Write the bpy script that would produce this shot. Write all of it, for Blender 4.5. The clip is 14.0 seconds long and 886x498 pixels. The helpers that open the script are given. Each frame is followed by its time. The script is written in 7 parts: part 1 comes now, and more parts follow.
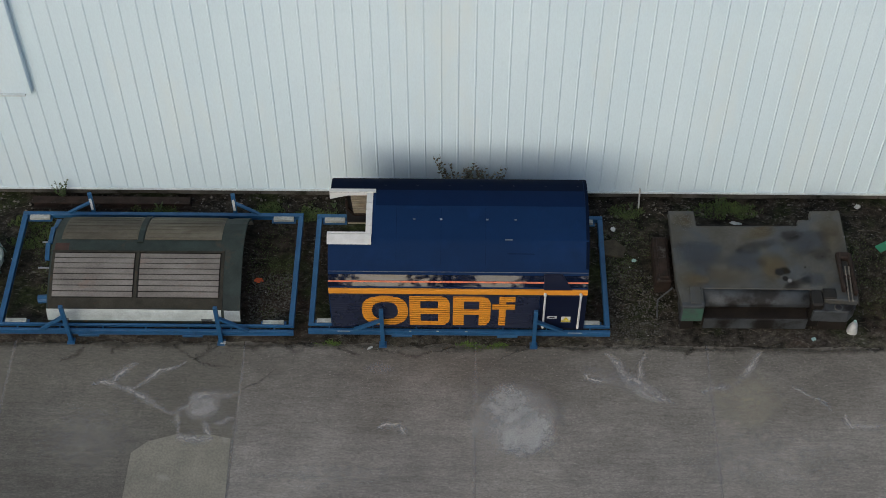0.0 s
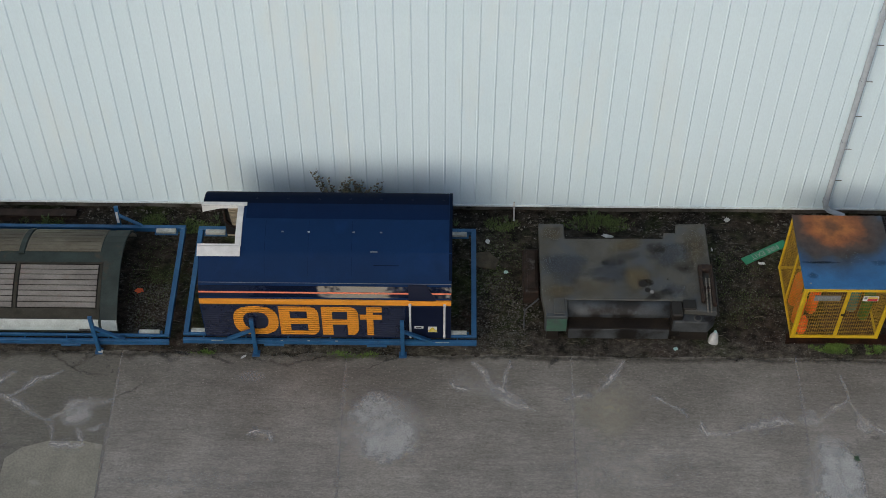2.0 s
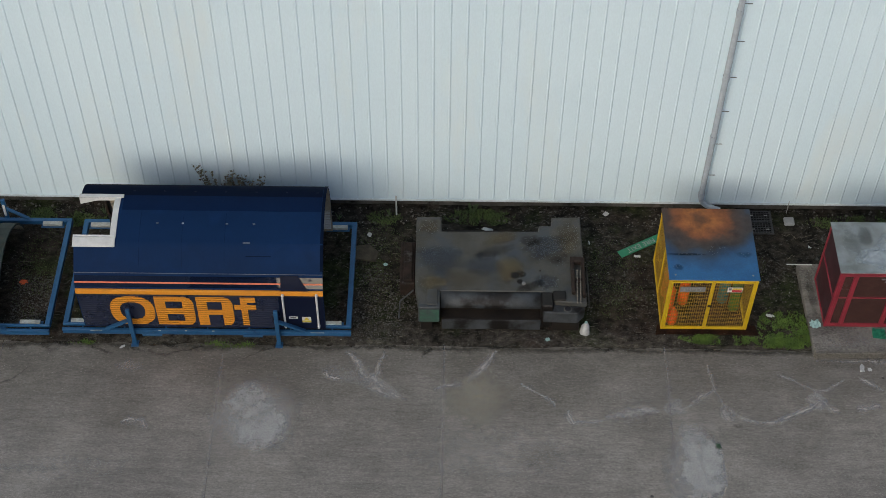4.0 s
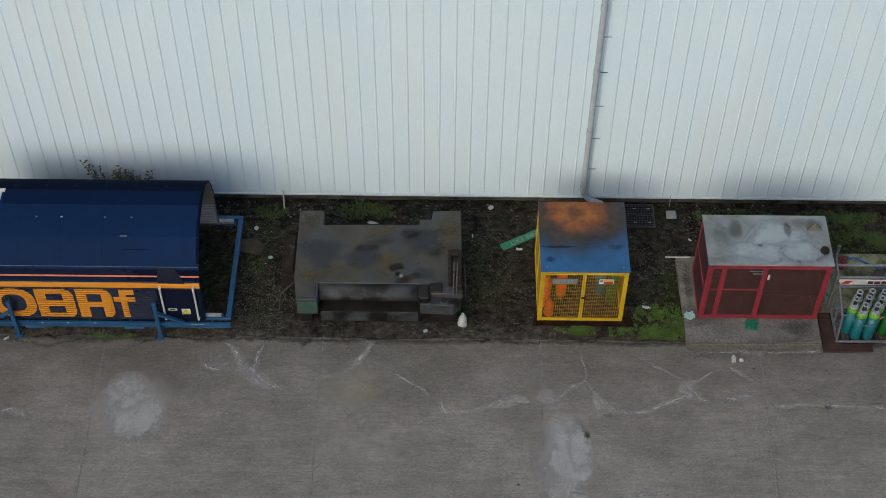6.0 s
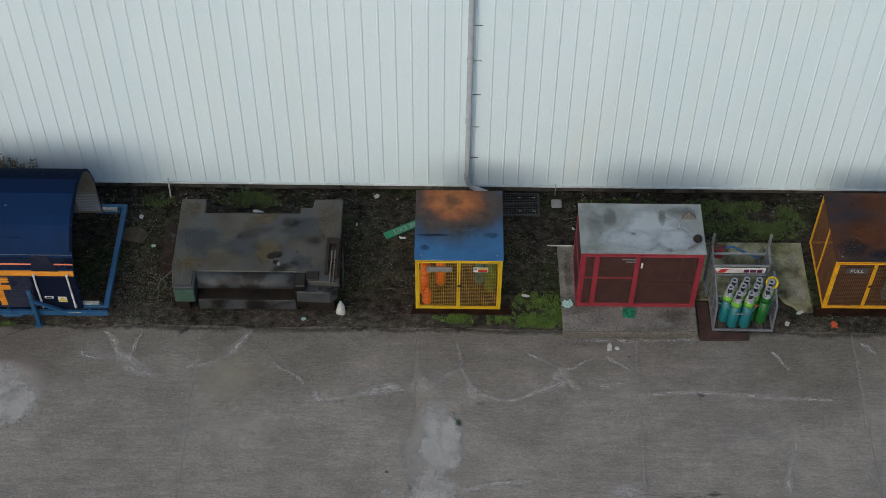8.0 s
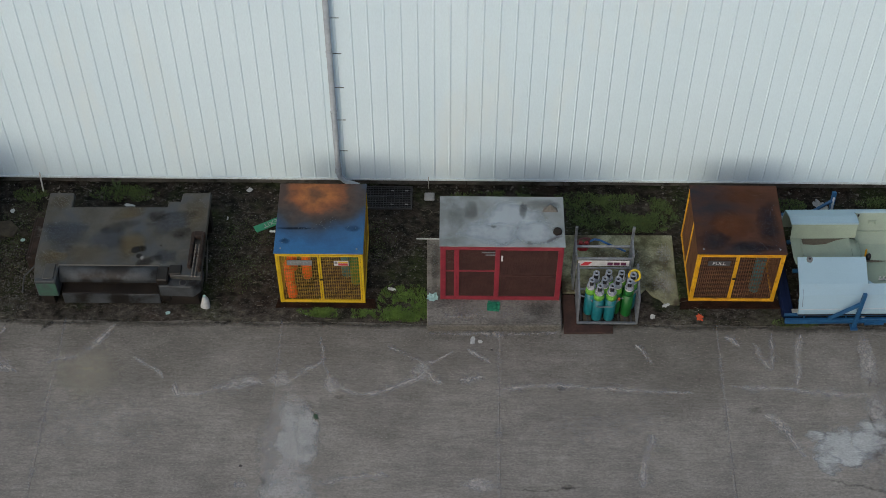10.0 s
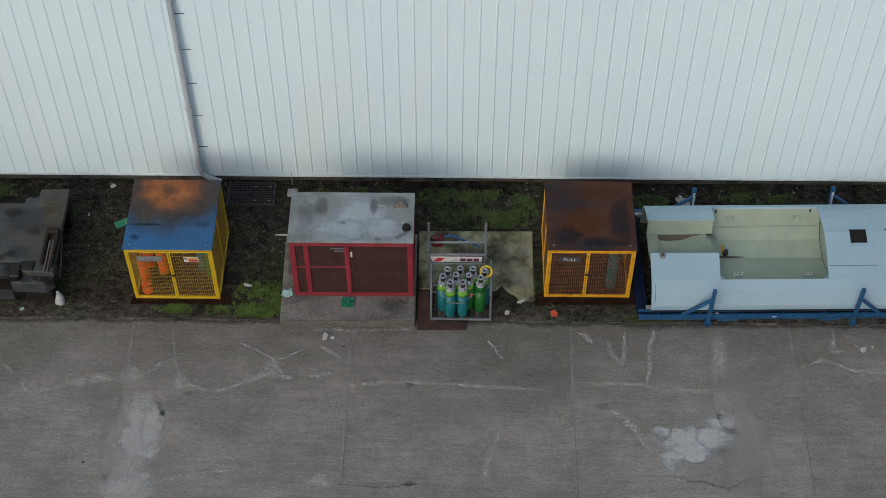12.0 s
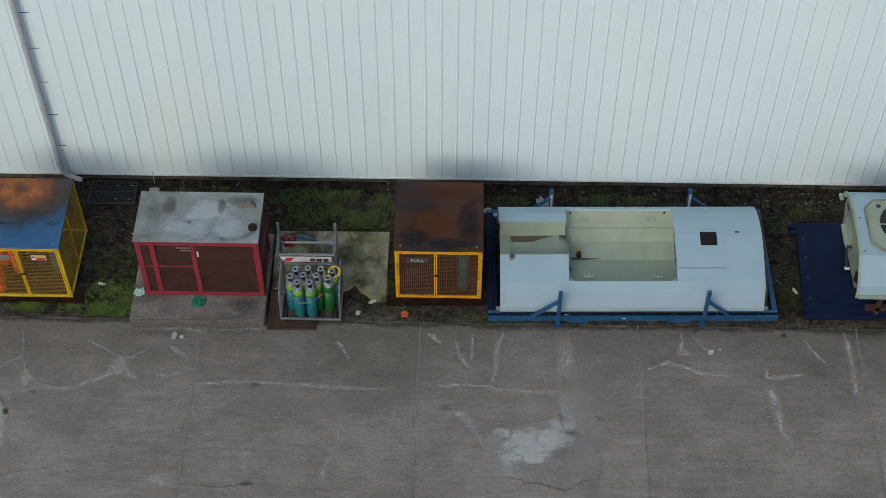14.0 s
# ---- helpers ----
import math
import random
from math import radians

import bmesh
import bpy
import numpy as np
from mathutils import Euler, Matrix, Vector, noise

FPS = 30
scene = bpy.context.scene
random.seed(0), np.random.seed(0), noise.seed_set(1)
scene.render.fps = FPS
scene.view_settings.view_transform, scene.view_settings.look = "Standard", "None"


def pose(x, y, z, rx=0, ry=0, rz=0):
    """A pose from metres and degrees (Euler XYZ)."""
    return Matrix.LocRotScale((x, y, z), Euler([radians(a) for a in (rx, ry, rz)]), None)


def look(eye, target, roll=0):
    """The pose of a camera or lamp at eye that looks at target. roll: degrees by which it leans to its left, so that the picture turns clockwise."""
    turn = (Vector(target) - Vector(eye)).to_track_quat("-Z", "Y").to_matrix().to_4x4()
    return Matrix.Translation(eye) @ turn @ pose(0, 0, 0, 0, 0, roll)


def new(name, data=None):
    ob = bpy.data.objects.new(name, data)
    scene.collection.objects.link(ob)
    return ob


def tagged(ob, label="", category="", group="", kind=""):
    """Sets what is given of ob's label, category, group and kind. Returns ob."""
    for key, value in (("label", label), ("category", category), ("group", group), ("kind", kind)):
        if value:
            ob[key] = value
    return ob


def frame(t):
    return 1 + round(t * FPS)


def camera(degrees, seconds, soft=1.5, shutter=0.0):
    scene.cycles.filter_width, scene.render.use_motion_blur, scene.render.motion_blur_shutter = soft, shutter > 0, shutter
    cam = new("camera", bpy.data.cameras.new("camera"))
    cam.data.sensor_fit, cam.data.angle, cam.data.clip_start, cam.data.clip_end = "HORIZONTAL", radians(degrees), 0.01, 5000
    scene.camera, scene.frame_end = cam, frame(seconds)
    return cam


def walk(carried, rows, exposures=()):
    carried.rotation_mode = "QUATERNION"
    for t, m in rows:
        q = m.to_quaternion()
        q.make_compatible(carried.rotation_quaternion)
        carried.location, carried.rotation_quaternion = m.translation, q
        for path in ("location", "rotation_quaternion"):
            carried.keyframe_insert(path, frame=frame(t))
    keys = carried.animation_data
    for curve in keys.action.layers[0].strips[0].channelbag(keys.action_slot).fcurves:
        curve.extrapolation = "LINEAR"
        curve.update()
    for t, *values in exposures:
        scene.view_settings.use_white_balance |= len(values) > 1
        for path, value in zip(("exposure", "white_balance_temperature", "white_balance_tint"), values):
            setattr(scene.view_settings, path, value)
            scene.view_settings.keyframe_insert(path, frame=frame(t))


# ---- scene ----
cam = camera(32.9, 14.0, soft=0.85)
PATH = [
    (0, (-10.628, -20.524, 24.348), (-10.644, -19.272, 22.788), -0.1),
    (0.5, (-9.994, -20.58, 24.588), (-10.009, -19.328, 23.027), -0.0),
    (1, (-9.354, -20.737, 24.722), (-9.368, -19.48, 23.166), 0.0),
    (1.5, (-8.754, -20.856, 24.904), (-8.765, -19.596, 23.35), 0.2),
    (2, (-8.145, -20.949, 25.052), (-8.153, -19.689, 23.498), 0.3),
    (2.5, (-7.593, -21.08, 25.146), (-7.594, -19.817, 23.595), 0.6),
    (3, (-6.965, -21.257, 25.179), (-6.964, -19.99, 23.632), 0.7),
    (5.5, (-3.776, -21.866, 25.536), (-3.777, -20.597, 23.991), 0.6),
    (6, (-3.105, -21.939, 25.596), (-3.108, -20.671, 24.049), 0.5),
    (6.5, (-2.539, -21.995, 25.634), (-2.539, -20.728, 24.087), 0.7),
    (7, (-1.88, -22.025, 25.629), (-1.88, -20.759, 24.081), 0.6),
    (7.5, (-1.224, -22.039, 25.6), (-1.225, -20.776, 24.049), 0.6),
    (8, (-0.51, -22.049, 25.583), (-0.514, -20.788, 24.032), 0.5),
    (10.5, (3.173, -21.979, 25.471), (3.163, -20.724, 23.914), 0.1),
    (11, (3.899, -21.984, 25.432), (3.892, -20.73, 23.875), 0.2),
    (11.5, (4.698, -21.941, 25.449), (4.691, -20.689, 23.889), 0.2),
    (12, (5.531, -21.939, 25.479), (5.52, -20.687, 23.92), 0.1),
    (12.5, (6.348, -21.965, 25.548), (6.328, -20.712, 23.99), 0.2),
    (13, (7.168, -21.947, 25.582), (7.145, -20.694, 24.023), 0.1),
    (13.5, (8.01, -21.874, 25.559), (7.987, -20.624, 23.998), 0.1),
    (14, (8.773, -21.845, 25.576), (8.755, -20.597, 24.013), 0.2),
]
walk(cam, [(t, look(eye, target, roll)) for t, eye, target, roll in PATH])

# ---- sky and light ----
world = bpy.data.worlds.new("overcast_sky")
scene.world = world
world.use_nodes = True
wn, wl = world.node_tree.nodes, world.node_tree.links
wn.clear()
w_out = wn.new("ShaderNodeOutputWorld")
w_bg = wn.new("ShaderNodeBackground")
w_sky = wn.new("ShaderNodeTexSky")
w_sky.sky_type, w_sky.sun_disc = "NISHITA", False
SUN_EL, SUN_AZ = radians(29), radians(204)
w_sky.sun_elevation, w_sky.sun_rotation = SUN_EL, SUN_AZ
w_sky.air_density, w_sky.dust_density, w_sky.ozone_density = 1.0, 3.0, 1.0
w_hsv = wn.new("ShaderNodeHueSaturation")
w_hsv.inputs["Saturation"].default_value = 1.12
w_tc = wn.new("ShaderNodeTexCoord")
w_cloud = wn.new("ShaderNodeTexNoise")
w_cloud.inputs["Scale"].default_value, w_cloud.inputs["Detail"].default_value = 3.2, 6.0
w_ramp = wn.new("ShaderNodeMapRange")
w_ramp.inputs[1].default_value, w_ramp.inputs[2].default_value = 0.35, 0.65
w_ramp.inputs[3].default_value, w_ramp.inputs[4].default_value = 0.65, 1.5
w_mul = wn.new("ShaderNodeMixRGB")
w_mul.blend_type, w_mul.inputs[0].default_value = "MULTIPLY", 1.0
wl.new(w_tc.outputs["Generated"], w_cloud.inputs["Vector"])
wl.new(w_cloud.outputs[0], w_ramp.inputs[0])
wl.new(w_sky.outputs[0], w_hsv.inputs["Color"])
wl.new(w_hsv.outputs[0], w_mul.inputs[1])
wl.new(w_ramp.outputs[0], w_mul.inputs[2])
wl.new(w_mul.outputs[0], w_bg.inputs[0])
w_bg.inputs[1].default_value = 0.165
wl.new(w_bg.outputs[0], w_out.inputs[0])

sun_data = bpy.data.lights.new("sun", "SUN")
sun_data.energy, sun_data.angle, sun_data.color = 1.60, radians(46), (1.0, 0.972, 0.925)
sun = new("sun", sun_data)
sun.matrix_world = look((0, 0, 30), (-math.sin(SUN_AZ) * math.cos(SUN_EL), -math.cos(SUN_AZ) * math.cos(SUN_EL), 30 - math.sin(SUN_EL)))
scene.view_settings.exposure = -0.47


# ---- materials ----
def mat(name, c1, c2, rough=0.7, metal=0.0, scale=6.0, fine=60.0, bump=0.15, third=None, third_at=(0.58, 0.68), third_scale=1.5,
        stretch=(1, 1, 1), coat=0.0, fine_mix=0.13, alpha_edge=False, vary=0.0, rough2=None, spec=0.5, fourth=None, fourth_at=(0.6, 0.7), fourth_scale=1.0, crisp=0.0, ramp=(0.10, 1.30), speckle=0.20):
    """Two-scale mottled surface: c1/c2 by broad noise, grain by fine noise, and a third colour in worn patches."""
    m = bpy.data.materials.new(name)
    m.use_nodes = True
    n, l = m.node_tree.nodes, m.node_tree.links
    b = n["Principled BSDF"]
    geo = n.new("ShaderNodeNewGeometry")
    mp = n.new("ShaderNodeMapping")
    mp.inputs["Scale"].default_value = stretch
    l.new(geo.outputs["Position"], mp.inputs["Vector"])
    def noise_node(s, d):
        t = n.new("ShaderNodeTexNoise")
        t.inputs["Scale"].default_value, t.inputs["Detail"].default_value, t.inputs["Roughness"].default_value = s, d, 0.6
        l.new(mp.outputs[0], t.inputs["Vector"])
        return t.outputs[0]
    def span(sock, a, z, lo=0.0, hi=1.0):
        r = n.new("ShaderNodeMapRange")
        for i, v in enumerate((a, z, lo, hi)):
            r.inputs[i + 1].default_value = v
        l.new(sock, r.inputs[0])
        return r.outputs[0]
    def mix(fac, a, z, kind="MIX"):
        x = n.new("ShaderNodeMixRGB")
        x.blend_type = kind
        for i, v in enumerate((fac, a, z)):
            if isinstance(v, (int, float)):
                x.inputs[i].default_value = v if i == 0 else (v, v, v, 1)
            elif isinstance(v, tuple):
                x.inputs[i].default_value = (*v, 1)
            else:
                l.new(v, x.inputs[i])
        return x.outputs[0]
    broad, grain = noise_node(scale, 5.0), noise_node(fine, 3.0)
    col = mix(span(broad, 0.35, 0.65), c1, c2)
    col = mix(1.0, col, span(grain, 0.36, 0.64, 1 - fine_mix, 1 + fine_mix), "MULTIPLY")
    if third:
        mask = span(noise_node(third_scale, 8.0), *third_at)
        col = mix(mask, col, third)
    if fourth:
        col = mix(span(noise_node(fourth_scale, 9.0), *fourth_at), col, fourth)
    if vary:
        info = n.new("ShaderNodeObjectInfo")
        col = mix(1.0, col, span(info.outputs["Random"], 0, 1, 1 - vary, 1 + vary), "MULTIPLY")
    l.new(col, b.inputs["Base Color"])
    b.inputs["Metallic"].default_value = metal
    b.inputs["Specular IOR Level"].default_value = spec
    l.new(span(broad, 0.3, 0.7, rough, rough2 if rough2 is not None else min(1.0, rough + 0.12)), b.inputs["Roughness"])
    b.inputs["Coat Weight"].default_value = coat
    b.inputs["Coat Roughness"].default_value = 0.08
    if bump:
        bp = n.new("ShaderNodeBump")
        bp.inputs["Strength"].default_value, bp.inputs["Distance"].default_value = bump, 0.01
        l.new(grain, bp.inputs["Height"])
        l.new(bp.outputs[0], b.inputs["Normal"])
    if alpha_edge:
        at = n.new("ShaderNodeAttribute")
        at.attribute_name = "fade"
        def plus(a, z):
            t = n.new("ShaderNodeMath")
            t.operation = "ADD"
            l.new(a, t.inputs[0])
            l.new(z, t.inputs[1])
            return t.outputs[0]
        if crisp:
            mask = plus(at.outputs["Fac"], span(noise_node(crisp, 12.0), 0.25, 0.75, -0.58, 0.58))
            mask = plus(mask, span(noise_node(42.0, 4.0), 0.25, 0.75, -speckle, speckle))
            l.new(span(mask, *ramp, 0.0, alpha_edge), b.inputs["Alpha"])
        else:
            mask = plus(at.outputs["Fac"], span(noise_node(7.0, 10.0), 0.2, 0.8, -0.42, 0.42))
            l.new(span(mask, 0.05, 1.05, 0.0, alpha_edge), b.inputs["Alpha"])
    return m


def plain(name, c, rough=0.5, metal=0.0, coat=0.0):
    return mat(name, c, tuple(v * 0.82 for v in c), rough, metal, 9.0, 90.0, 0.04, coat=coat, fine_mix=0.08)


M = {}
M["cladding"] = mat("white_cladding", (0.675, 0.82, 0.88), (0.64, 0.79, 0.855), 0.36, 0.0, 0.5, 30, 0.006, stretch=(1, 1, 0.35), fine_mix=0.02,
                    third=(0.69, 0.79, 0.80), third_at=(0.55, 0.8), third_scale=0.7)
M["flashing"] = plain("white_flashing", (0.64, 0.74, 0.78), 0.4)
M["pipe"] = plain("grey_pvc_pipe", (0.42, 0.47, 0.51), 0.45)
M["plinth"] = mat("plinth_concrete", (0.100, 0.098, 0.088), (0.040, 0.039, 0.034), 0.9, 0, 1.6, 40, 0.5, third=(0.17, 0.163, 0.145), third_at=(0.56, 0.72), third_scale=1.1, spec=0.15, fourth=(0.018, 0.020, 0.014), fourth_at=(0.56, 0.66), fourth_scale=2.4)
M["joint"] = mat("joint_filler", (0.20, 0.185, 0.165), (0.11, 0.10, 0.088), 0.9, 0, 5, 50, 0.3)
M["asphalt"] = mat("far_asphalt", (0.07, 0.068, 0.064), (0.05, 0.05, 0.048), 0.85, 0, 0.4, 30, 0.3)
M["gravel"] = mat("gravel", (0.092, 0.086, 0.074), (0.014, 0.013, 0.011), 0.9, 0, 40, 90, 0.2)
M["chippings"] = mat("grey_chippings", (0.125, 0.121, 0.109), (0.030, 0.028, 0.024), 0.9, 0, 30, 90, 0.2, spec=0.15)
M["rubble"] = mat("pale_rubble", (0.17, 0.16, 0.14), (0.09, 0.085, 0.072), 0.9, 0, 20, 90, 0.1, spec=0.2)
M["straw"] = mat("dry_straw", (0.20, 0.18, 0.135), (0.09, 0.08, 0.06), 0.9, 0, 6, 60, 0.0, spec=0.1)
M["moss_bright"] = mat("bright_grass_green", (0.105, 0.180, 0.025), (0.042, 0.082, 0.013), 0.8, 0, 5, 60, 0.0, third=(0.12, 0.16, 0.02), third_at=(0.55, 0.7), third_scale=5)
M["stone_tan"] = mat("dull_tan_stone", (0.085, 0.074, 0.054), (0.05, 0.044, 0.034), 0.9, 0, 5, 50, 0.4, spec=0.15)
M["grit"] = mat("dusty_grit", (0.14, 0.125, 0.102), (0.075, 0.067, 0.054), 0.95, 0, 20, 90, 0.1, spec=0.1)
M["moss"] = mat("grass_green", (0.080, 0.122, 0.028), (0.038, 0.061, 0.016), 0.8, 0, 5, 60, 0.0, third=(0.11, 0.14, 0.034), third_at=(0.55, 0.7), third_scale=5)
M["weed"] = mat("weed_leaf", (0.068, 0.120, 0.034), (0.045, 0.062, 0.026), 0.7, 0, 8, 60, 0.0)
M["weed_dry"] = mat("fading_weed_leaf", (0.135, 0.130, 0.078), (0.085, 0.075, 0.055), 0.8, 0, 8, 60, 0.0)
M["laitance"] = mat("pale_laitance", (0.55, 0.53, 0.50), (0.43, 0.415, 0.39), 0.9, 0, 4, 30, 0.2, fine_mix=0.28, alpha_edge=0.56, crisp=7.0)
M["whitewash"] = mat("whitish_residue", (0.52, 0.545, 0.53), (0.40, 0.42, 0.41), 0.9, 0, 5, 30, 0.2, fine_mix=0.2, alpha_edge=0.88, crisp=3.4, ramp=(0.30, 0.95), speckle=0.12, stretch=(0.6, 1.3, 1))
M["lime_bloom"] = mat("pale_lime_bloom", (0.50, 0.505, 0.48), (0.40, 0.40, 0.38), 0.9, 0, 5, 30, 0.2, fine_mix=0.2, alpha_edge=0.74, crisp=4.0, ramp=(0.0, 0.90), speckle=0.16)
M["chalk"] = mat("faint_chalky_mark", (0.45, 0.43, 0.40), (0.37, 0.355, 0.335), 0.9, 0, 4, 30, 0.2, fine_mix=0.28, alpha_edge=0.36, crisp=6.0)
M["patch"] = mat("tan_cement_patch", (0.27, 0.255, 0.205), (0.21, 0.20, 0.162), 0.9, 0, 1.6, 24, 0.25, third=(0.34, 0.33, 0.28), third_scale=1.1)
M["tan_film"] = mat("tan_washed_stain", (0.38, 0.35, 0.27), (0.32, 0.295, 0.225), 0.9, 0, 3, 30, 0.2, alpha_edge=0.7)
M["roof_pale"] = mat("pale_blue_grey_paint", (0.385, 0.445, 0.480), (0.345, 0.400, 0.432), 0.5, 0, 2, 40, 0.0, alpha_edge=0.80, fine_mix=0.03, crisp=2.6, speckle=0.05, ramp=(-0.1, 1.10))
M["grime"] = mat("dark_grime_stain", (0.085, 0.088, 0.08), (0.06, 0.062, 0.056), 0.7, 0, 5, 40, 0.05, alpha_edge=0.42, spec=0.2)
M["blue_sheen"] = mat("blue_grey_oil_stain", (0.058, 0.070, 0.084), (0.044, 0.054, 0.066), 0.5, 0, 5, 40, 0.05, alpha_edge=0.6, spec=0.2)
M["tan_stain"] = mat("ochre_stain", (0.150, 0.120, 0.062), (0.11, 0.09, 0.05), 0.7, 0, 5, 40, 0.05, alpha_edge=0.55, spec=0.2)
M["black_stain"] = mat("black_oil_stain", (0.010, 0.009, 0.008), (0.015, 0.013, 0.012), 0.5, 0, 5, 40, 0.05, alpha_edge=0.6, spec=0.2)
M["slate"] = mat("dark_slate_paint_rest", (0.020, 0.025, 0.036), (0.016, 0.019, 0.027), 0.6, 0, 3, 40, 0.05, alpha_edge=0.8, spec=0.2)
M["rust_bright"] = mat("orange_brown_rust", (0.125, 0.044, 0.018), (0.09, 0.034, 0.016), 0.8, 0, 3, 40, 0.1, alpha_edge=0.7, spec=0.2)
M["oil"] = mat("dark_oil_spot", (0.02, 0.02, 0.018), (0.035, 0.033, 0.03), 0.5, 0, 8, 40, 0.1, alpha_edge=0.7)
M["crack"] = mat("dark_crack", (0.03, 0.028, 0.024), (0.05, 0.047, 0.038), 0.95, 0, 12, 50, 0.1, alpha_edge=0.42, crisp=9.0)
M["dirt"] = mat("damp_dirt_film", (0.045, 0.042, 0.028), (0.07, 0.065, 0.05), 0.95, 0, 5, 40, 0.2, alpha_edge=0.55)
M["blue"] = mat("blue_frame_paint", (0.013, 0.092, 0.215), (0.010, 0.07, 0.165), 0.5, 0.0, 3, 60, 0.12, third=(0.10, 0.10, 0.10), third_at=(0.68, 0.76), third_scale=6)
M["sill_white"] = mat("white_sill_paint", (0.44, 0.50, 0.49), (0.33, 0.37, 0.36), 0.6, 0, 4, 60, 0.05)
M["pad_white"] = mat("pale_pad", (0.40, 0.43, 0.41), (0.24, 0.26, 0.23), 0.7, 0, 6, 60, 0.1)
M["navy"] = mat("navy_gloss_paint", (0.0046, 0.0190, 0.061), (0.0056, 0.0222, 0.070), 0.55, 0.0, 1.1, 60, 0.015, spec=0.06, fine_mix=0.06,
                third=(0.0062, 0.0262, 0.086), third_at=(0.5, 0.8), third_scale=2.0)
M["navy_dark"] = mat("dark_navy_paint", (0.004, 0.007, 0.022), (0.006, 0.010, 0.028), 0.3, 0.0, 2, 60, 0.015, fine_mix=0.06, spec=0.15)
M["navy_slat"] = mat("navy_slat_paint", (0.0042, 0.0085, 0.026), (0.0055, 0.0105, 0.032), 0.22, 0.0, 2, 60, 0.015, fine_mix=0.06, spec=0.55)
# darker copies of the navy that carry the rear slope's shade
M["navy_rear"] = mat("navy_rear_shade_paint", (0.0028, 0.0068, 0.019), (0.0034, 0.0082, 0.023), 0.6, 0.0, 2, 60, 0.01, fine_mix=0.06, spec=0.02)
M["navy_mid"] = mat("navy_mid_shade_paint", (0.0036, 0.0125, 0.042), (0.0042, 0.0145, 0.048), 0.6, 0.0, 2, 60, 0.01, fine_mix=0.06, spec=0.03)
M["navy_wavy"] = mat("rippled_gloss_navy", (0.004, 0.007, 0.022), (0.006, 0.010, 0.028), 0.04, 0.0, 2, 1.1, 0.9, fine_mix=0.06, rough2=0.06, spec=1.0, stretch=(0.8, 1.5, 1.5))
M["orange"] = mat("orange_vinyl", (0.78, 0.31, 0.028), (0.70, 0.27, 0.022), 0.4, 0, 3, 60, 0.02, fine_mix=0.05)
M["salmon"] = mat("salmon_line", (0.72, 0.18, 0.08), (0.62, 0.15, 0.065), 0.4, 0, 3, 60, 0.02, fine_mix=0.05)
M["white_edge"] = mat("cream_white_edge", (0.60, 0.61, 0.59), (0.50, 0.51, 0.49), 0.5, 0, 5, 60, 0.02, fine_mix=0.04, third=(0.28, 0.26, 0.22), third_at=(0.66, 0.78), third_scale=7)
M["inner_tan"] = mat("tan_inner_lining", (0.36, 0.32, 0.24), (0.26, 0.225, 0.165), 0.7, 0, 4, 50, 0.15)
M["louvre"] = mat("weathered_louvre", (0.19, 0.180, 0.162), (0.128, 0.118, 0.106), 0.7, 0.0, 2.2, 45, 0.15, third=(0.17, 0.11, 0.085), third_at=(0.58, 0.8),
                  third_scale=3.0, stretch=(0.6, 1, 1))
M["olive"] = mat("grey_green_paint", (0.026, 0.040, 0.036), (0.018, 0.026, 0.023), 0.6, 0, 2.5, 50, 0.12, third=(0.06, 0.042, 0.028), third_at=(0.58, 0.74), third_scale=3, spec=0.3)
M["olive_dirty"] = mat("grimy_olive_paint", (0.040, 0.038, 0.028), (0.022, 0.021, 0.016), 0.7, 0, 3, 50, 0.15, third=(0.06, 0.035, 0.02), third_at=(0.6, 0.75), third_scale=4, spec=0.25)
M["brown_top"] = mat("brown_weathered_roof", (0.108, 0.094, 0.066), (0.070, 0.060, 0.042), 0.7, 0, 2.2, 50, 0.15, third=(0.065, 0.045, 0.030), third_scale=3, stretch=(0.5, 1, 1), fourth=(0.15, 0.135, 0.10), fourth_at=(0.56, 0.7), fourth_scale=1.4)
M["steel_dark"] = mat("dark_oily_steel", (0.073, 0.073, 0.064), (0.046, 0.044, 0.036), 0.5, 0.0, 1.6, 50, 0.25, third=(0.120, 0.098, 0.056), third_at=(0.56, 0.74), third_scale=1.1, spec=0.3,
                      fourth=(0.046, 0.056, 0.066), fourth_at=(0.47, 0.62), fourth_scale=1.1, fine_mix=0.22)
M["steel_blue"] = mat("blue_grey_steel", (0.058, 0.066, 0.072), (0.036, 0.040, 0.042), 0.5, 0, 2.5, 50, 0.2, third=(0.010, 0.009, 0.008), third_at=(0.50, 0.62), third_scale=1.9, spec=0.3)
# dark steel; also holds the shade of gaps and undersides
M["steel_black"] = mat("dark_steel_and_shade", (0.012, 0.010, 0.009), (0.022, 0.018, 0.014), 0.65, 0.0, 3, 50, 0.3, spec=0.2)
# near-black tone for shade in the bedplate's recesses
M["grease"] = mat("black_recess_shade", (0.007, 0.006, 0.005), (0.012, 0.010, 0.008), 0.45, 0.0, 4, 50, 0.4, spec=0.3)
M["steel_brown"] = mat("brown_rusty_steel", (0.034, 0.023, 0.018), (0.016, 0.012, 0.010), 0.7, 0.0, 4, 50, 0.3, spec=0.2, third=(0.075, 0.07, 0.064), third_at=(0.6, 0.7), third_scale=4)
M["green_paint"] = mat("scuffed_green_paint", (0.032, 0.105, 0.068), (0.045, 0.070, 0.062), 0.6, 0, 6, 50, 0.2)
M["yellow"] = mat("yellow_cage_paint", (0.62, 0.42, 0.010), (0.50, 0.33, 0.010), 0.5, 0, 3, 50, 0.08, third=(0.16, 0.07, 0.02), third_at=(0.66, 0.76), third_scale=6)
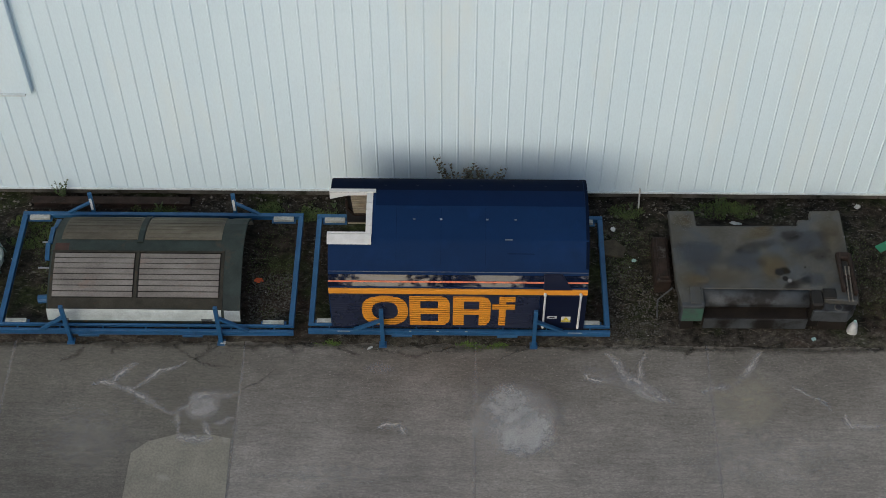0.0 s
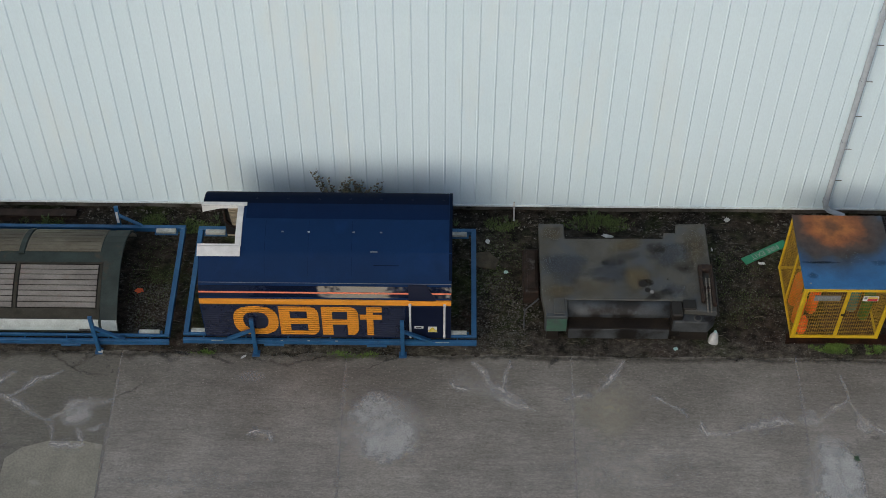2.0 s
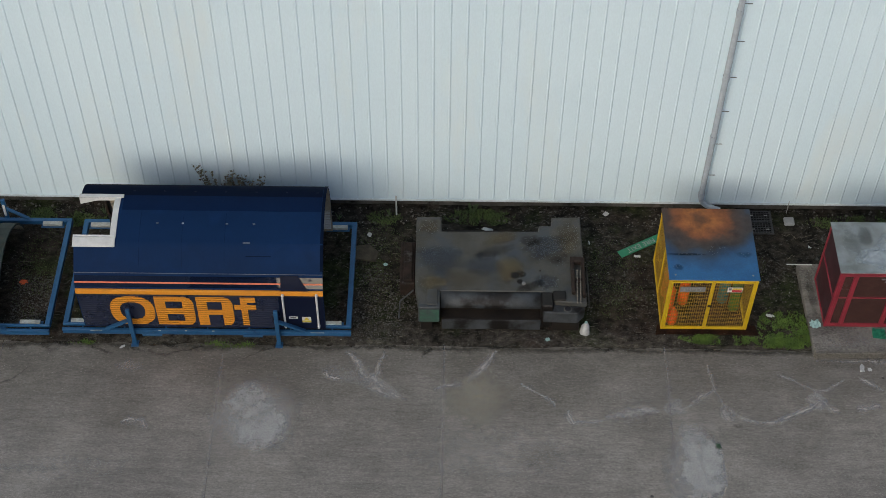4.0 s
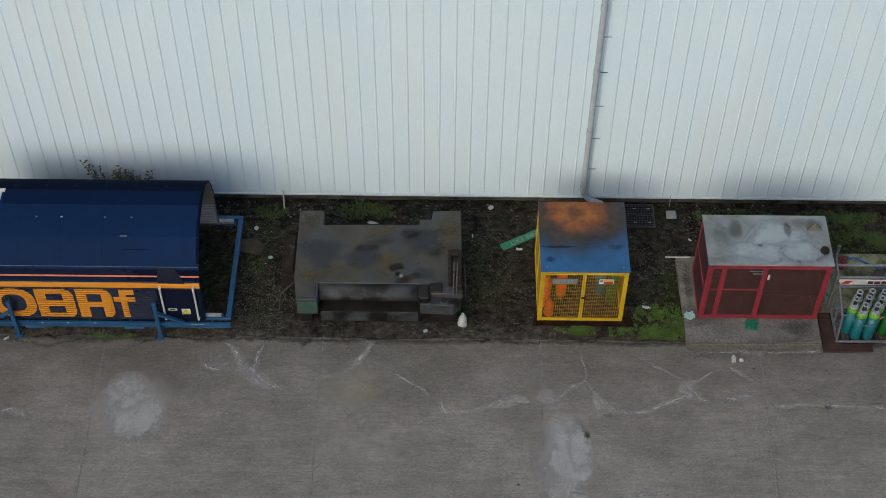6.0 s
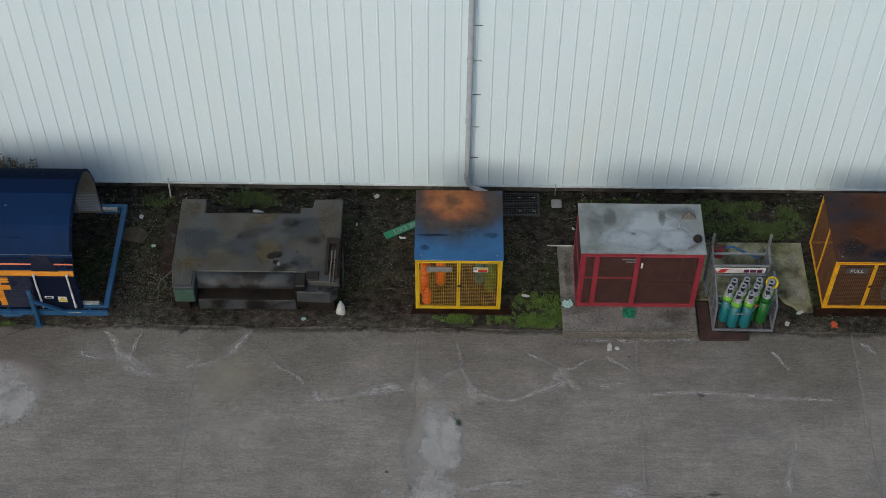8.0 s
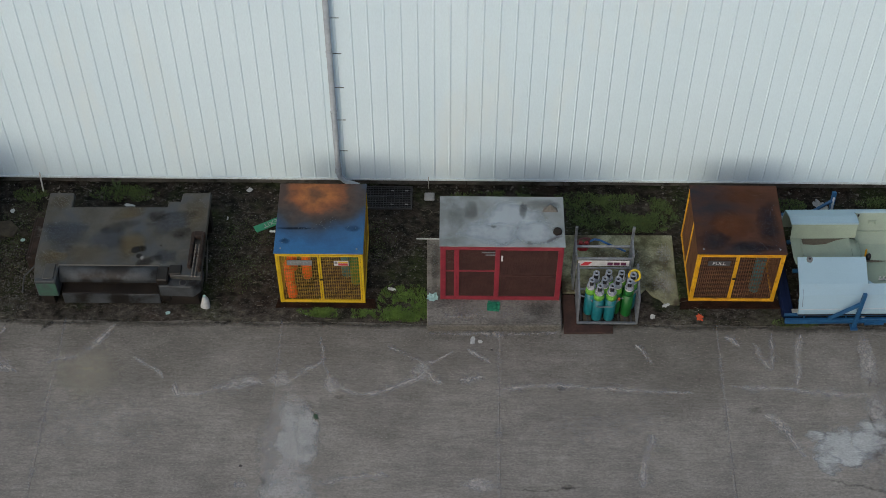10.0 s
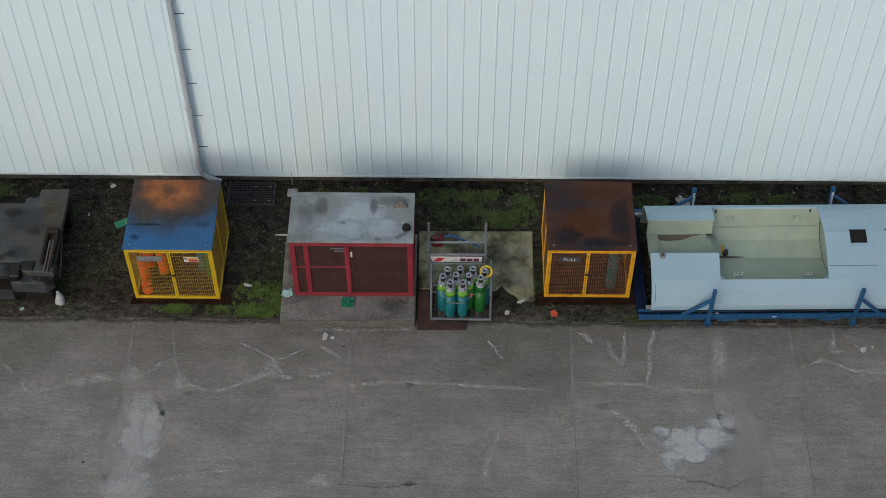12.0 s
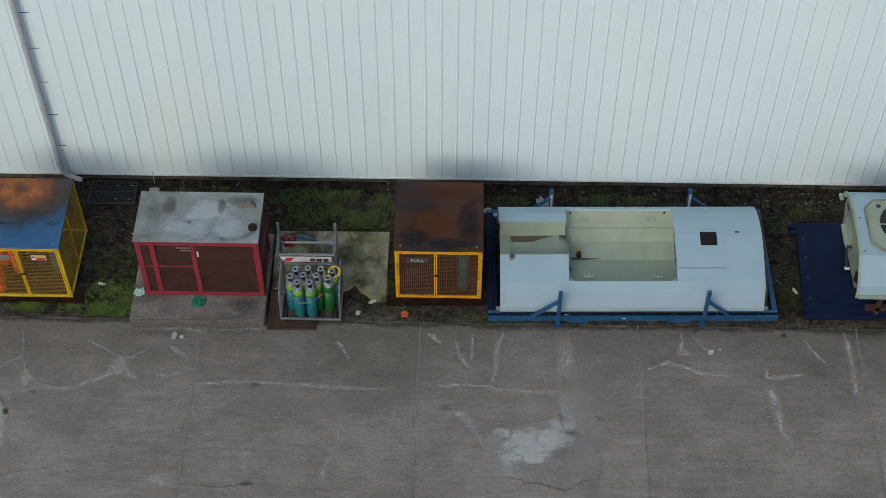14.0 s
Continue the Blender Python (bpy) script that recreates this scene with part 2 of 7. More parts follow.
M["yellow_rusty"] = mat("rusting_yellow_paint", (0.72, 0.38, 0.008), (0.56, 0.27, 0.010), 0.55, 0, 4, 50, 0.1, third=(0.16, 0.06, 0.015), third_at=(0.60, 0.72), third_scale=6)
M["mesh_yellow"] = mat("dirty_yellow_mesh", (0.34, 0.205, 0.010), (0.22, 0.125, 0.010), 0.6, 0, 4, 50, 0.0)
M["mesh_brown"] = mat("rusted_brown_mesh", (0.13, 0.055, 0.018), (0.09, 0.038, 0.014), 0.8, 0, 4, 50, 0.0)
M["rust_roof"] = mat("rusted_sheet", (0.076, 0.032, 0.018), (0.044, 0.021, 0.014), 0.75, 0.0, 1.2, 40, 0.2, third=(0.016, 0.020, 0.028), third_at=(0.47, 0.66), third_scale=0.75, stretch=(0.8, 1.3, 1), spec=0.2)
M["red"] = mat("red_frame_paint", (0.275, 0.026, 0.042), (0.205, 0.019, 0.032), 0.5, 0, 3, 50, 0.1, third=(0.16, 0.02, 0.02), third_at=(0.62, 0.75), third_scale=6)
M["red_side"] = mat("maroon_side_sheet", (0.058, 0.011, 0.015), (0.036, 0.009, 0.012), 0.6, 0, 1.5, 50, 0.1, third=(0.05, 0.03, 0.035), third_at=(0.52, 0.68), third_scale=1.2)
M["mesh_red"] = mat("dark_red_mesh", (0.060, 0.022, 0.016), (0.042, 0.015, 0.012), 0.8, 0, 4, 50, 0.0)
# dark brown that carries the shade inside the red store
M["dark_in"] = mat("dark_brown_interior_shade", (0.050, 0.028, 0.02), (0.03, 0.018, 0.014), 0.9, 0, 3, 40, 0.1)
M["grey_roof"] = mat("grey_sheet_roof", (0.215, 0.240, 0.240), (0.150, 0.168, 0.165), 0.5, 0.0, 1.3, 40, 0.04, fine_mix=0.06, third=(0.27, 0.31, 0.325), third_at=(0.46, 0.62), third_scale=1.0, spec=0.3)
M["grime_metal"] = plain("dull_grey_strap", (0.13, 0.135, 0.15), 0.6)
M["galv"] = mat("galvanised_steel", (0.26, 0.28, 0.30), (0.19, 0.205, 0.22), 0.5, 0.6, 12, 60, 0.05)
M["teal"] = plain("teal_cylinder", (0.006, 0.145, 0.165), 0.4)
M["green_cyl"] = plain("green_cylinder", (0.008, 0.115, 0.018), 0.4)
M["lime"] = plain("lime_shoulder", (0.15, 0.40, 0.05), 0.4)
M["guard"] = plain("grey_guard", (0.30, 0.33, 0.37), 0.4)
# black parts; also painted in for shade inside openings
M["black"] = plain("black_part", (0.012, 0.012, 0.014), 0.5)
M["orange_cyl"] = mat("orange_cylinder", (0.95, 0.135, 0.012), (0.90, 0.11, 0.010), 0.38, 0, 5, 50, 0.03)
M["red_thing"] = plain("red_plastic", (0.22, 0.014, 0.02), 0.45)
M["hose_red"] = plain("dark_red_hose", (0.10, 0.018, 0.022), 0.6)
M["blue_hose"] = plain("blue_hose", (0.012, 0.09, 0.26), 0.5)
M["yellow_hose"] = plain("yellow_ring", (0.70, 0.50, 0.02), 0.5)
M["sign_white"] = plain("white_sign", (0.66, 0.67, 0.66), 0.4)
M["sign_grey"] = plain("grey_sign", (0.19, 0.19, 0.185), 0.5)
M["sign_red"] = plain("red_print", (0.48, 0.03, 0.04), 0.4)
M["sign_yellow"] = plain("yellow_print", (0.65, 0.50, 0.03), 0.4)
M["sign_green"] = plain("green_sign", (0.012, 0.20, 0.10), 0.45)
M["purple"] = plain("plum_print", (0.13, 0.02, 0.07), 0.4)
M["slab"] = mat("plain_slab", (0.192, 0.182, 0.162), (0.098, 0.093, 0.083), 0.85, 0, 2.2, 30, 0.35, third=(0.245, 0.235, 0.212), third_at=(0.50, 0.72), third_scale=2.6, spec=0.2, fine_mix=0.3, stretch=(0.6, 1, 1))
M["pad"] = mat("mossy_pad", (0.285, 0.290, 0.195), (0.165, 0.165, 0.090), 0.85, 0, 1.3, 40, 0.3, third=(0.060, 0.050, 0.032), third_at=(0.50, 0.62), third_scale=1.0, fourth=(0.085, 0.085, 0.045), fourth_at=(0.52, 0.66), fourth_scale=2.6, spec=0.2, fine_mix=0.25)
M["rust_plate"] = mat("red_rust_plate", (0.066, 0.032, 0.024), (0.034, 0.020, 0.015), 0.8, 0.1, 3, 50, 0.3)
M["white_roof"] = mat("white_cab_roof_paint", (0.30, 0.438, 0.515), (0.28, 0.412, 0.485), 0.4, 0, 0.9, 50, 0.03, fine_mix=0.04, third=(0.29, 0.38, 0.42), third_at=(0.6, 0.8), third_scale=2.2)
M["cream_in"] = mat("cream_lining", (0.30, 0.368, 0.288), (0.245, 0.305, 0.242), 0.5, 0, 1.3, 50, 0.015, third=(0.27, 0.30, 0.23), third_at=(0.57, 0.75), third_scale=1.6, fine_mix=0.05)
M["end_cream"] = mat("grey_green_lining", (0.235, 0.275, 0.215), (0.17, 0.20, 0.155), 0.6, 0, 1.6, 50, 0.02, third=(0.12, 0.135, 0.10), third_at=(0.55, 0.70), third_scale=2.0, fine_mix=0.06)
M["pipe_dark"] = plain("blue_grey_joint", (0.10, 0.125, 0.15), 0.6)
M["navy_plate"] = mat("navy_deck_plate", (0.007, 0.015, 0.050), (0.005, 0.010, 0.032), 0.55, 0, 1.8, 50, 0.12, spec=0.12, third=(0.01, 0.014, 0.03), third_scale=2.5)
M["rust_soil"] = mat("rust_stained_soil", (0.030, 0.014, 0.008), (0.012, 0.007, 0.005), 0.9, 0, 4, 50, 0.6, spec=0.1, fine_mix=0.4)
M["paper"] = plain("white_litter", (0.52, 0.54, 0.52), 0.6)
M["wrap"] = mat("milky_plastic_wrap", (0.42, 0.48, 0.44), (0.26, 0.31, 0.28), 0.35, 0, 5, 40, 0.2)
M["mint"] = plain("pale_mint_plastic", (0.38, 0.58, 0.54), 0.5)
M["green_mat"] = plain("green_cloth", (0.012, 0.19, 0.105), 0.85)
M["orange_rag"] = plain("orange_rag", (0.66, 0.12, 0.04), 0.85)
M["leaf"] = plain("dark_green_leaf", (0.02, 0.06, 0.03), 0.7)
M["grate"] = mat("iron_grate", (0.060, 0.062, 0.064), (0.035, 0.035, 0.035), 0.6, 0.0, 8, 60, 0.1)
# near-black that paints the shade inside gaps and hollows
M["void"] = plain("near_black_hollow_shade", (0.004, 0.004, 0.004), 0.9)
M["lid"] = plain("pale_grey_lid", (0.30, 0.31, 0.30), 0.7)
M["wood"] = mat("old_timber", (0.10, 0.08, 0.055), (0.06, 0.05, 0.035), 0.85, 0, 6, 60, 0.3, stretch=(1, 6, 1))


class Nodes:
    """Shortcuts for the ground's own node materials."""

    def __init__(self, name):
        self.m = bpy.data.materials.new(name)
        self.m.use_nodes = True
        self.n, self.l = self.m.node_tree.nodes, self.m.node_tree.links
        self.b = self.n["Principled BSDF"]
        self.pos = self.n.new("ShaderNodeNewGeometry").outputs["Position"]

    def grain(self, scale, detail=5.0, stretch=(1, 1, 1), rough=0.6, shift=0.0):
        mp, t = self.n.new("ShaderNodeMapping"), self.n.new("ShaderNodeTexNoise")
        mp.inputs["Scale"].default_value, mp.inputs["Location"].default_value = stretch, (shift, shift, shift)
        t.inputs["Scale"].default_value, t.inputs["Detail"].default_value, t.inputs["Roughness"].default_value = scale, detail, rough
        self.l.new(self.pos, mp.inputs["Vector"])
        self.l.new(mp.outputs[0], t.inputs["Vector"])
        return t.outputs[0]

    def span(self, sock, a, z, lo=0.0, hi=1.0):
        r = self.n.new("ShaderNodeMapRange")
        for i, v in enumerate((a, z, lo, hi)):
            r.inputs[i + 1].default_value = v
        self.l.new(sock, r.inputs[0])
        return r.outputs[0]

    def mix(self, fac, a, z, kind="MIX"):
        x = self.n.new("ShaderNodeMixRGB")
        x.blend_type = kind
        for i, v in enumerate((fac, a, z)):
            if isinstance(v, (int, float)):
                x.inputs[i].default_value = v if i == 0 else (v, v, v, 1)
            elif isinstance(v, tuple):
                x.inputs[i].default_value = (*v, 1)
            else:
                self.l.new(v, x.inputs[i])
        return x.outputs[0]

    def math(self, a, z, kind="ADD"):
        t = self.n.new("ShaderNodeMath")
        t.operation = kind
        for i, v in enumerate((a, z)):
            if isinstance(v, (int, float)):
                t.inputs[i].default_value = v
            else:
                self.l.new(v, t.inputs[i])
        return t.outputs[0]

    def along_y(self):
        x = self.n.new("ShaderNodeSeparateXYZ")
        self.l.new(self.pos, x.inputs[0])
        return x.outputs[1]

    def done(self, col, height, rough, bump, depth=0.01, spec=0.25):
        self.l.new(col, self.b.inputs["Base Color"])
        self.b.inputs["Roughness"].default_value, self.b.inputs["Specular IOR Level"].default_value = rough, spec
        bp = self.n.new("ShaderNodeBump")
        bp.inputs["Strength"].default_value, bp.inputs["Distance"].default_value = bump, depth
        self.l.new(height, bp.inputs["Height"])
        self.l.new(bp.outputs[0], self.b.inputs["Normal"])
        return self.m


def worn_concrete(name, light, dark, grime):
    """Old brushed yard concrete: broad tone, faint drag streaks, exposed grit, and a darker tone spread from the soil
    side.
    """
    k = Nodes(name)
    col = k.mix(k.span(k.grain(0.55, 6.0), 0.34, 0.66), dark, light)
    streak = k.grain(5.0, 6.0, (0.16, 1.5, 1), 0.7)
    col = k.mix(1.0, col, k.span(streak, 0.30, 0.70, 0.87, 1.13), "MULTIPLY")
    patches = k.grain(2.6, 7.0, (0.6, 1, 1), 0.65, 9.0)
    col = k.mix(1.0, col, k.span(patches, 0.30, 0.70, 0.86, 1.12), "MULTIPLY")
    # unevenly darker towards the soil strip
    edge_tone = k.math(k.span(k.along_y(), -7.0, -3.7, -0.40, 0.92), k.span(k.grain(1.1, 8.0, (0.55, 1, 1), 0.65, 4.0), 0.25, 0.75, -0.6, 0.6))
    col = k.mix(k.span(edge_tone, 0.0, 1.0, 0.0, 0.80), col, grime)
    ripple = k.grain(15.0, 4.0, (0.35, 1.2, 1), 0.65, 2.0)
    col = k.mix(1.0, col, k.span(ripple, 0.30, 0.70, 0.84, 1.15), "MULTIPLY")
    grit = k.grain(30.0, 5.0, (0.55, 1, 1), 0.8)
    col = k.mix(1.0, col, k.span(grit, 0.30, 0.70, 0.66, 1.34), "MULTIPLY")
    pale = k.span(k.grain(38.0, 2.0, (0.6, 1, 1), 0.5, 3.0), 0.64, 0.72, 0.0, 0.5)
    col = k.mix(pale, col, tuple(v * 1.7 for v in light))
    pits = k.span(k.grain(24.0, 2.0, (1, 1, 1), 0.5, 6.0), 0.68, 0.75, 0.0, 0.6)
    col = k.mix(pits, col, tuple(v * 0.4 for v in dark))
    info = k.n.new("ShaderNodeObjectInfo")
    col = k.mix(1.0, col, k.span(info.outputs["Random"], 0, 1, 0.94, 1.06), "MULTIPLY")
    return k.done(col, grit, 0.9, 0.11)


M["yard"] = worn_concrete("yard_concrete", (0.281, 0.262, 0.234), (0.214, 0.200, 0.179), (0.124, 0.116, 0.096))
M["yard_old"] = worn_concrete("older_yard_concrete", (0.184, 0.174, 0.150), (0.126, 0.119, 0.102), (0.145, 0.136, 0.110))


def damp_soil(name):
    """Black damp soil in clods, reddish and green films, beds of grey chippings, a lighter tone beside the yard."""
    k = Nodes(name)
    col = k.mix(k.span(k.grain(3.2, 7.0, rough=0.7), 0.38, 0.62), (0.0105, 0.0098, 0.0082), (0.040, 0.035, 0.027))
    col = k.mix(k.span(k.grain(0.7, 6.0, shift=8.0), 0.50, 0.66, 0.0, 0.6), col, (0.032, 0.020, 0.015))
    col = k.mix(k.span(k.grain(0.9, 8.0, shift=2.0), 0.50, 0.64, 0.0, 0.85), col, (0.022, 0.030, 0.011))
    # unevenly lighter towards the yard
    edge_tone = k.math(k.span(k.along_y(), -2.0, -3.4, -0.60, 0.45), k.span(k.grain(1.5, 8.0, rough=0.7, shift=5.0), 0.25, 0.75, -0.7, 0.7))
    col = k.mix(k.span(edge_tone, 0.0, 0.7, 0.0, 0.75), col, (0.085, 0.076, 0.062))
    bed = k.math(k.span(k.grain(1.0, 6.0, shift=12.0), 0.46, 0.60), k.span(k.grain(19.0, 3.0, (0.75, 1, 1), 0.6, 7.0), 0.55, 0.66), "MULTIPLY")
    col = k.mix(k.math(bed, 0.75, "MULTIPLY"), col, (0.120, 0.115, 0.102))
    clods = k.grain(8.0, 5.0, (0.7, 1, 1), 0.65, 3.0)
    col = k.mix(1.0, col, k.span(clods, 0.32, 0.68, 0.35, 1.75), "MULTIPLY")
    crumbs = k.grain(34.0, 5.0, rough=0.8, shift=1.0)
    col = k.mix(1.0, col, k.span(crumbs, 0.32, 0.68, 0.45, 1.60), "MULTIPLY")
    return k.done(col, k.math(crumbs, clods), 0.93, 1.0, 0.018, 0.12)


M["soil"] = damp_soil("dark_soil")


# a burnt-orange rust bloom on the blue sheet roof
def scorched_roof():
    m = mat("scorched_blue_sheet", (0.017, 0.116, 0.275), (0.014, 0.088, 0.215), 0.55, 0.0, 2.5, 50, 0.12, third=(0.05, 0.045, 0.04), third_at=(0.66, 0.80), third_scale=3)
    n, l = m.node_tree.nodes, m.node_tree.links
    b = n["Principled BSDF"]
    base = b.inputs["Base Color"].links[0].from_socket
    geo = n.new("ShaderNodeNewGeometry")
    warp = n.new("ShaderNodeTexNoise")
    warp.inputs["Scale"].default_value, warp.inputs["Detail"].default_value = 2.2, 5
    l.new(geo.outputs["Position"], warp.inputs["Vector"])
    wob = n.new("ShaderNodeVectorMath")
    wob.operation = "MULTIPLY_ADD"
    wob.inputs[1].default_value = (0.65, 0.65, 0.0)
    l.new(warp.outputs["Color"], wob.inputs[0])
    l.new(geo.outputs["Position"], wob.inputs[2])
    dist = n.new("ShaderNodeVectorMath")
    dist.operation = "DISTANCE"
    off = n.new("ShaderNodeMapping")
    off.inputs["Scale"].default_value = (0.82, 1.0, 0.0)
    l.new(wob.outputs[0], off.inputs["Vector"])
    l.new(off.outputs[0], dist.inputs[0])
    dist.inputs[1].default_value = (-0.03, -1.0, 0.0)
    ramp = n.new("ShaderNodeValToRGB")
    e = ramp.color_ramp.elements
    e[0].position, e[0].color = 0.08, (0.11, 0.042, 0.015, 1)
    e[1].position, e[1].color = 1.0, (0.02, 0.028, 0.04, 1)
    for p, c in ((0.24, (0.28, 0.098, 0.022, 1)), (0.44, (0.20, 0.066, 0.019, 1)), (0.60, (0.055, 0.031, 0.021, 1)), (0.85, (0.028, 0.030, 0.034, 1))):
        k = e.new(p)
        k.color = c
    l.new(dist.outputs["Value"], ramp.inputs[0])
    fade = n.new("ShaderNodeMapRange")
    for i, v in enumerate((0.80, 1.38, 1.0, 0.0)):
        fade.inputs[i + 1].default_value = v
    l.new(dist.outputs["Value"], fade.inputs[0])
    x = n.new("ShaderNodeMixRGB")
    l.new(fade.outputs[0], x.inputs[0])
    l.new(base, x.inputs[1])
    flame, band, tone = n.new("ShaderNodeTexNoise"), n.new("ShaderNodeMapRange"), n.new("ShaderNodeMixRGB")
    flame.inputs["Scale"].default_value, flame.inputs["Detail"].default_value, flame.inputs["Roughness"].default_value = 4.5, 8, 0.7
    l.new(geo.outputs["Position"], flame.inputs["Vector"])
    for i, v in enumerate((0.30, 0.70, 0.55, 1.45)):
        band.inputs[i + 1].default_value = v
    l.new(flame.outputs[0], band.inputs[0])
    tone.blend_type, tone.inputs[0].default_value = "MULTIPLY", 1.0
    l.new(ramp.outputs[0], tone.inputs[1])
    l.new(band.outputs[0], tone.inputs[2])
    l.new(tone.outputs[0], x.inputs[2])
    l.new(x.outputs[0], b.inputs["Base Color"])
    return m


M["scorched"] = scorched_roof()

# ---- building blocks ----
ORIGIN = {}


def thing(name, loc, label, category, group="", kind=""):
    ob = new(name)
    ob.location = loc
    ob.empty_display_size = 0.2
    ORIGIN[ob.name] = Vector(loc)
    return tagged(ob, label, category, group, kind)


def part(name, bm, material, parent=None, label=""):
    """Links a bmesh, drawn in world metres, as one mesh object under a thing or a part."""
    me = bpy.data.meshes.new(name)
    bm.to_mesh(me)
    bm.free()
    for k in (material if isinstance(material, (list, tuple)) else [material]):
        me.materials.append(M[k])
    ob = new(name, me)
    if parent:
        ob.parent = parent
        if parent.name in ORIGIN:
            ob.matrix_parent_inverse = Matrix.Translation(-ORIGIN[parent.name])
    if label:
        tagged(ob, label)
    return ob


def box(bm, x0, x1, y0, y1, z0, z1, b=0.008, turn=None):
    m = Matrix.Translation(((x0 + x1) / 2, (y0 + y1) / 2, (z0 + z1) / 2))
    if turn:
        m = m @ turn
    g = bmesh.ops.create_cube(bm, size=1.0, matrix=m @ Matrix.Diagonal((x1 - x0, y1 - y0, z1 - z0, 1)))
    if b:
        edges = list({e for v in g["verts"] for e in v.link_edges})
        bmesh.ops.bevel(bm, geom=edges, offset=b, segments=1, affect="EDGES")
    return bm


def one(x0, x1, y0, y1, z0, z1, b=0.008):
    return box(bmesh.new(), x0, x1, y0, y1, z0, z1, b)


def along(p, q):
    p, q = Vector(p), Vector(q)
    d = q - p
    return Matrix.Translation((p + q) / 2) @ d.to_track_quat("Z", "Y").to_matrix().to_4x4(), d.length


def bar(bm, p, q, w, h, b=0.004):
    m, n = along(p, q)
    g = bmesh.ops.create_cube(bm, size=1.0, matrix=m @ Matrix.Diagonal((w, h, n, 1)))
    if b:
        bmesh.ops.bevel(bm, geom=list({e for v in g["verts"] for e in v.link_edges}), offset=b, segments=1, affect="EDGES")
    return bm


def rod(bm, p, q, r, n=10, r2=None):
    m, length = along(p, q)
    bmesh.ops.create_cone(bm, cap_ends=True, segments=n, radius1=r, radius2=r if r2 is None else r2, depth=length, matrix=m)
    return bm


def lathe(profile, x, y, n=16, bm=None):
    bm = bm or bmesh.new()
    rings = []
    for r, z in profile:
        rings.append([bm.verts.new((x + r * math.cos(2 * math.pi * i / n), y + r * math.sin(2 * math.pi * i / n), z)) for i in range(n)])
    for a, b in zip(rings, rings[1:]):
        for i in range(n):
            bm.faces.new((a[i], a[(i + 1) % n], b[(i + 1) % n], b[i])).smooth = True
    bm.faces.new(list(reversed(rings[0])))
    bm.faces.new(rings[-1])
    return bm


def prism(outline, z0, z1, b=0.01):
    """A plate of that outline (x, y) between two heights."""
    bm = bmesh.new()
    f = bm.faces.new([bm.verts.new((x, y, z0)) for x, y in outline])
    up = bmesh.ops.extrude_face_region(bm, geom=[f])
    bmesh.ops.translate(bm, verts=[v for v in up["geom"] if isinstance(v, bmesh.types.BMVert)], vec=(0, 0, z1 - z0))
    bmesh.ops.recalc_face_normals(bm, faces=bm.faces)
    if b:
        bmesh.ops.bevel(bm, geom=list(bm.edges), offset=b, segments=1, affect="EDGES")
    return bm


def smooth_section(points, steps):
    """A rounded curve through the section's corners, by Catmull-Rom."""
    out = []
    P = [points[0]] + list(points) + [points[-1]]
    for i in range(1, len(P) - 2):
        for s in range(steps):
            t = s / steps
            out.append(tuple(0.5 * (2 * P[i][k] + (P[i + 1][k] - P[i - 1][k]) * t + (2 * P[i - 1][k] - 5 * P[i][k] + 4 * P[i + 1][k] - P[i + 2][k]) * t * t
                                    + (3 * P[i][k] - P[i - 1][k] - 3 * P[i + 1][k] + P[i + 2][k]) * t ** 3) for k in (0, 1)))
    out.append(points[-1])
    return out


def shell(section, xs, thick, skip=lambda x, y: False, smooth=True, slant=0.0):
    """A curved sheet: the section (y, z) drawn along xs, with cells left out where skip says so, and given thickness inwards."""
    bm = bmesh.new()
    k = len(section)
    inner = []
    for j, (y, z) in enumerate(section):
        a, b = section[max(j - 1, 0)], section[min(j + 1, k - 1)]
        d = Vector((b[0] - a[0], b[1] - a[1])).normalized()
        inner.append((y + d.y * thick, z - d.x * thick))
    rows = [[[bm.verts.new((x, y, z)) for y, z in sec] for sec in (section, inner)] for x in xs]
    n = len(xs) - 1
    def there(i, j):
        return 0 <= i < n and 0 <= j < k - 1 and not skip((xs[i] + xs[i + 1]) / 2, (section[j][0] + section[j + 1][0]) / 2)
    for i in range(n):
        for j in range(k - 1):
            if not there(i, j):
                continue
            (a, ai), (b, bi) = rows[i], rows[i + 1]
            bm.faces.new((a[j], b[j], b[j + 1], a[j + 1])).smooth = smooth
            f = bm.faces.new((ai[j + 1], bi[j + 1], bi[j], ai[j]))
            f.smooth, f.material_index = smooth, 1
            for near, quad in (((i - 1, j), (a[j + 1], ai[j + 1], ai[j], a[j])), ((i + 1, j), (b[j], bi[j], bi[j + 1], b[j + 1])),
                               ((i, j - 1), (a[j], ai[j], bi[j], b[j])), ((i, j + 1), (b[j + 1], bi[j + 1], ai[j + 1], a[j + 1]))):
                if not there(*near):
                    bm.faces.new(quad).material_index = 0
    bmesh.ops.delete(bm, geom=[v for v in bm.verts if not v.link_faces], context="VERTS")
    return bm


def lettering(words, height, material, m, parent, name="lettering"):
    c = bpy.data.curves.new("words", "FONT")
    c.body, c.size, c.extrude, c.align_x, c.align_y = words, height, 0.001, "CENTER", "CENTER"
    t = bpy.data.objects.new("words", c)
    me = bpy.data.meshes.new_from_object(t)
    bpy.data.objects.remove(t)
    bm = bmesh.new()
    bm.from_mesh(me)
    bm.transform(m)
    return part(name, bm, material, parent)


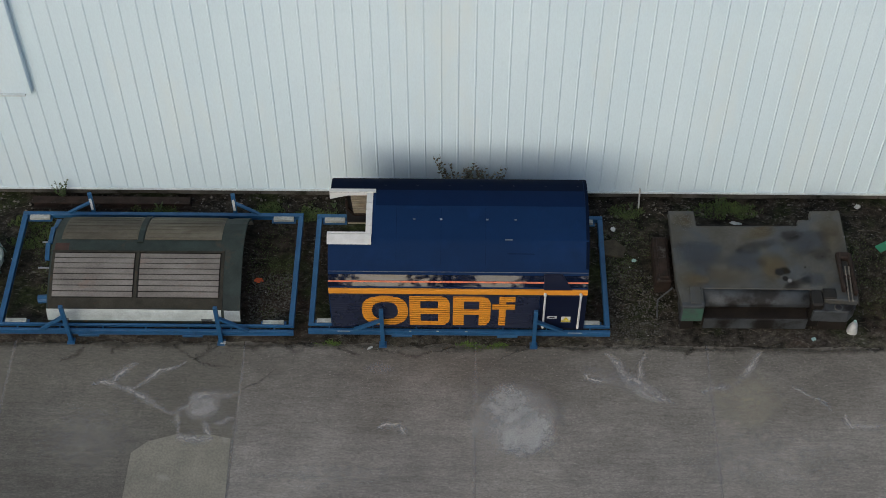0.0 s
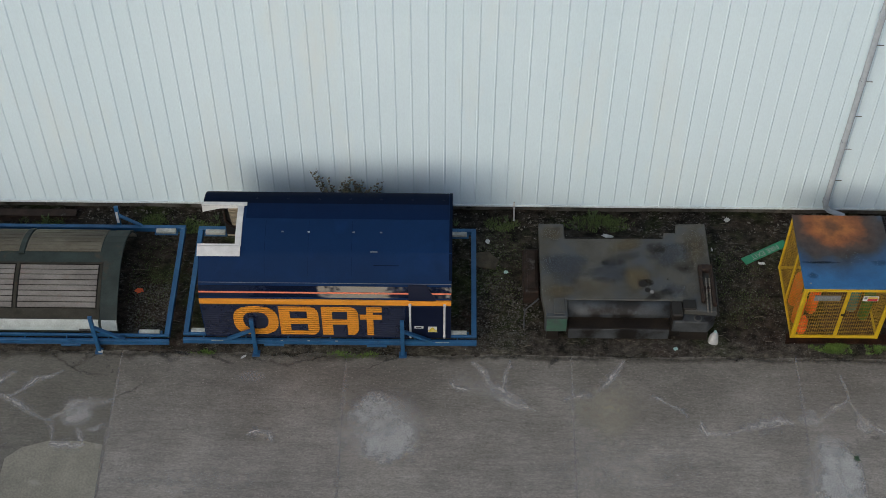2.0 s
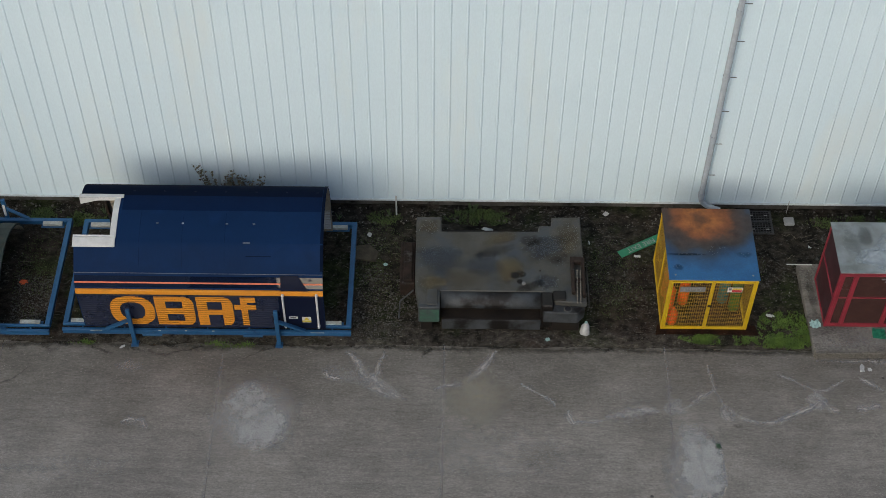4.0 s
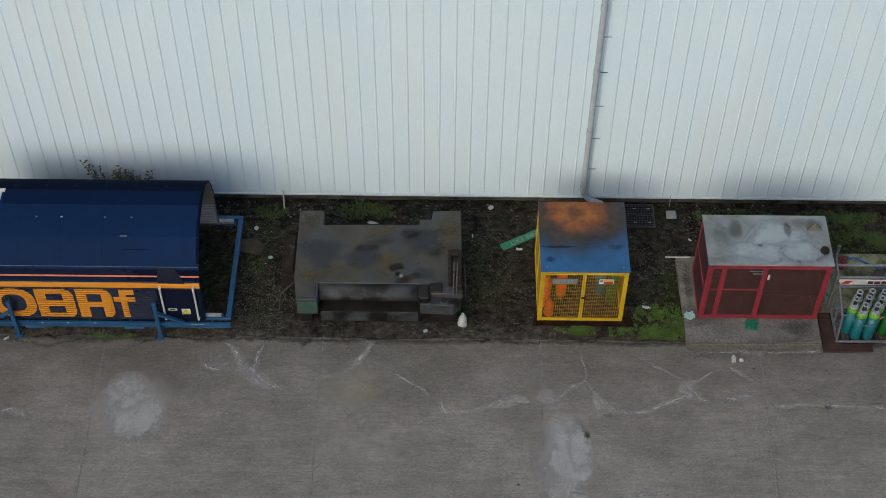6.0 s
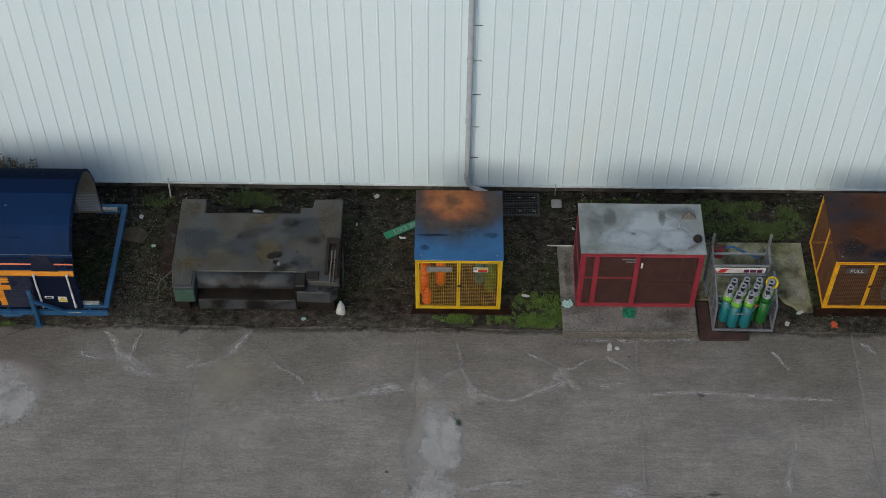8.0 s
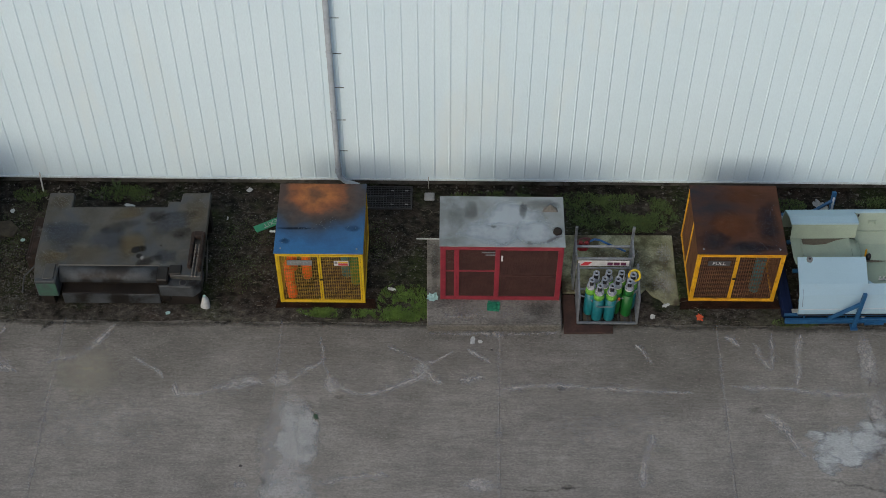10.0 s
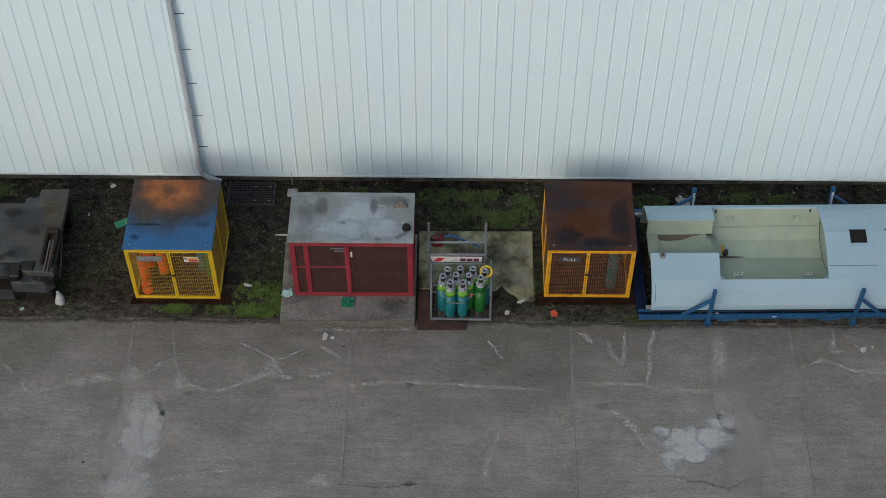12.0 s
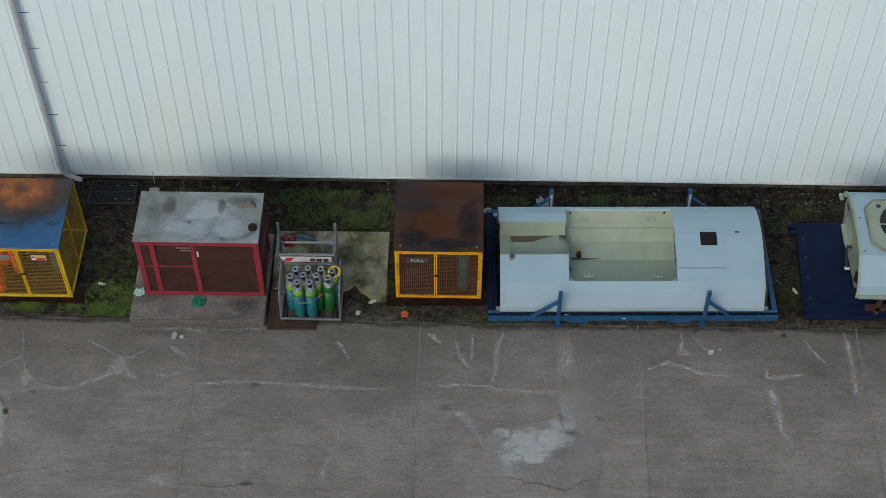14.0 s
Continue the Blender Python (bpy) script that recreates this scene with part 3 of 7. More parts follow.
def mesh_sheet(origin, u, v, nu, nv, w):
    """Welded wire mesh: nu wires along v and nv wires along u, as square wires in one sheet."""
    o, u, v = Vector(origin), Vector(u), Vector(v)
    n = u.cross(v).normalized() * w
    verts, faces = [], []
    def wire(p, q, side):
        s = side.normalized() * w
        k = len(verts)
        for a in (p, q):
            verts.extend([a + s, a + n, a - s, a - n])
        for i in range(4):
            faces.append((k + i, k + (i + 1) % 4, k + 4 + (i + 1) % 4, k + 4 + i))
    for i in range(1, nu):
        wire(o + u * (i / nu), o + u * (i / nu) + v, u)
    for j in range(1, nv):
        wire(o + v * (j / nv), o + v * (j / nv) + u, v)
    me = bpy.data.meshes.new("m")
    me.from_pydata([tuple(p) for p in verts], [], faces)
    bm = bmesh.new()
    bm.from_mesh(me)
    bpy.data.meshes.remove(me)
    return bm


def ring_frame(x0, x1, z0, z1, y0, y1, w):
    """A rectangular door frame in one piece."""
    bm = bmesh.new()
    v = [[[bm.verts.new((x, y, z)) for x, z in ((x0 + k, z0 + k), (x1 - k, z0 + k), (x1 - k, z1 - k), (x0 + k, z1 - k))] for k in (0, w)] for y in (y0, y1)]
    for i in range(4):
        j = (i + 1) % 4
        bm.faces.new((v[0][0][i], v[0][0][j], v[0][1][j], v[0][1][i]))
        bm.faces.new((v[1][0][j], v[1][0][i], v[1][1][i], v[1][1][j]))
        bm.faces.new((v[0][0][j], v[0][0][i], v[1][0][i], v[1][0][j]))
        bm.faces.new((v[0][1][i], v[0][1][j], v[1][1][j], v[1][1][i]))
    bmesh.ops.bevel(bm, geom=list(bm.edges), offset=0.003, segments=1, affect="EDGES")
    return bm


def wires(name, bm, material, parent):
    """Fine wire mesh, too fine to tell its wires apart singly."""
    return tagged(part(name, bm, material, parent), "fine welded wire mesh", kind="stuff")


# ---- the ground ----
WALL_Y, YARD_Y, X0, X1 = 0.37, -3.38, -28.0, 27.0
bm = bmesh.new()
bmesh.ops.create_grid(bm, x_segments=4, y_segments=4, size=600, matrix=Matrix.Translation((0, 0, -0.14)))
tagged(part("ground", bm, "asphalt"), "dark grey asphalt ground reaching the horizon", "ground", kind="structure")

yard = thing("yard", (0, -10, 0), "worn grey-brown concrete yard in large bays", "yard", kind="structure")
PITCH = 4.56
JOINTS = [-14.78 + PITCH * i for i in range(-4, 11)]


def soil_height(x, y):
    v = Vector((x, y, 0))
    h = 0.012 + 0.032 * noise.noise(v * 0.9) + 0.018 * noise.noise(v * 4.0) + 0.009 * noise.noise(v * 11.0)
    edge = YARD_Y + 0.05 - y
    if edge > 0:
        h = 0.006 + 0.02 * noise.noise(v * 2.1) + 0.016 * noise.noise(v * 6.0) + 0.008 * noise.noise(v * 15.0) - edge * 0.20
    return h


xs = np.arange(X0, X1, 0.06)
ys = np.arange(YARD_Y - 0.35, 0.62, 0.05)
verts = [(x, y, soil_height(x, y)) for x in xs for y in ys]
faces = [(i * len(ys) + j, (i + 1) * len(ys) + j, (i + 1) * len(ys) + j + 1, i * len(ys) + j + 1) for i in range(len(xs) - 1) for j in range(len(ys) - 1)]
me = bpy.data.meshes.new("soil_strip")
me.from_pydata(verts, [], faces)
me.materials.append(M["soil"])
for f in me.polygons:
    f.use_smooth = True
tagged(new("soil_strip", me), "strip of dark damp soil and rubble along the shed wall", "soil", kind="structure")

# ---- the shed wall ----
wall = thing("wall_north", (0, WALL_Y, 0), "white profiled steel cladding of a long shed wall", "wall", kind="structure")
WALL_FOOT, WALL_TOP = 0.30, 9.0
# near-black backing paints the shaded gap under the sheets
part("core", one(X0, X1, WALL_Y + 0.13, WALL_Y + 0.27, 0.02, WALL_TOP, 0), "void", wall, "near-black backing, the gap's shade put into its colour")
bm = bmesh.new()
for i in range(int((X1 - X0) / 2.2)):
    x = X0 + i * 2.2
    box(bm, x, x + 2.19, WALL_Y + 0.10, WALL_Y + 0.26, -0.1, WALL_FOOT - 0.045 + 0.008 * math.sin(i * 2.3), 0.012)
part("plinth", bm, "plinth", wall, "stained low concrete plinth")
bm = bmesh.new()
bar(bm, (X0, WALL_Y - 0.005, WALL_FOOT - 0.012), (X1, WALL_Y - 0.005, WALL_FOOT - 0.012), 0.03, 0.05, 0.003)
part("drip_flashing", bm, "flashing", wall, "thin white drip flashing")
part("eaves_trim", one(X0, X1, WALL_Y - 0.12, WALL_Y + 0.3, WALL_TOP, WALL_TOP + 0.12), "flashing", wall)
part("roof", one(X0, X1, WALL_Y + 0.05, WALL_Y + 22, WALL_TOP - 0.2, WALL_TOP - 0.02, 0), "pipe", wall, "plain grey shed roof")

# ---- downpipe on the wall ----
PX = -0.055
pipe = thing("downpipe", (0.0, 0.22, 0.3), "grey plastic rainwater downpipe clipped to the white wall", "downpipe")
bm = bmesh.new()
rod(bm, (PX, 0.24, 0.62), (PX, 0.24, WALL_TOP), 0.062, 14)
part("pipe", bm, "pipe", pipe)
for z in (0.72, 2.5, 4.25, 6.0, 7.75):
    bm = bmesh.new()
    rod(bm, (PX, 0.24, z - 0.07), (PX, 0.24, z + 0.07), 0.072, 14)
    part("socket", bm, "pipe", pipe)
for i in range(8):
    z = 1.24 + i * 0.975
    bm = bmesh.new()
    box(bm, PX + 0.03, PX + 0.235, 0.336, 0.348, z - 0.005, z + 0.005, 0.001)
    part("bracket", bm, "grate", pipe, "dark steel pipe bracket")
bm = bmesh.new()
rod(bm, (PX, 0.24, 0.66), (PX + 0.03, 0.235, 0.50), 0.060, 12)
rod(bm, (PX + 0.03, 0.235, 0.50), (PX + 0.13, 0.21, 0.40), 0.060, 12)
rod(bm, (PX + 0.13, 0.21, 0.40), (PX + 0.44, 0.14, 0.32), 0.058, 12)
part("shoe", bm, "pipe", pipe, "bent outlet shoe")

# ---- box-shaped wall cover at the shed's far end ----
cover = thing("wall_cover", (-21.5, 0.2, 3.44), "white sheet-metal box cover fixed on the wall", "wall cover")
part("casing", one(-24.0, -18.97, 0.22, 0.35, 3.26, 8.6, 0.015), "cladding", cover)
part("drip_edge", one(-24.02, -19.10, 0.20, 0.35, 3.20, 3.256, 0.006), "flashing", cover)

# ---- unseen wall across the yard, added to cut low sky light ----
# the gap between both pieces lets sky into the hood's reflection
for a, b in ((-60.0, -15.5), (-5.5, 60.0)):
    tagged(part("wall_south", one(a, b, -30.6, -30.2, -0.14, 11.0, 0.02), "pipe"), "plain unseen wall added to shade the lower cladding", "wall", kind="structure")

# ---- unseen tree belt, added behind the yard to darken reflections ----
bm = bmesh.new()
line = []
for i in range(181):
    x = -180 + i * 2.0
    h = 34 + 8 * noise.noise(Vector((x * 0.035, 1.0, 0))) + 6 * noise.noise(Vector((x * 0.17, 5.0, 0))) + 1.5 * noise.noise(Vector((x * 0.6, 9.0, 0)))
    # gaps are set where bright patches should reflect in the shoulder panel
    for gap, width in ((-17, 4.5), (-7, 3.0), (2, 2.0), (60, 8.0)):
        h -= 24 * math.exp(-((x - gap) / width) ** 4)
    line.append([bm.verts.new((x, -85 - 30 * (1 - (x / 180) ** 2), z)) for z in (-0.14, h)] + [bm.verts.new((x, -97 - 30 * (1 - (x / 180) ** 2), h * 0.9))])
for a, b in zip(line, line[1:]):
    bm.faces.new((a[0], b[0], b[1], a[1]))
    bm.faces.new((a[1], b[1], b[2], a[2]))
tagged(part("backdrop", bm, "leaf"), "dark unseen tree belt added for reflections in the hood", "trees", kind="structure")

# ---- small fixtures along the wall foot ----
stake = thing("marker_stake", (-6.73, 0.2, 0), "thin white plastic stake standing by the wall", "stake")
bm = bmesh.new()
rod(bm, (-6.735, 0.16, -0.02), (-6.745, 0.28, 0.50), 0.018, 8)
part("shaft", bm, "paper", stake)

girder = thing("steel_girder", (-17.9, 0.2, 0), "rust-brown steel girder lying in the soil by the wall", "girder")
bm = bmesh.new()
box(bm, -19.6, -16.25, 0.02, 0.22, 0.01, 0.035, 0.004)
box(bm, -19.6, -16.25, 0.02, 0.22, 0.175, 0.20, 0.004)
box(bm, -19.6, -16.25, 0.11, 0.13, 0.034, 0.176, 0)
part("beam", bm, "steel_brown", girder)

drain = thing("drain_grating", (1.17, 0.0, 0), "black iron drain grating set in the soil", "drain")
# solid slab; the pit's shade is put into its black
part("pit", one(0.54, 1.56, -0.29, 0.33, 0.005, 0.05, 0), "void", drain, "black slab painted for the dark pit under the grating")
bm = bmesh.new()
for a in (0.52, 1.555):
    box(bm, a, a + 0.025, -0.30, 0.345, 0.02, 0.075, 0.003)
for b in (-0.305, 0.015, 0.33):
    box(bm, 0.52, 1.58, b, b + 0.022, 0.02, 0.077, 0.003)
part("frame", bm, "grate", drain)
for i in range(17):
    x = 0.575 + i * 0.060
    part("grate_bar", one(x, x + 0.008, -0.28, 0.33, 0.052, 0.07, 0), "grate", drain)
for i in range(11):
    y = -0.245 + i * 0.052
    part("grate_bar", one(0.55, 1.55, y, y + 0.009, 0.060, 0.073, 0), "grate", drain)
for x, y in ((1.10, -0.2), (1.10, 0.2), (1.42, -0.2), (1.42, 0.2)):
    part("spacer", one(x, x + 0.07, y, y + 0.025, 0.071, 0.078, 0.002), "lid", drain)
lid = thing("inspection_lid", (1.96, 0.08, 0), "pale grey plastic inspection cover in the soil", "lid")
part("cover", one(1.85, 2.08, -0.04, 0.19, 0.0, 0.07, 0.025), "lid", lid)
bm = bmesh.new()
rod(bm, (1.94, 0.33, 0.02), (1.94, 0.34, 0.40), 0.009, 8)
part("vent_stub", bm, "lid", lid)
tile = thing("paving_stone", (-7.4, -0.95, 0), "broken tan paving stone half sunk in soil", "stone")
part("slab_piece", prism([(-7.65, -1.12), (-7.15, -1.20), (-7.08, -0.95), (-7.3, -0.72), (-7.62, -0.78)], -0.02, 0.055, 0.01), "stone_tan", tile)


# ---- blue transport frames ----
def transport_frame(x0, x1, y0, y1, top, posts, label, first_end="blue"):
    f = thing("transport_frame", ((x0 + x1) / 2, (y0 + y1) / 2, 0), label, "steel frame", "blue transport frames")
    w, low = 0.13, top - 0.125
    bm = box(bmesh.new(), x0, x1, y0, y0 + 0.06, low, top - 0.03, 0.004)
    box(bm, x0, x1, y0 - 0.02, y0 + 0.05, low - 0.012, low, 0.003)
    beam = part("front_beam", bm, "blue", f)
    part("inner_rail", one(x0, x1, y0 + 0.125, y0 + 0.165, top - 0.07, top, 0.004), "blue", f)
    # navy instead of blue: shade between the two rails is painted in
    part("web_plate", one(x0, x1, y0 + 0.062, y0 + 0.123, low + 0.01, low + 0.03, 0.002), "navy_plate", f, "recessed web, the gap's shade put into its dark navy")
    part("rear_beam", one(x0, x1, y1 - 0.09, y1, low, top, 0.006), "blue", f)
    for xa in (x0, x1 - 0.105):
        # first_end can hold a darker colour for an end beam in shade
        part("end_beam", one(xa, xa + 0.105, y0 + 0.167, y1 - 0.092, low, top - 0.004, 0.006), first_end if xa == x0 else "blue", f)
    for k in range(7):
        xb = x0 + 0.4 + k * (x1 - x0 - 0.8) / 6
        part("web_gusset", one(xb, xb + 0.02, y0 + 0.062, y0 + 0.123, low + 0.03, top - 0.035, 0.002), "blue", f)
    for px, out in posts:
        bm = bmesh.new()
        bar(bm, (px, y0 - 0.055, 0.0), (px, y0 - 0.055, 1.15), 0.08, 0.06)
        box(bm, px - 0.075, px + 0.075, y0 - 0.145, y0 + 0.01, -0.005, 0.02, 0.003)
        p = part("front_post", bm, "blue", f)
        bm = bmesh.new()
        bar(bm, (px + out * 0.03, y0 - 0.06, 0.80), (px + out * 0.55, y0 + 0.02, top - 0.02), 0.07, 0.06)
        part("brace", bm, "blue", p)
        bm = bmesh.new()
        bar(bm, (px, y1 + 0.02, 0.0), (px - 0.015, y1 + 0.10, 0.78), 0.085, 0.07)
        p = part("rear_post", bm, "blue", f)
        bm = bmesh.new()
        bar(bm, (px + out * 0.03, y1 + 0.05, 0.55), (px + out * 0.5, y1 - 0.03, top), 0.06, 0.05)
        part("brace", bm, "blue", p)
        bm = bmesh.new()
        bar(bm, (px - 0.004, y1 - 0.002 + 0.01, top + 0.05), (px - 0.014, y1 + 0.05, 0.66), 0.05, 0.012, 0.002)
        part("rub_strip", bm, "sign_white", p, "worn white rub strip")
    for px in (x0 + 0.16, x1 - 0.62):
        part("bearing_pad", one(px, px + 0.42, y0 + 0.175, y0 + 0.265, top - 0.06, top + 0.012, 0.006), "pad_white", f, "pale worn bearing pad")
        part("bearing_pad", one(px, px + 0.42, y1 - 0.195, y1 - 0.10, top - 0.06, top + 0.012, 0.006), "pad_white", f, "pale worn bearing pad")
        part("pad_ledge", one(px - 0.04, px + 0.46, y0 + 0.166, y0 + 0.285, top - 0.09, top - 0.062, 0.003), "blue", f)
        part("pad_ledge", one(px - 0.04, px + 0.46, y1 - 0.215, y1 - 0.091, top - 0.09, top - 0.062, 0.003), "blue", f)
    for i in (0.31, 0.66):
        xm = x0 + (x1 - x0) * i
        bm = lathe([(0.035, y0 - 0.012), (0.052, y0 - 0.012), (0.052, y0 + 0.004), (0.035, y0 + 0.004)], 0, 0, 12)
        bm.transform(Matrix.Translation((xm, y0 - 0.02, low + 0.08)) @ Matrix.Rotation(radians(90), 4, "X") @ Matrix.Translation((0, 0, -y0)))
        part("lifting_eye", bm, "blue", f)
        bm = box(bmesh.new(), xm - 0.2, xm + 0.2, y0 - 0.03, y0 + 0.05, low - 0.07, low - 0.0125, 0.004)
        part("fork_pocket", bm, "blue", f)
    return f


transport_frame(-19.68, -13.80, -3.34, -0.30, 0.31, ((-18.22, -1), (-15.24, 1)), "blue painted steel transport frame under a louvred hood")
transport_frame(-13.50, -7.57, -3.36, -0.40, 0.41, ((-12.04, -1), (-9.06, 1)), "blue painted steel transport frame under the navy hood")
# navy end beam paints the shade between the rusty cage and this frame
cab_frame = transport_frame(9.46, 15.52, -3.38, -0.46, 0.22, ((10.91, -1), (13.95, 1)), "blue painted steel transport frame under a white cab roof", "navy_plate")

for x, y, z in ((11.05, -3.30, 0.155), (12.25, -3.382, 0.135)):
    part("rail_mark", one(x, x + 0.09, y - 0.012, y - 0.001, z, z + 0.035, 0.002), "sign_white", cab_frame, "small white label on the rail")

# ---- louvred weathered hood ----
hood = thing("louvred_hood", (-16.75, -1.83, 0.2), "grey-green locomotive roof hood with brown weathered louvres", "roof hood")
SA = smooth_section([(-3.14, 0.25), (-3.10, 0.50), (-2.95, 0.67), (-2.40, 0.93), (-2.05, 1.03), (-1.70, 1.06), (-1.25, 0.97), (-0.80, 0.70), (-0.56, 0.36), (-0.52, 0.22)], 3)


def height_at(section, y):
    for (a, b), (c, d) in zip(section, section[1:]):
        if a <= y <= c and c > a:
            return b + (d - b) * (y - a) / (c - a)
    return section[-1][1]


def facing(section, y, out):
    a, b = Vector((y - 0.03, height_at(section, y - 0.03))), Vector((y + 0.03, height_at(section, y + 0.03)))
    d = (b - a).normalized()
    return (y - d.y * out, height_at(section, y) + d.x * out)


XS_A = [-18.66 + 3.82 * i / 12 for i in range(13)]
part("casing", shell(SA, XS_A, 0.035), ["olive", "inner_tan"], hood)

def slope_strip(section, x0, x1, ya, yb, out, thick, n=2):
    """A thin plate lying on the section between two places."""
    bm = bmesh.new()
    cols = []
    for i in range(n + 1):
        y = ya + (yb - ya) * i / n
        cols.append((facing(section, y, out), facing(section, y, out + thick)))
    rows = [[[bm.verts.new((x, *c)) for c in col] for col in cols] for x in (x0, x1)]
    for i in range(n):
        for k, flip in ((0, 1), (1, 0)):
            q = [rows[0][i][k], rows[1][i][k], rows[1][i + 1][k], rows[0][i + 1][k]]
            bm.faces.new(q[::-1] if flip else q)
        for r in (0, 1):
            bm.faces.new([rows[r][i][0], rows[r][i][1], rows[r][i + 1][1], rows[r][i + 1][0]])
    for i in (0, n):
        bm.faces.new([rows[0][i][0], rows[1][i][0], rows[1][i][1], rows[0][i][1]])
    bmesh.ops.recalc_face_normals(bm, faces=bm.faces)
    return bm


for x0, x1 in ((-18.56, -16.98), (-16.86, -15.28)):
    # black sheet under the blades paints the shade of their gaps
    panel = part("louvre_panel", slope_strip(SA, x0 - 0.02, x1 + 0.02, -2.86, -1.99, 0.004, 0.006, 6), "steel_black", hood, "louvre bay, black backing painted for its dark gaps")
    for i in range(8):
        ya = -2.845 + i * 0.106
        part("louvre_blade", slope_strip(SA, x0, x1, ya, ya + 0.090, 0.016 + 0.004 * (i % 2), 0.014, 1), "louvre", panel)
    for ya, yb in ((-3.03, -2.865), (-1.985, -1.945)):
        part("bay_rail", slope_strip(SA, x0 - 0.07, x1 + 0.07, ya, yb, 0.004, 0.022, 1), "olive_dirty", hood)
for x in (-18.62, -16.95, -15.25):
    part("bay_post", slope_strip(SA, x, x + 0.06, -3.04, -1.945, 0.006, 0.024, 7), "olive_dirty", hood)
for x0, x1 in ((-18.5, -16.98), (-16.84, -15.30)):
    part("roof_panel", slope_strip(SA, x0, x1, -1.66, -0.74, 0.004, 0.012, 6), "brown_top", hood, "brown weathered roof panel")
for x0, x1 in ((-18.45, -17.02), (-16.80, -15.35)):
    for k in range(7):
        part("roof_slat", slope_strip(SA, x0, x1, -1.61 + k * 0.12, -1.525 + k * 0.12, 0.018, 0.006, 1), "brown_top", hood)
part("roof_rib", slope_strip(SA, -16.97, -16.86, -1.74, -0.74, 0.004, 0.03, 6), "olive", hood)
part("end_band", slope_strip(SA, -15.2, -14.84, -3.05, -0.66, 0.004, 0.016, 10), "olive", hood)
part("sill_strip", slope_strip(SA, -18.66, -15.22, -3.13, -3.045, 0.004, 0.01, 3), "sill_white", hood, "white painted sill strip")
part("sill_strip", slope_strip(SA, -15.16, -14.85, -3.13, -3.045, 0.004, 0.01, 3), "sill_white", hood, "white painted sill strip")
for x in (-18.46, -15.62):
    for k in range(3):
        part("vent_slot", one(x, x + 0.22, -3.165, -3.148, 0.30 + k * 0.05, 0.318 + k * 0.05, 0.002), "black", hood)
bm = bmesh.new()
E2 = [(y, height_at(SA, y)) for y in (-2.1, -1.7, -1.2, -0.8)]
for (a, b), (c, d) in zip(E2, E2[1:]):
    bar(bm, (-18.74, a, b - 0.09), (-18.78, c, d - 0.09), 0.09, 0.06)
part("rust_patch", slope_strip(SA, -18.60, -18.32, -2.0, -1.76, 0.002, 0.004, 2), "rust_plate", hood, "rusted patch on the ridge")
part("end_rim", bm, "blue", hood, "blue edging at the open end")
for y, z in ((-2.15, 0.75), (-1.55, 0.82)):
    bm = bmesh.new()
    rod(bm, (-18.95, y, z), (-18.66, y, z), 0.02, 8)
    part("pipe_stub", bm, "galv", hood, "bare metal pipe stub")
bm = bmesh.new()
rod(bm, (-18.95, -2.62, 0.33), (-18.7, -2.60, 0.33), 0.09, 10)
part("pipe_flange", bm, "blue", hood)

# ---- navy hood with orange markings ----
navy = thing("navy_hood", (-10.56, -1.9, 0.36), "glossy navy locomotive hood with orange stripe and large marks", "roof hood")
YB = -3.25
SB = [(YB, 0.36), (YB, 1.46), (-3.21, 1.60), (-3.05, 1.88)] + smooth_section([(-3.05, 1.88), (-2.67, 2.24), (-2.50, 2.325), (-2.30, 2.395), (-1.85, 2.47), (-1.45, 2.435), (-1.12, 2.315), (-0.86, 2.06)], 4)[1:] + [(-0.74, 1.84), (-0.62, 1.46), (-0.57, 0.36)]
BX0, BX1, CX = -13.04, -8.09, -12.24
XS_B = [BX0, -12.86, CX, -11.3, -10.5, -9.7, -8.9, BX1]
hole = lambda x, y: (x < CX and -2.50 < y < -1.56) or (x < -12.86 and y > -0.72)
bm = shell(SB, XS_B, 0.05, hole, smooth=True)
for e in bm.edges:
    e.smooth = len(e.link_faces) == 2 and e.calc_face_angle() < radians(14)
body = part("casing", bm, ["navy", "inner_tan"], navy)
# mid and dark sheets paint the roof's shading towards the rear
part("upper_roof_sheet", slope_strip(SB, CX + 0.09, BX1 - 0.06, -1.90, -1.493, 0.001, 0.004, 6), "navy_mid", navy, "upper roof sheet, mid navy with shade painted in")
part("rear_roof_sheet", slope_strip(SB, BX0 + 0.004, BX1 - 0.06, -1.49, -0.87, 0.001, 0.004, 10), "navy_rear", navy, "rear roof sheet, darker navy with shade painted in")
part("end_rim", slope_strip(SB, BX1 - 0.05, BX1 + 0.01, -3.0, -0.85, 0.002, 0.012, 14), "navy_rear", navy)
# lighter blue-grey paints the highlight on the gutter lip
part("gutter_lip", slope_strip(SB, BX0, BX1, -3.052, -3.046, 0.001, 0.008, 1), "pipe_dark", navy, "gutter edge, its pale highlight painted in")
part("shoulder_panel", slope_strip(SB, BX0, BX1, -3.20, -3.08, 0.002, 0.006, 1), "navy_wavy", navy, "dark glossy shoulder panel")
part("thin_stripe", slope_strip(SB, BX0, BX1, -3.158, -3.142, 0.009, 0.004, 1), "salmon", navy, "thin salmon line")
part("orange_stripe", one(BX0, BX1, YB - 0.012, YB + 0.03, 1.455, 1.585, 0.003), "orange", navy, "broad orange stripe")
# side louvres below the stripe
SLATS, S0, S1 = 15, 0.40, 1.44
PIT = (S1 - S0) / SLATS
bm = bmesh.new()
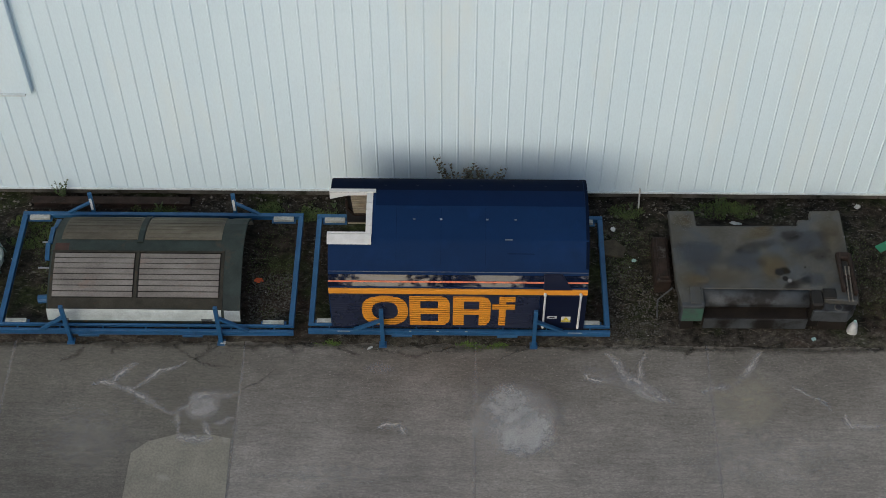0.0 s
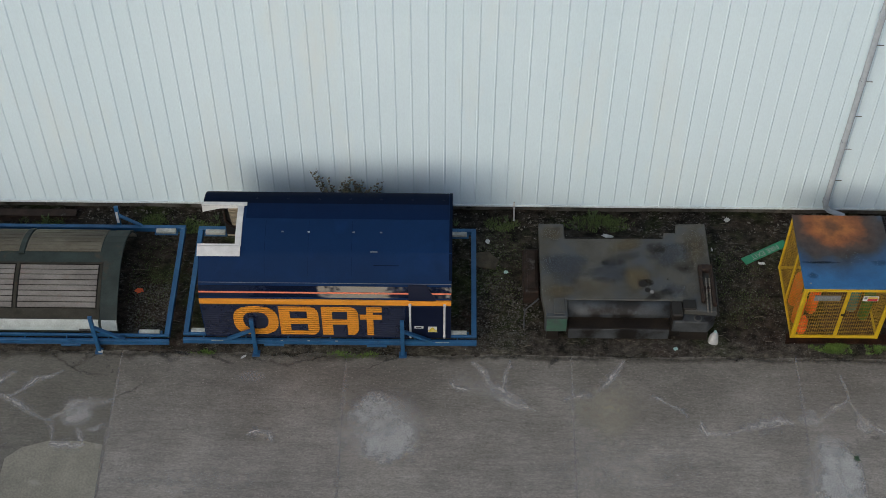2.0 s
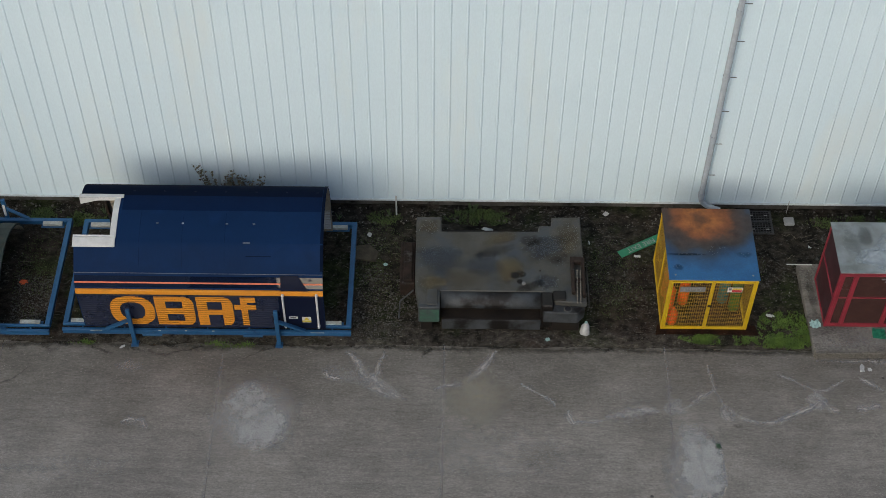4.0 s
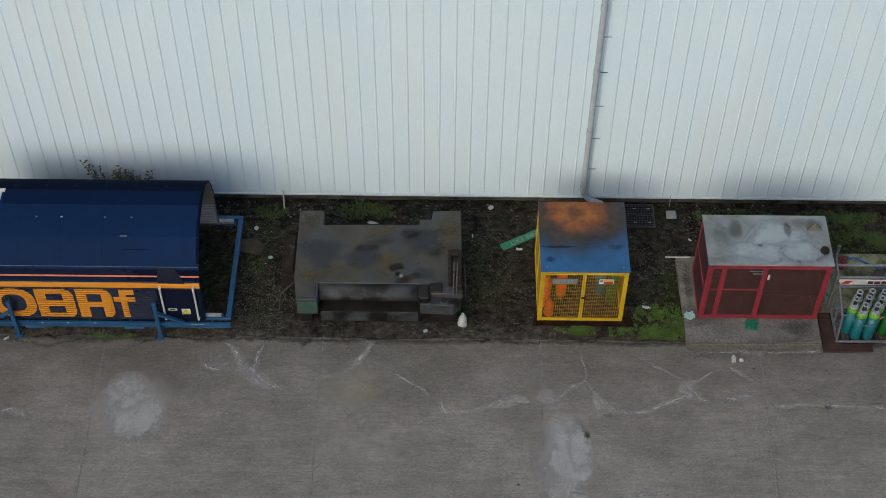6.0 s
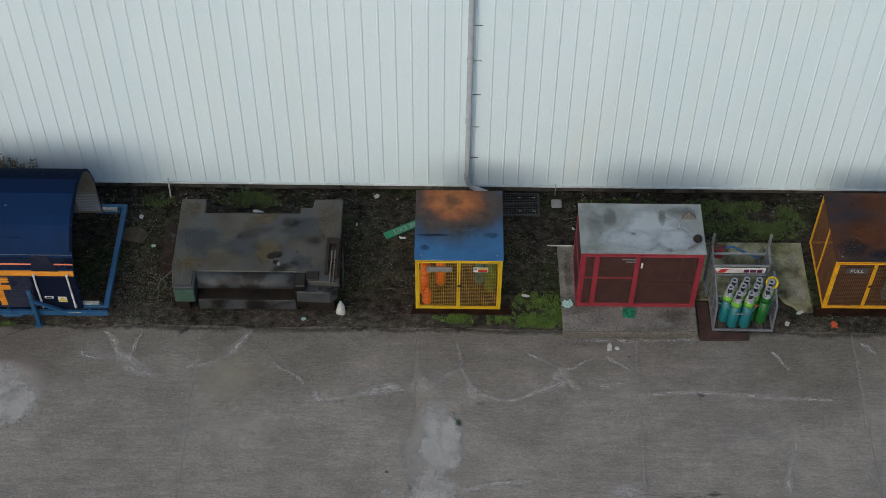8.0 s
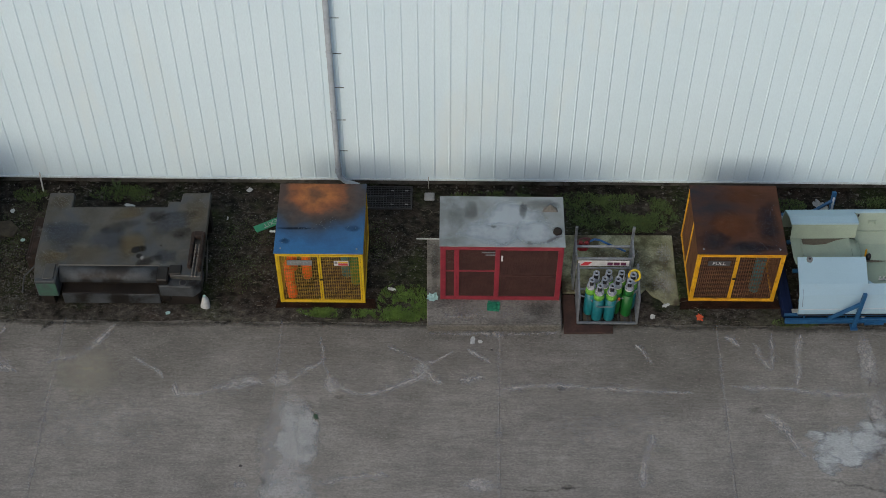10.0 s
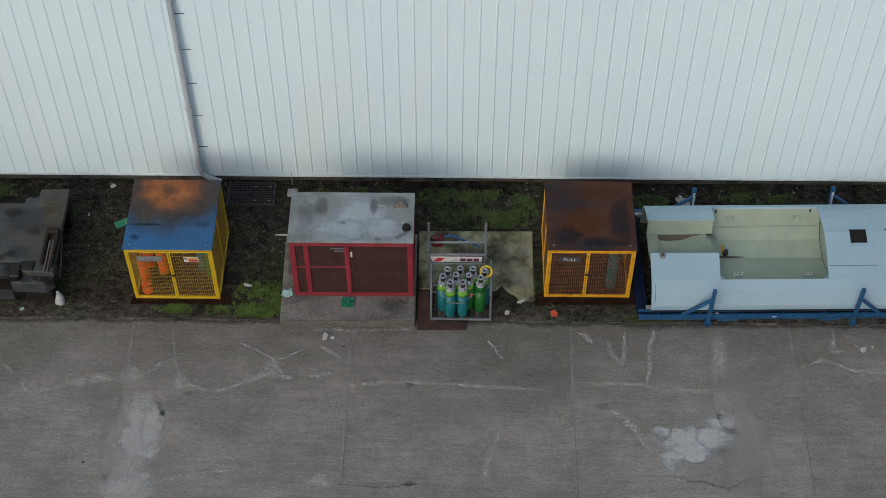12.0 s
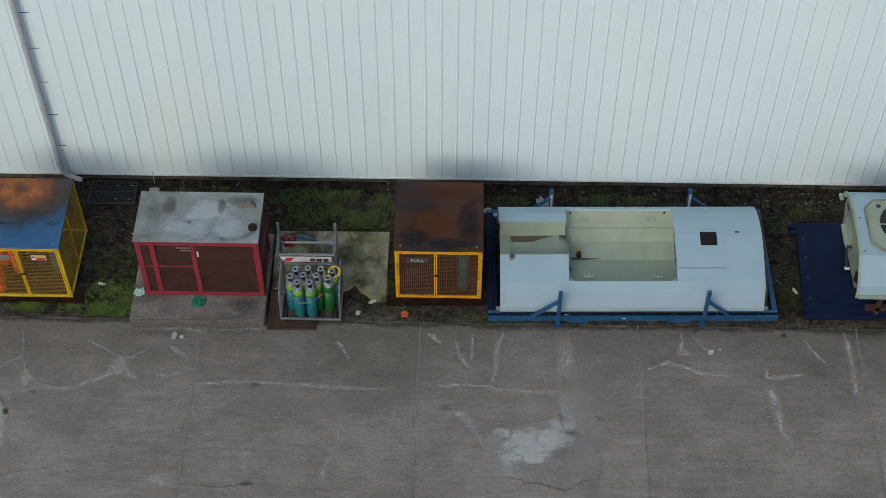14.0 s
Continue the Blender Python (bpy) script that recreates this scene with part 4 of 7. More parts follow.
for i in range(SLATS):
    z = S0 + i * PIT
    k = [bm.verts.new(c) for c in ((BX0 + 0.02, YB - 0.003, z), (-9.0, YB - 0.003, z), (-9.0, YB - 0.026, z + 0.010), (BX0 + 0.02, YB - 0.026, z + 0.010),
                                   (-9.0, YB - 0.012, z + PIT * 0.62), (BX0 + 0.02, YB - 0.012, z + PIT * 0.62), (-9.0, YB - 0.003, z + PIT * 0.70), (BX0 + 0.02, YB - 0.003, z + PIT * 0.70))]
    for q in ((0, 1, 2, 3), (3, 2, 4, 5), (5, 4, 6, 7)):
        bm.faces.new([k[j] for j in q])
# flat black plate painted for shade between the side slats
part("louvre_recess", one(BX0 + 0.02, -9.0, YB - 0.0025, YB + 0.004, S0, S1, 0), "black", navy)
part("side_louvre", bm, "navy_slat", navy, "fine horizontal louvre slats")


def on_ring(u, v, half, bore):
    return (abs(u) ** 2.6 + abs(v) ** 2.6) <= 1 and (abs(u / bore[0]) ** 2.6 + abs(v / bore[1]) ** 2.6) > 1


def mark(name, x0, x1, inside):
    """A plain orange shape laid over the slats, so that the gaps between them run through it."""
    bm = bmesh.new()
    n = 110
    for i in range(SLATS):
        for s in range(5):
            za, zb = S0 + i * PIT + 0.010 + s * PIT * 0.14, S0 + i * PIT + 0.010 + (s + 1) * PIT * 0.14
            v = ((za + zb) / 2 - 0.93) / 0.47
            if abs(v) > 1:
                continue
            run = None
            for c in range(n + 1):
                u = -1 + 2 * (c + 0.5) / n
                ok = c < n and inside(u, v)
                if ok and run is None:
                    run = c
                if not ok and run is not None:
                    a, b = x0 + (x1 - x0) * run / n, x0 + (x1 - x0) * c / n
                    box(bm, a, b, YB - 0.026, YB - 0.015, za, zb, 0)
                    run = None
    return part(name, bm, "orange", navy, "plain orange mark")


slab_round = lambda u, v: not (u > 0.55 and ((u - 0.55) / 0.45) ** 2 + (abs(v) - 0.45 if abs(v) > 0.45 else 0) ** 2 / 0.3 > 1)
mark("round_mark", -12.42, -11.53, lambda u, v: on_ring(u, v, 1, (0.56, 0.60)))
mark("block_mark", -11.50, -10.72, lambda u, v: slab_round(u, v) and not (-0.45 < u < 0.42 and 0.2 < abs(v) < 0.68))
mark("block_mark", -10.66, -9.93, lambda u, v: slab_round(u, v) and not (-0.42 < u < 0.40 and 0.12 < v < 0.68) and not (abs(u + 0.02) < 0.40 and v < -0.22))
mark("cross_mark", -9.90, -9.46, lambda u, v: -0.40 < u < 0.20 or (u > 0.2 and v > 0.66) or (0.16 < v < 0.5))
# door at the end of the side
door = part("access_door", one(-8.99, BX1 - 0.005, YB - 0.02, YB - 0.004, 0.38, 1.44, 0.006), "navy_dark", navy, "plain dark navy access door")
for x in (-8.90, -8.22):
    bm = bmesh.new()
    rod(bm, (x, YB - 0.06, 0.46), (x, YB - 0.06, 1.52), 0.022, 8)
    for z in (0.50, 1.50):
        rod(bm, (x, YB - 0.06, z), (x, YB - 0.012, z), 0.03, 8)
    part("grab_rail", bm, "sign_white", navy, "white grab rail")
part("warning_label", one(-8.55, -8.37, YB - 0.025, YB - 0.02, 0.60, 0.78, 0), "sign_white", door, "white label")
bm = bmesh.new()
bm.faces.new([bm.verts.new(c) for c in ((-8.52, YB - 0.028, 0.68), (-8.40, YB - 0.028, 0.68), (-8.46, YB - 0.028, 0.78))])
part("warning_triangle", bm, "sign_yellow", door)
part("warning_bar", one(-8.55, -8.37, YB - 0.029, YB - 0.026, 0.62, 0.665, 0), "sign_yellow", door)
part("small_label", one(-8.82, -8.64, YB - 0.025, YB - 0.02, 0.72, 0.79, 0), "sign_white", door)
part("label_bar", one(-8.79, -8.68, YB - 0.028, YB - 0.025, 0.742, 0.77, 0), "black", door)
bm = slope_strip(SB, -8.93, -8.50, -3.215, -3.06, 0.010, 0.025, 2)
for v in bm.verts:
    if v.co.x > -8.7:
        v.co.x += (v.co.z - 1.75) * -0.7
part("shoulder_cover", bm, "navy_dark", navy, "raised dark cover on the shoulder")
for i in range(24):
    part("inner_slat", one(-8.60, BX1 - 0.03, -0.652 - 0.004 * max(0, i - 16), -0.630, 0.45 + i * 0.055, 0.482 + i * 0.055, 0.003), "white_edge" if i < 20 else "inner_tan", navy, "pale slat inside the open end")
# white edging of the roof opening
lip = part("opening_lip", slope_strip(SB, BX0 - 0.02, CX + 0.02, -2.68, -2.51, 0.006, 0.03, 3), "white_edge", navy, "cream white lip of the roof opening")
bm = bmesh.new()
zf = height_at(SB, -2.50)
bar(bm, (BX0 - 0.02, -2.487, zf - 0.005), (CX, -2.487, zf - 0.005), 0.03, 0.09)
part("front_flange", bm, "sign_white", lip)
bm = bmesh.new()
YC = [-2.50 + 0.98 * i / 6 for i in range(7)]
for a, b in zip(YC, YC[1:]):
    bar(bm, (CX - 0.03, a, height_at(SB, a) - 0.02), (CX - 0.03, b, height_at(SB, b) - 0.02), 0.12, 0.07, 0.004)
part("side_flange", bm, "white_edge", lip)
part("rear_lip", slope_strip(SB, BX0 - 0.02, CX + 0.08, -1.585, -1.50, 0.004, 0.03, 2), "white_edge", navy)
bm = bmesh.new()
zr = height_at(SB, -1.58)
bm.faces.new([bm.verts.new(c) for c in ((BX0 - 0.02, -1.585, zr), (CX, -1.585, zr), (CX, -1.60, zr - 0.05), (-12.7, -1.60, zr - 0.06), (BX0 - 0.02, -1.60, zr - 0.17))])
part("rear_flange", bm, "white_edge", navy, "tapered white flange")
# black backing paints the dark inside behind the tan slats
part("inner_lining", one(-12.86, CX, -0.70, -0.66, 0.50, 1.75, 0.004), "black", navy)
for i in range(18):
    z = 0.85 + i * 0.055
    bm = bmesh.new()
    bar(bm, (-12.76 + 0.004 * abs(i - 12), -0.715, z), (CX + 0.02, -0.715, z), 0.042, 0.016, 0)
    part("inner_slat", bm, "inner_tan", navy, "tan slat inside the opening")
bm = bmesh.new()
bar(bm, (-12.84, -0.73, 1.85), (-12.84, -0.73, 1.0), 0.05, 0.05)
bar(bm, (-12.84, -0.73, 1.0), (-12.70, -0.73, 0.80), 0.05, 0.05)
bar(bm, (-12.70, -0.73, 0.80), (CX, -0.73, 0.80), 0.05, 0.05)
part("slat_frame", bm, "steel_brown", navy, "dark frame round the slats")
for x, y in ((-11.43, -2.2), (-10.92, -2.2), (-10.04, -2.2), (-9.50, -2.2)):
    z = height_at(SB, y)
    part("roof_stud", one(x, x + 0.045, y - 0.015, y + 0.015, z - 0.005, z + 0.014, 0.004), "guard" if x == -10.92 else "pipe_dark", navy)
for i in range(7):
    x = -12.0 + i * 0.62
    z = height_at(SB, -1.35)
    part("roof_stud", one(x, x + 0.04, -1.37, -1.33, z - 0.01, z + 0.008, 0.003), "navy_dark", navy)
part("roof_hatch", slope_strip(SB, -9.68, -9.54, -2.60, -2.575, 0.002, 0.005, 1), "pipe_dark", navy)
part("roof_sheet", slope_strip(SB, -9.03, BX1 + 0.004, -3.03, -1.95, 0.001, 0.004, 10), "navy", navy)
for xa, xb, y in ((-12.92, -12.68, YB), (-8.40, -8.12, YB)):
    part("stencil_bar", one(xa, xb, -3.364, -3.352, 0.352, 0.372, 0), "pad_white", navy, "small white stencilled marking")

for x in (-11.52, -10.98, -10.42, -9.62):
    part("frame_mark", one(x, x + 0.05, -3.364, -3.352, 0.365, 0.385, 0), "pad_white", navy)
for x in (-11.75, -10.9, -10.05):
    part("panel_joint", slope_strip(SB, x, x + 0.008, -2.95, -1.95, 0.001, 0.002, 8), "navy_mid", navy)
part("panel_joint", slope_strip(SB, -9.62, -9.12, -2.80, -2.79, 0.001, 0.002, 1), "navy_rear", navy)

# ---- dark steel machine casting ----
tank = thing("steel_bedplate", (-4.5, -1.8, 0), "dark oily steel machine bedplate resting on timber", "machine part")
TOP = 0.87
part("top_plate", prism([(-6.27, -0.62), (-5.74, -0.62), (-5.73, -1.02), (-3.67, -1.00), (-3.66, -0.84), (-3.40, -0.84), (-3.38, -0.60), (-2.77, -0.58),
                         (-2.74, -2.90), (-3.40, -2.86), (-3.41, -2.66), (-3.70, -2.62), (-5.74, -2.62), (-5.75, -2.98), (-6.20, -2.98), (-6.27, -2.50)], 0.72, TOP, 0.018), "steel_dark", tank)
# black body and legs; shade below the deck is in their colour
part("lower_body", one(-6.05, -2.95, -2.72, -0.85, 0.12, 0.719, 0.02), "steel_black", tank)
SF = [(-2.88, 0.62), (-2.85, 0.70), (-2.80, 0.77), (-2.72, 0.825), (-2.62, 0.85)]
part("rolled_edge", shell(SF, [-5.73, -5.2, -4.6, -4.1, -3.66], 0.02), ["steel_blue", "steel_black"], tank, "blue-grey rounded front plate")
# black sill painted for the dark gap under the rolled edge
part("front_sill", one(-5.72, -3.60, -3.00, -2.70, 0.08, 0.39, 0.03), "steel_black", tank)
part("drip_plate", one(-5.70, -3.66, -3.022, -3.001, 0.09, 0.40, 0.006), "steel_blue", tank, "worn grey plate along the front")
# two black plates painted where the deck's corner notch lies in shade
part("end_plate", one(-3.66, -3.42, -3.02, -2.64, 0.16, 0.905, 0.03), "grease", tank, "black plate painted for a shaded recess")
part("notch_plate", one(-3.42, -3.16, -2.86, -2.62, 0.872, 0.915, 0.012), "grease", tank, "black pad painted for a shaded notch in the deck")
lug = part("corner_lug", one(-6.19, -5.75, -3.06, -2.60, 0.36, 0.868, 0.02), "steel_blue", tank)
part("lug_face", one(-6.16, -5.76, -3.072, -3.058, 0.40, 0.80, 0.004), "green_paint", lug, "scuffed green painted face")
part("lug_pad", one(-6.02, -5.80, -3.0, -2.6, 0.866, 0.90, 0.01), "steel_dark", lug)
part("corner_leg", one(-6.14, -5.9, -3.0, -2.7, 0.02, 0.36, 0.01), "steel_black", tank)
bm = prism([(-3.62, -3.06), (-2.92, -3.08), (-2.76, -2.92), (-2.76, -2.5), (-3.36, -2.5), (-3.36, -2.72), (-3.62, -2.72)], 0.40, 0.74, 0.02)
lug = part("corner_lug", bm, "steel_blue", tank)
bm = lathe([(0.06, 0.735), (0.085, 0.735), (0.085, 0.75), (0.06, 0.75)], -3.12, -2.965, 14)
part("ring", bm, "steel_dark", lug, "worn ring")
bm = lathe([(0.062, 0.745), (0.062, 0.755)], -3.12, -2.965, 12)
part("bore", bm, "black", lug)
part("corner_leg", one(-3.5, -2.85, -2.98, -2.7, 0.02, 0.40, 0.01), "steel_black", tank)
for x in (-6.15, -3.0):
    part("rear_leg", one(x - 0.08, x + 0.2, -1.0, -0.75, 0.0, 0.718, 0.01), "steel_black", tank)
part("side_box", one(-6.60, -6.275, -2.18, -1.02, 0.12, 0.52, 0.03), "steel_brown", tank, "brown rusty side box")
part("side_box_lid", one(-6.52, -6.34, -2.1, -1.1, 0.521, 0.56, 0.01), "steel_brown", tank)
for a, b in (((-6.58, -2.55, 0.40), (-6.30, -2.42, 0.62)), ((-6.60, -2.86, 0.22), (-6.58, -2.55, 0.40))):
    bm = bmesh.new()
    rod(bm, a, b, 0.016, 8)
    part("handle_bar", bm, "steel_blue", tank)
bm = box(bmesh.new(), -3.04, -2.96, -2.70, -1.76, TOP - 0.002, TOP + 0.12, 0.02)
box(bm, -2.82, -2.75, -2.78, -1.80, TOP - 0.002, TOP + 0.15, 0.02)
box(bm, -3.00, -2.78, -1.92, -1.76, TOP - 0.002, TOP + 0.14, 0.03)
box(bm, -2.97, -2.81, -2.40, -2.30, TOP - 0.002, TOP + 0.09, 0.02)
bracket = part("side_bracket", bm, "steel_brown", tank, "dark rusty bracket on the deck")
for x in (-2.93, -2.86):
    bm = bmesh.new()
    rod(bm, (x, -2.92, TOP + 0.02), (x + 0.02, -2.12, TOP + 0.10), 0.017, 8)
    part("bracket_rod", bm, "rubble", tank, "bare pale rod in the bracket")
bm = bmesh.new()
rod(bm, (-2.74, -2.90, 0.78), (-2.80, -2.35, 0.98), 0.02, 8)
rod(bm, (-2.66, -2.80, 0.60), (-2.70, -1.95, 0.88), 0.015, 8)
part("pull_rod", bm, "plinth", tank, "bare worn pull rod")
bm = lathe([(0.02, TOP), (0.04, TOP), (0.04, TOP + 0.03), (0.02, TOP + 0.03)], -4.02, -2.42, 12)
part("lifting_ring", bm, "sign_grey", tank)
# flat discs, blackened as the shaded insides of holes
bm = lathe([(0.09, TOP - 0.003), (0.09, TOP + 0.004)], -4.20, -2.20, 14)
part("filler_hole", bm, "void", tank)
bm = lathe([(0.06, TOP - 0.003), (0.06, TOP + 0.004)], -4.10, -2.36, 12)
part("filler_hole", bm, "void", tank)
for i in range(6):
    x, y = random.uniform(-6.1, -3.0), random.uniform(-2.5, -1.1)
    bm = lathe([(0.018, TOP - 0.002), (0.018, TOP + 0.012), (0.01, TOP + 0.016)], x, y, 8)
    part("bolt_head", bm, "steel_black", tank)

can = thing("white_container", (-2.74, -2.95, 0), "crumpled white plastic container on the soil", "container")
bm = lathe([(0.085, 0.01), (0.10, 0.04), (0.085, 0.18), (0.055, 0.28), (0.03, 0.33), (0.03, 0.35)], -2.72, -3.02, 10)
for v in bm.verts:
    v.co += Vector((noise.noise(v.co * 9), noise.noise(v.co * 9 + Vector((5, 0, 0))), 0)) * 0.03
part("bottle", bm, "paper", can)
bm = lathe([(0.032, 0.352), (0.032, 0.372)], -2.72, -3.02, 10)
part("cap", bm, "mint", can)


# ---- gas cylinders ----
def gas_cylinder(x, y, z, body, shoulder, height=1.02, r=0.113, label="", group="gas cylinders in the stillage", guarded=True):
    c = thing("gas_cylinder", (x, y, z), label, "gas cylinder", group)
    bm = lathe([(r * 0.9, z), (r, z + 0.03), (r, z + height)], x, y, 18)
    part("body", bm, body, c)
    bm = lathe([(r, z + height), (r * 0.99, z + height + 0.07), (r * 0.82, z + height + 0.125), (r * 0.66, z + height + 0.15)], x, y, 18)
    part("shoulder", bm, shoulder, c, "brightly coloured shoulder")
    top = z + height + 0.135
    if not guarded:
        bm = lathe([(r * 0.66, top + 0.014), (r * 0.5, top + 0.05), (0.03, top + 0.07), (0.03, top + 0.12)], x, y, 14)
        part("neck", bm, shoulder, c)
        return c
    bm = lathe([(0.088, top), (0.094, top + 0.05), (0.086, top + 0.06)], x, y, 12)
    part("collar", bm, "sign_white", c, "pale collar")
    bm = bmesh.new()
    for a in (0.0, 1.57, 3.1416):
        bar(bm, (x + 0.078 * math.cos(a), y + 0.078 * math.sin(a), top + 0.05), (x + 0.052 * math.cos(a), y + 0.052 * math.sin(a), top + 0.25), 0.050, 0.014, 0.003)
    for i in range(12):
        a, b = 2 * math.pi * i / 12, 2 * math.pi * (i + 1) / 12
        rod(bm, (x + 0.054 * math.cos(a), y + 0.054 * math.sin(a), top + 0.255), (x + 0.054 * math.cos(b), y + 0.054 * math.sin(b), top + 0.255), 0.017, 6)
        rod(bm, (x + 0.082 * math.cos(a), y + 0.082 * math.sin(a), top + 0.05), (x + 0.082 * math.cos(b), y + 0.082 * math.sin(b), top + 0.05), 0.018, 6)
    bar(bm, (x, y - 0.086, top + 0.05), (x, y - 0.070, top + 0.14), 0.075, 0.012, 0.002)
    part("valve_guard", bm, "guard", c, "grey valve guard")
    bm = lathe([(0.04, top), (0.04, top + 0.16), (0.022, top + 0.17), (0.022, top + 0.24)], x, y, 8)
    part("valve", bm, "black", c, "dark valve")
    return c


# ---- wire cages ----
def cage(x0, x1, y0, y1, top, frame_mat, wire_mat, roof_mat, label, sign, gauge=0.0032, split=0.5):
    g = thing("cylinder_cage", ((x0 + x1) / 2, (y0 + y1) / 2, 0), label, "gas cage", "yellow gas cages")
    t = 0.05
    for x in (x0, x1 - t):
        for y in (y0, y1 - t):
            part("corner_post", one(x, x + t, y, y + t, 0.0, top - 0.035, 0.004), frame_mat, g)
    for y in (y0, y1 - t):
        part("rail", one(x0 + t, x1 - t, y + 0.003, y + t - 0.003, top - 0.085, top - 0.036, 0.004), frame_mat, g)
        part("rail", one(x0 + t, x1 - t, y + 0.003, y + t - 0.003, 0.03, 0.075, 0.004), frame_mat, g)
    for x in (x0, x1 - t):
        for z in (0.03, top - 0.085):
            part("side_rail", one(x + 0.003, x + t - 0.003, y0 + t, y1 - t, z, z + 0.048, 0.004), frame_mat, g)
        part("side_post", one(x + 0.003, x + t - 0.003, (y0 + y1) / 2 - 0.02, (y0 + y1) / 2 + 0.02, 0.08, top - 0.09, 0.004), frame_mat, g)
        wires("side_mesh", mesh_sheet((x + t / 2, y0 + t, 0.08), (0, y1 - y0 - 2 * t, 0), (0, 0, top - 0.16), 38, 32, gauge), wire_mat, g)
    wires("rear_mesh", mesh_sheet((x0 + t, y1 - t / 2, 0.08), (x1 - x0 - 2 * t, 0, 0), (0, 0, top - 0.16), 38, 32, gauge), wire_mat, g)
    part("floor_sheet", one(x0 + 0.02, x1 - 0.02, y0 + 0.06, y1 - 0.06, 0.012, 0.028, 0), "rust_plate", g, "rusty floor sheet")
    part("roof_sheet", one(x0 - 0.015, x1 + 0.015, y0 - 0.02, y1 + 0.015, top - 0.033, top, 0.006), roof_mat, g, "sheet-metal cage roof")
    mid = x0 + (x1 - x0) * split
    for k, (a, b) in enumerate(((x0 + t + 0.006, mid - 0.004), (mid + 0.004, x1 - t - 0.006))):
        d = part("door", ring_frame(a, b, 0.085, top - 0.095, y0 - 0.008, y0 + 0.03, 0.032), frame_mat, g, "door leaf frame filled with mesh")
        wires("wire_mesh", mesh_sheet((a + 0.03, y0 + 0.012, 0.115), (b - a - 0.06, 0, 0), (0, 0, top - 0.24), 17, 31, gauge + 0.0008), wire_mat, d)
        for z in (0.35, top - 0.4):
            part("hinge", one((a - 0.012) if k == 0 else (b - 0.012), (a + 0.02) if k == 0 else (b + 0.02), y0 - 0.022, y0 - 0.009, z, z + 0.1, 0.003), frame_mat, d)
        if k == 1:
            part("latch", one(a - 0.03, a + 0.06, y0 - 0.03, y0 - 0.009, top * 0.48, top * 0.48 + 0.05, 0.004), "steel_brown", d, "dark latch")
        if k == 0:
            s = part("sign_plate", one(a + 0.18, b - 0.14, y0 - 0.024, y0 - 0.012, top - 0.40, top - 0.235, 0.004), "sign_grey" if sign == "EMPTY" else "grate", d, "grey plate with white capital letters")
            lettering(sign, 0.13, "lid" if sign == "EMPTY" else "sign_white", Matrix.Translation(((a + b + 0.04) / 2, y0 - 0.026, top - 0.318)) @ Matrix.Rotation(radians(90), 4, "X"), s)
    for x in (x0 + 0.12, x1 - 0.12):
        bm = lathe([(0.02, top - 0.002), (0.02, top + 0.01), (0.008, top + 0.015)], x, y0 + 0.1, 8)
        part("roof_bolt", bm, "galv", g)
    return g


c1 = cage(-1.14, 0.655, -2.915, -1.06, 1.725, "yellow", "mesh_yellow", "scorched", "yellow mesh gas cage with scorched blue roof sheet", "EMPTY")
plate = part("warning_sign", one(0.06, 0.36, -2.94, -2.928, 1.33, 1.48, 0.003), "sign_white", c1, "white warning plate with red and yellow bars")
part("print_bar", one(0.15, 0.345, -2.944, -2.941, 1.345, 1.41, 0), "sign_red", plate)
part("print_bar", one(0.15, 0.345, -2.944, -2.941, 1.42, 1.465, 0), "sign_yellow", plate)
part("print_bar", one(0.075, 0.135, -2.944, -2.941, 1.40, 1.465, 0), "sign_grey", plate)
for x, y, h in ((-0.90, -2.72, 0.24), (-0.62, -2.20, 0.62), (-0.96, -2.46, 0.66), (-0.95, -2.0, 0.80)):
    gas_cylinder(x, y, 0.03, "orange_cyl", "orange_cyl", h, 0.108, "orange gas cylinder standing inside a yellow cage", "orange cylinders", False)
for x, y, b in ((0.23, -2.13, "teal"), (0.44, -2.34, "green_cyl")):
    gas_cylinder(x, y, 0.03, b, b, 1.1, 0.115, "green gas cylinder standing inside a yellow cage", "cylinders in the cage")
c2 = cage(7.505, 9.31, -2.785, -0.955, 1.66, "yellow_rusty", "mesh_brown", "rust_roof", "rusting yellow mesh gas cage with brown rusted roof sheet", "FULL", 0.0050, 0.465)
gas_cylinder(8.93, -2.45, 0.03, "teal", "teal", 1.05, 0.115, "teal gas cylinder standing inside a rusty cage", "cylinders in the cage")
bm = prism([(-1.25, -3.05), (0.9, -3.05), (0.85, -2.8), (-1.2, -2.8)], 0.0, 0.035, 0.008)
part("footing", bm, "rust_soil", c1, "rust-stained footing strip")
bm = prism([(7.3, -3.0), (9.45, -2.96), (9.4, -2.7), (7.35, -2.7)], 0.0, 0.035, 0.008)
part("footing", bm, "rust_soil", c2, "rust-stained footing strip")

# ---- concrete step and red store ----
step = thing("concrete_step", (3.37, -2.4, 0), "raised concrete base slab with a worn front edge", "concrete slab")
part("slab", prism([(1.97, -3.56), (4.79, -3.53), (4.79, -1.18), (1.93, -1.22)], -0.08, 0.17, 0.025), "slab", step)
part("front_edge", prism([(1.98, -3.60), (4.785, -3.57), (4.785, -3.50), (1.98, -3.53)], -0.06, 0.166, 0.02), "rubble", step, "pale worn front edge")

store = thing("red_store_cage", (3.5, -2.28, 0.17), "red steel store cage with dark mesh doors and grey roof", "storage cage")
RX0, RX1, RY0, RY1, RB, RT = 2.24, 4.75, -2.91, -1.63, 0.17, 2.0
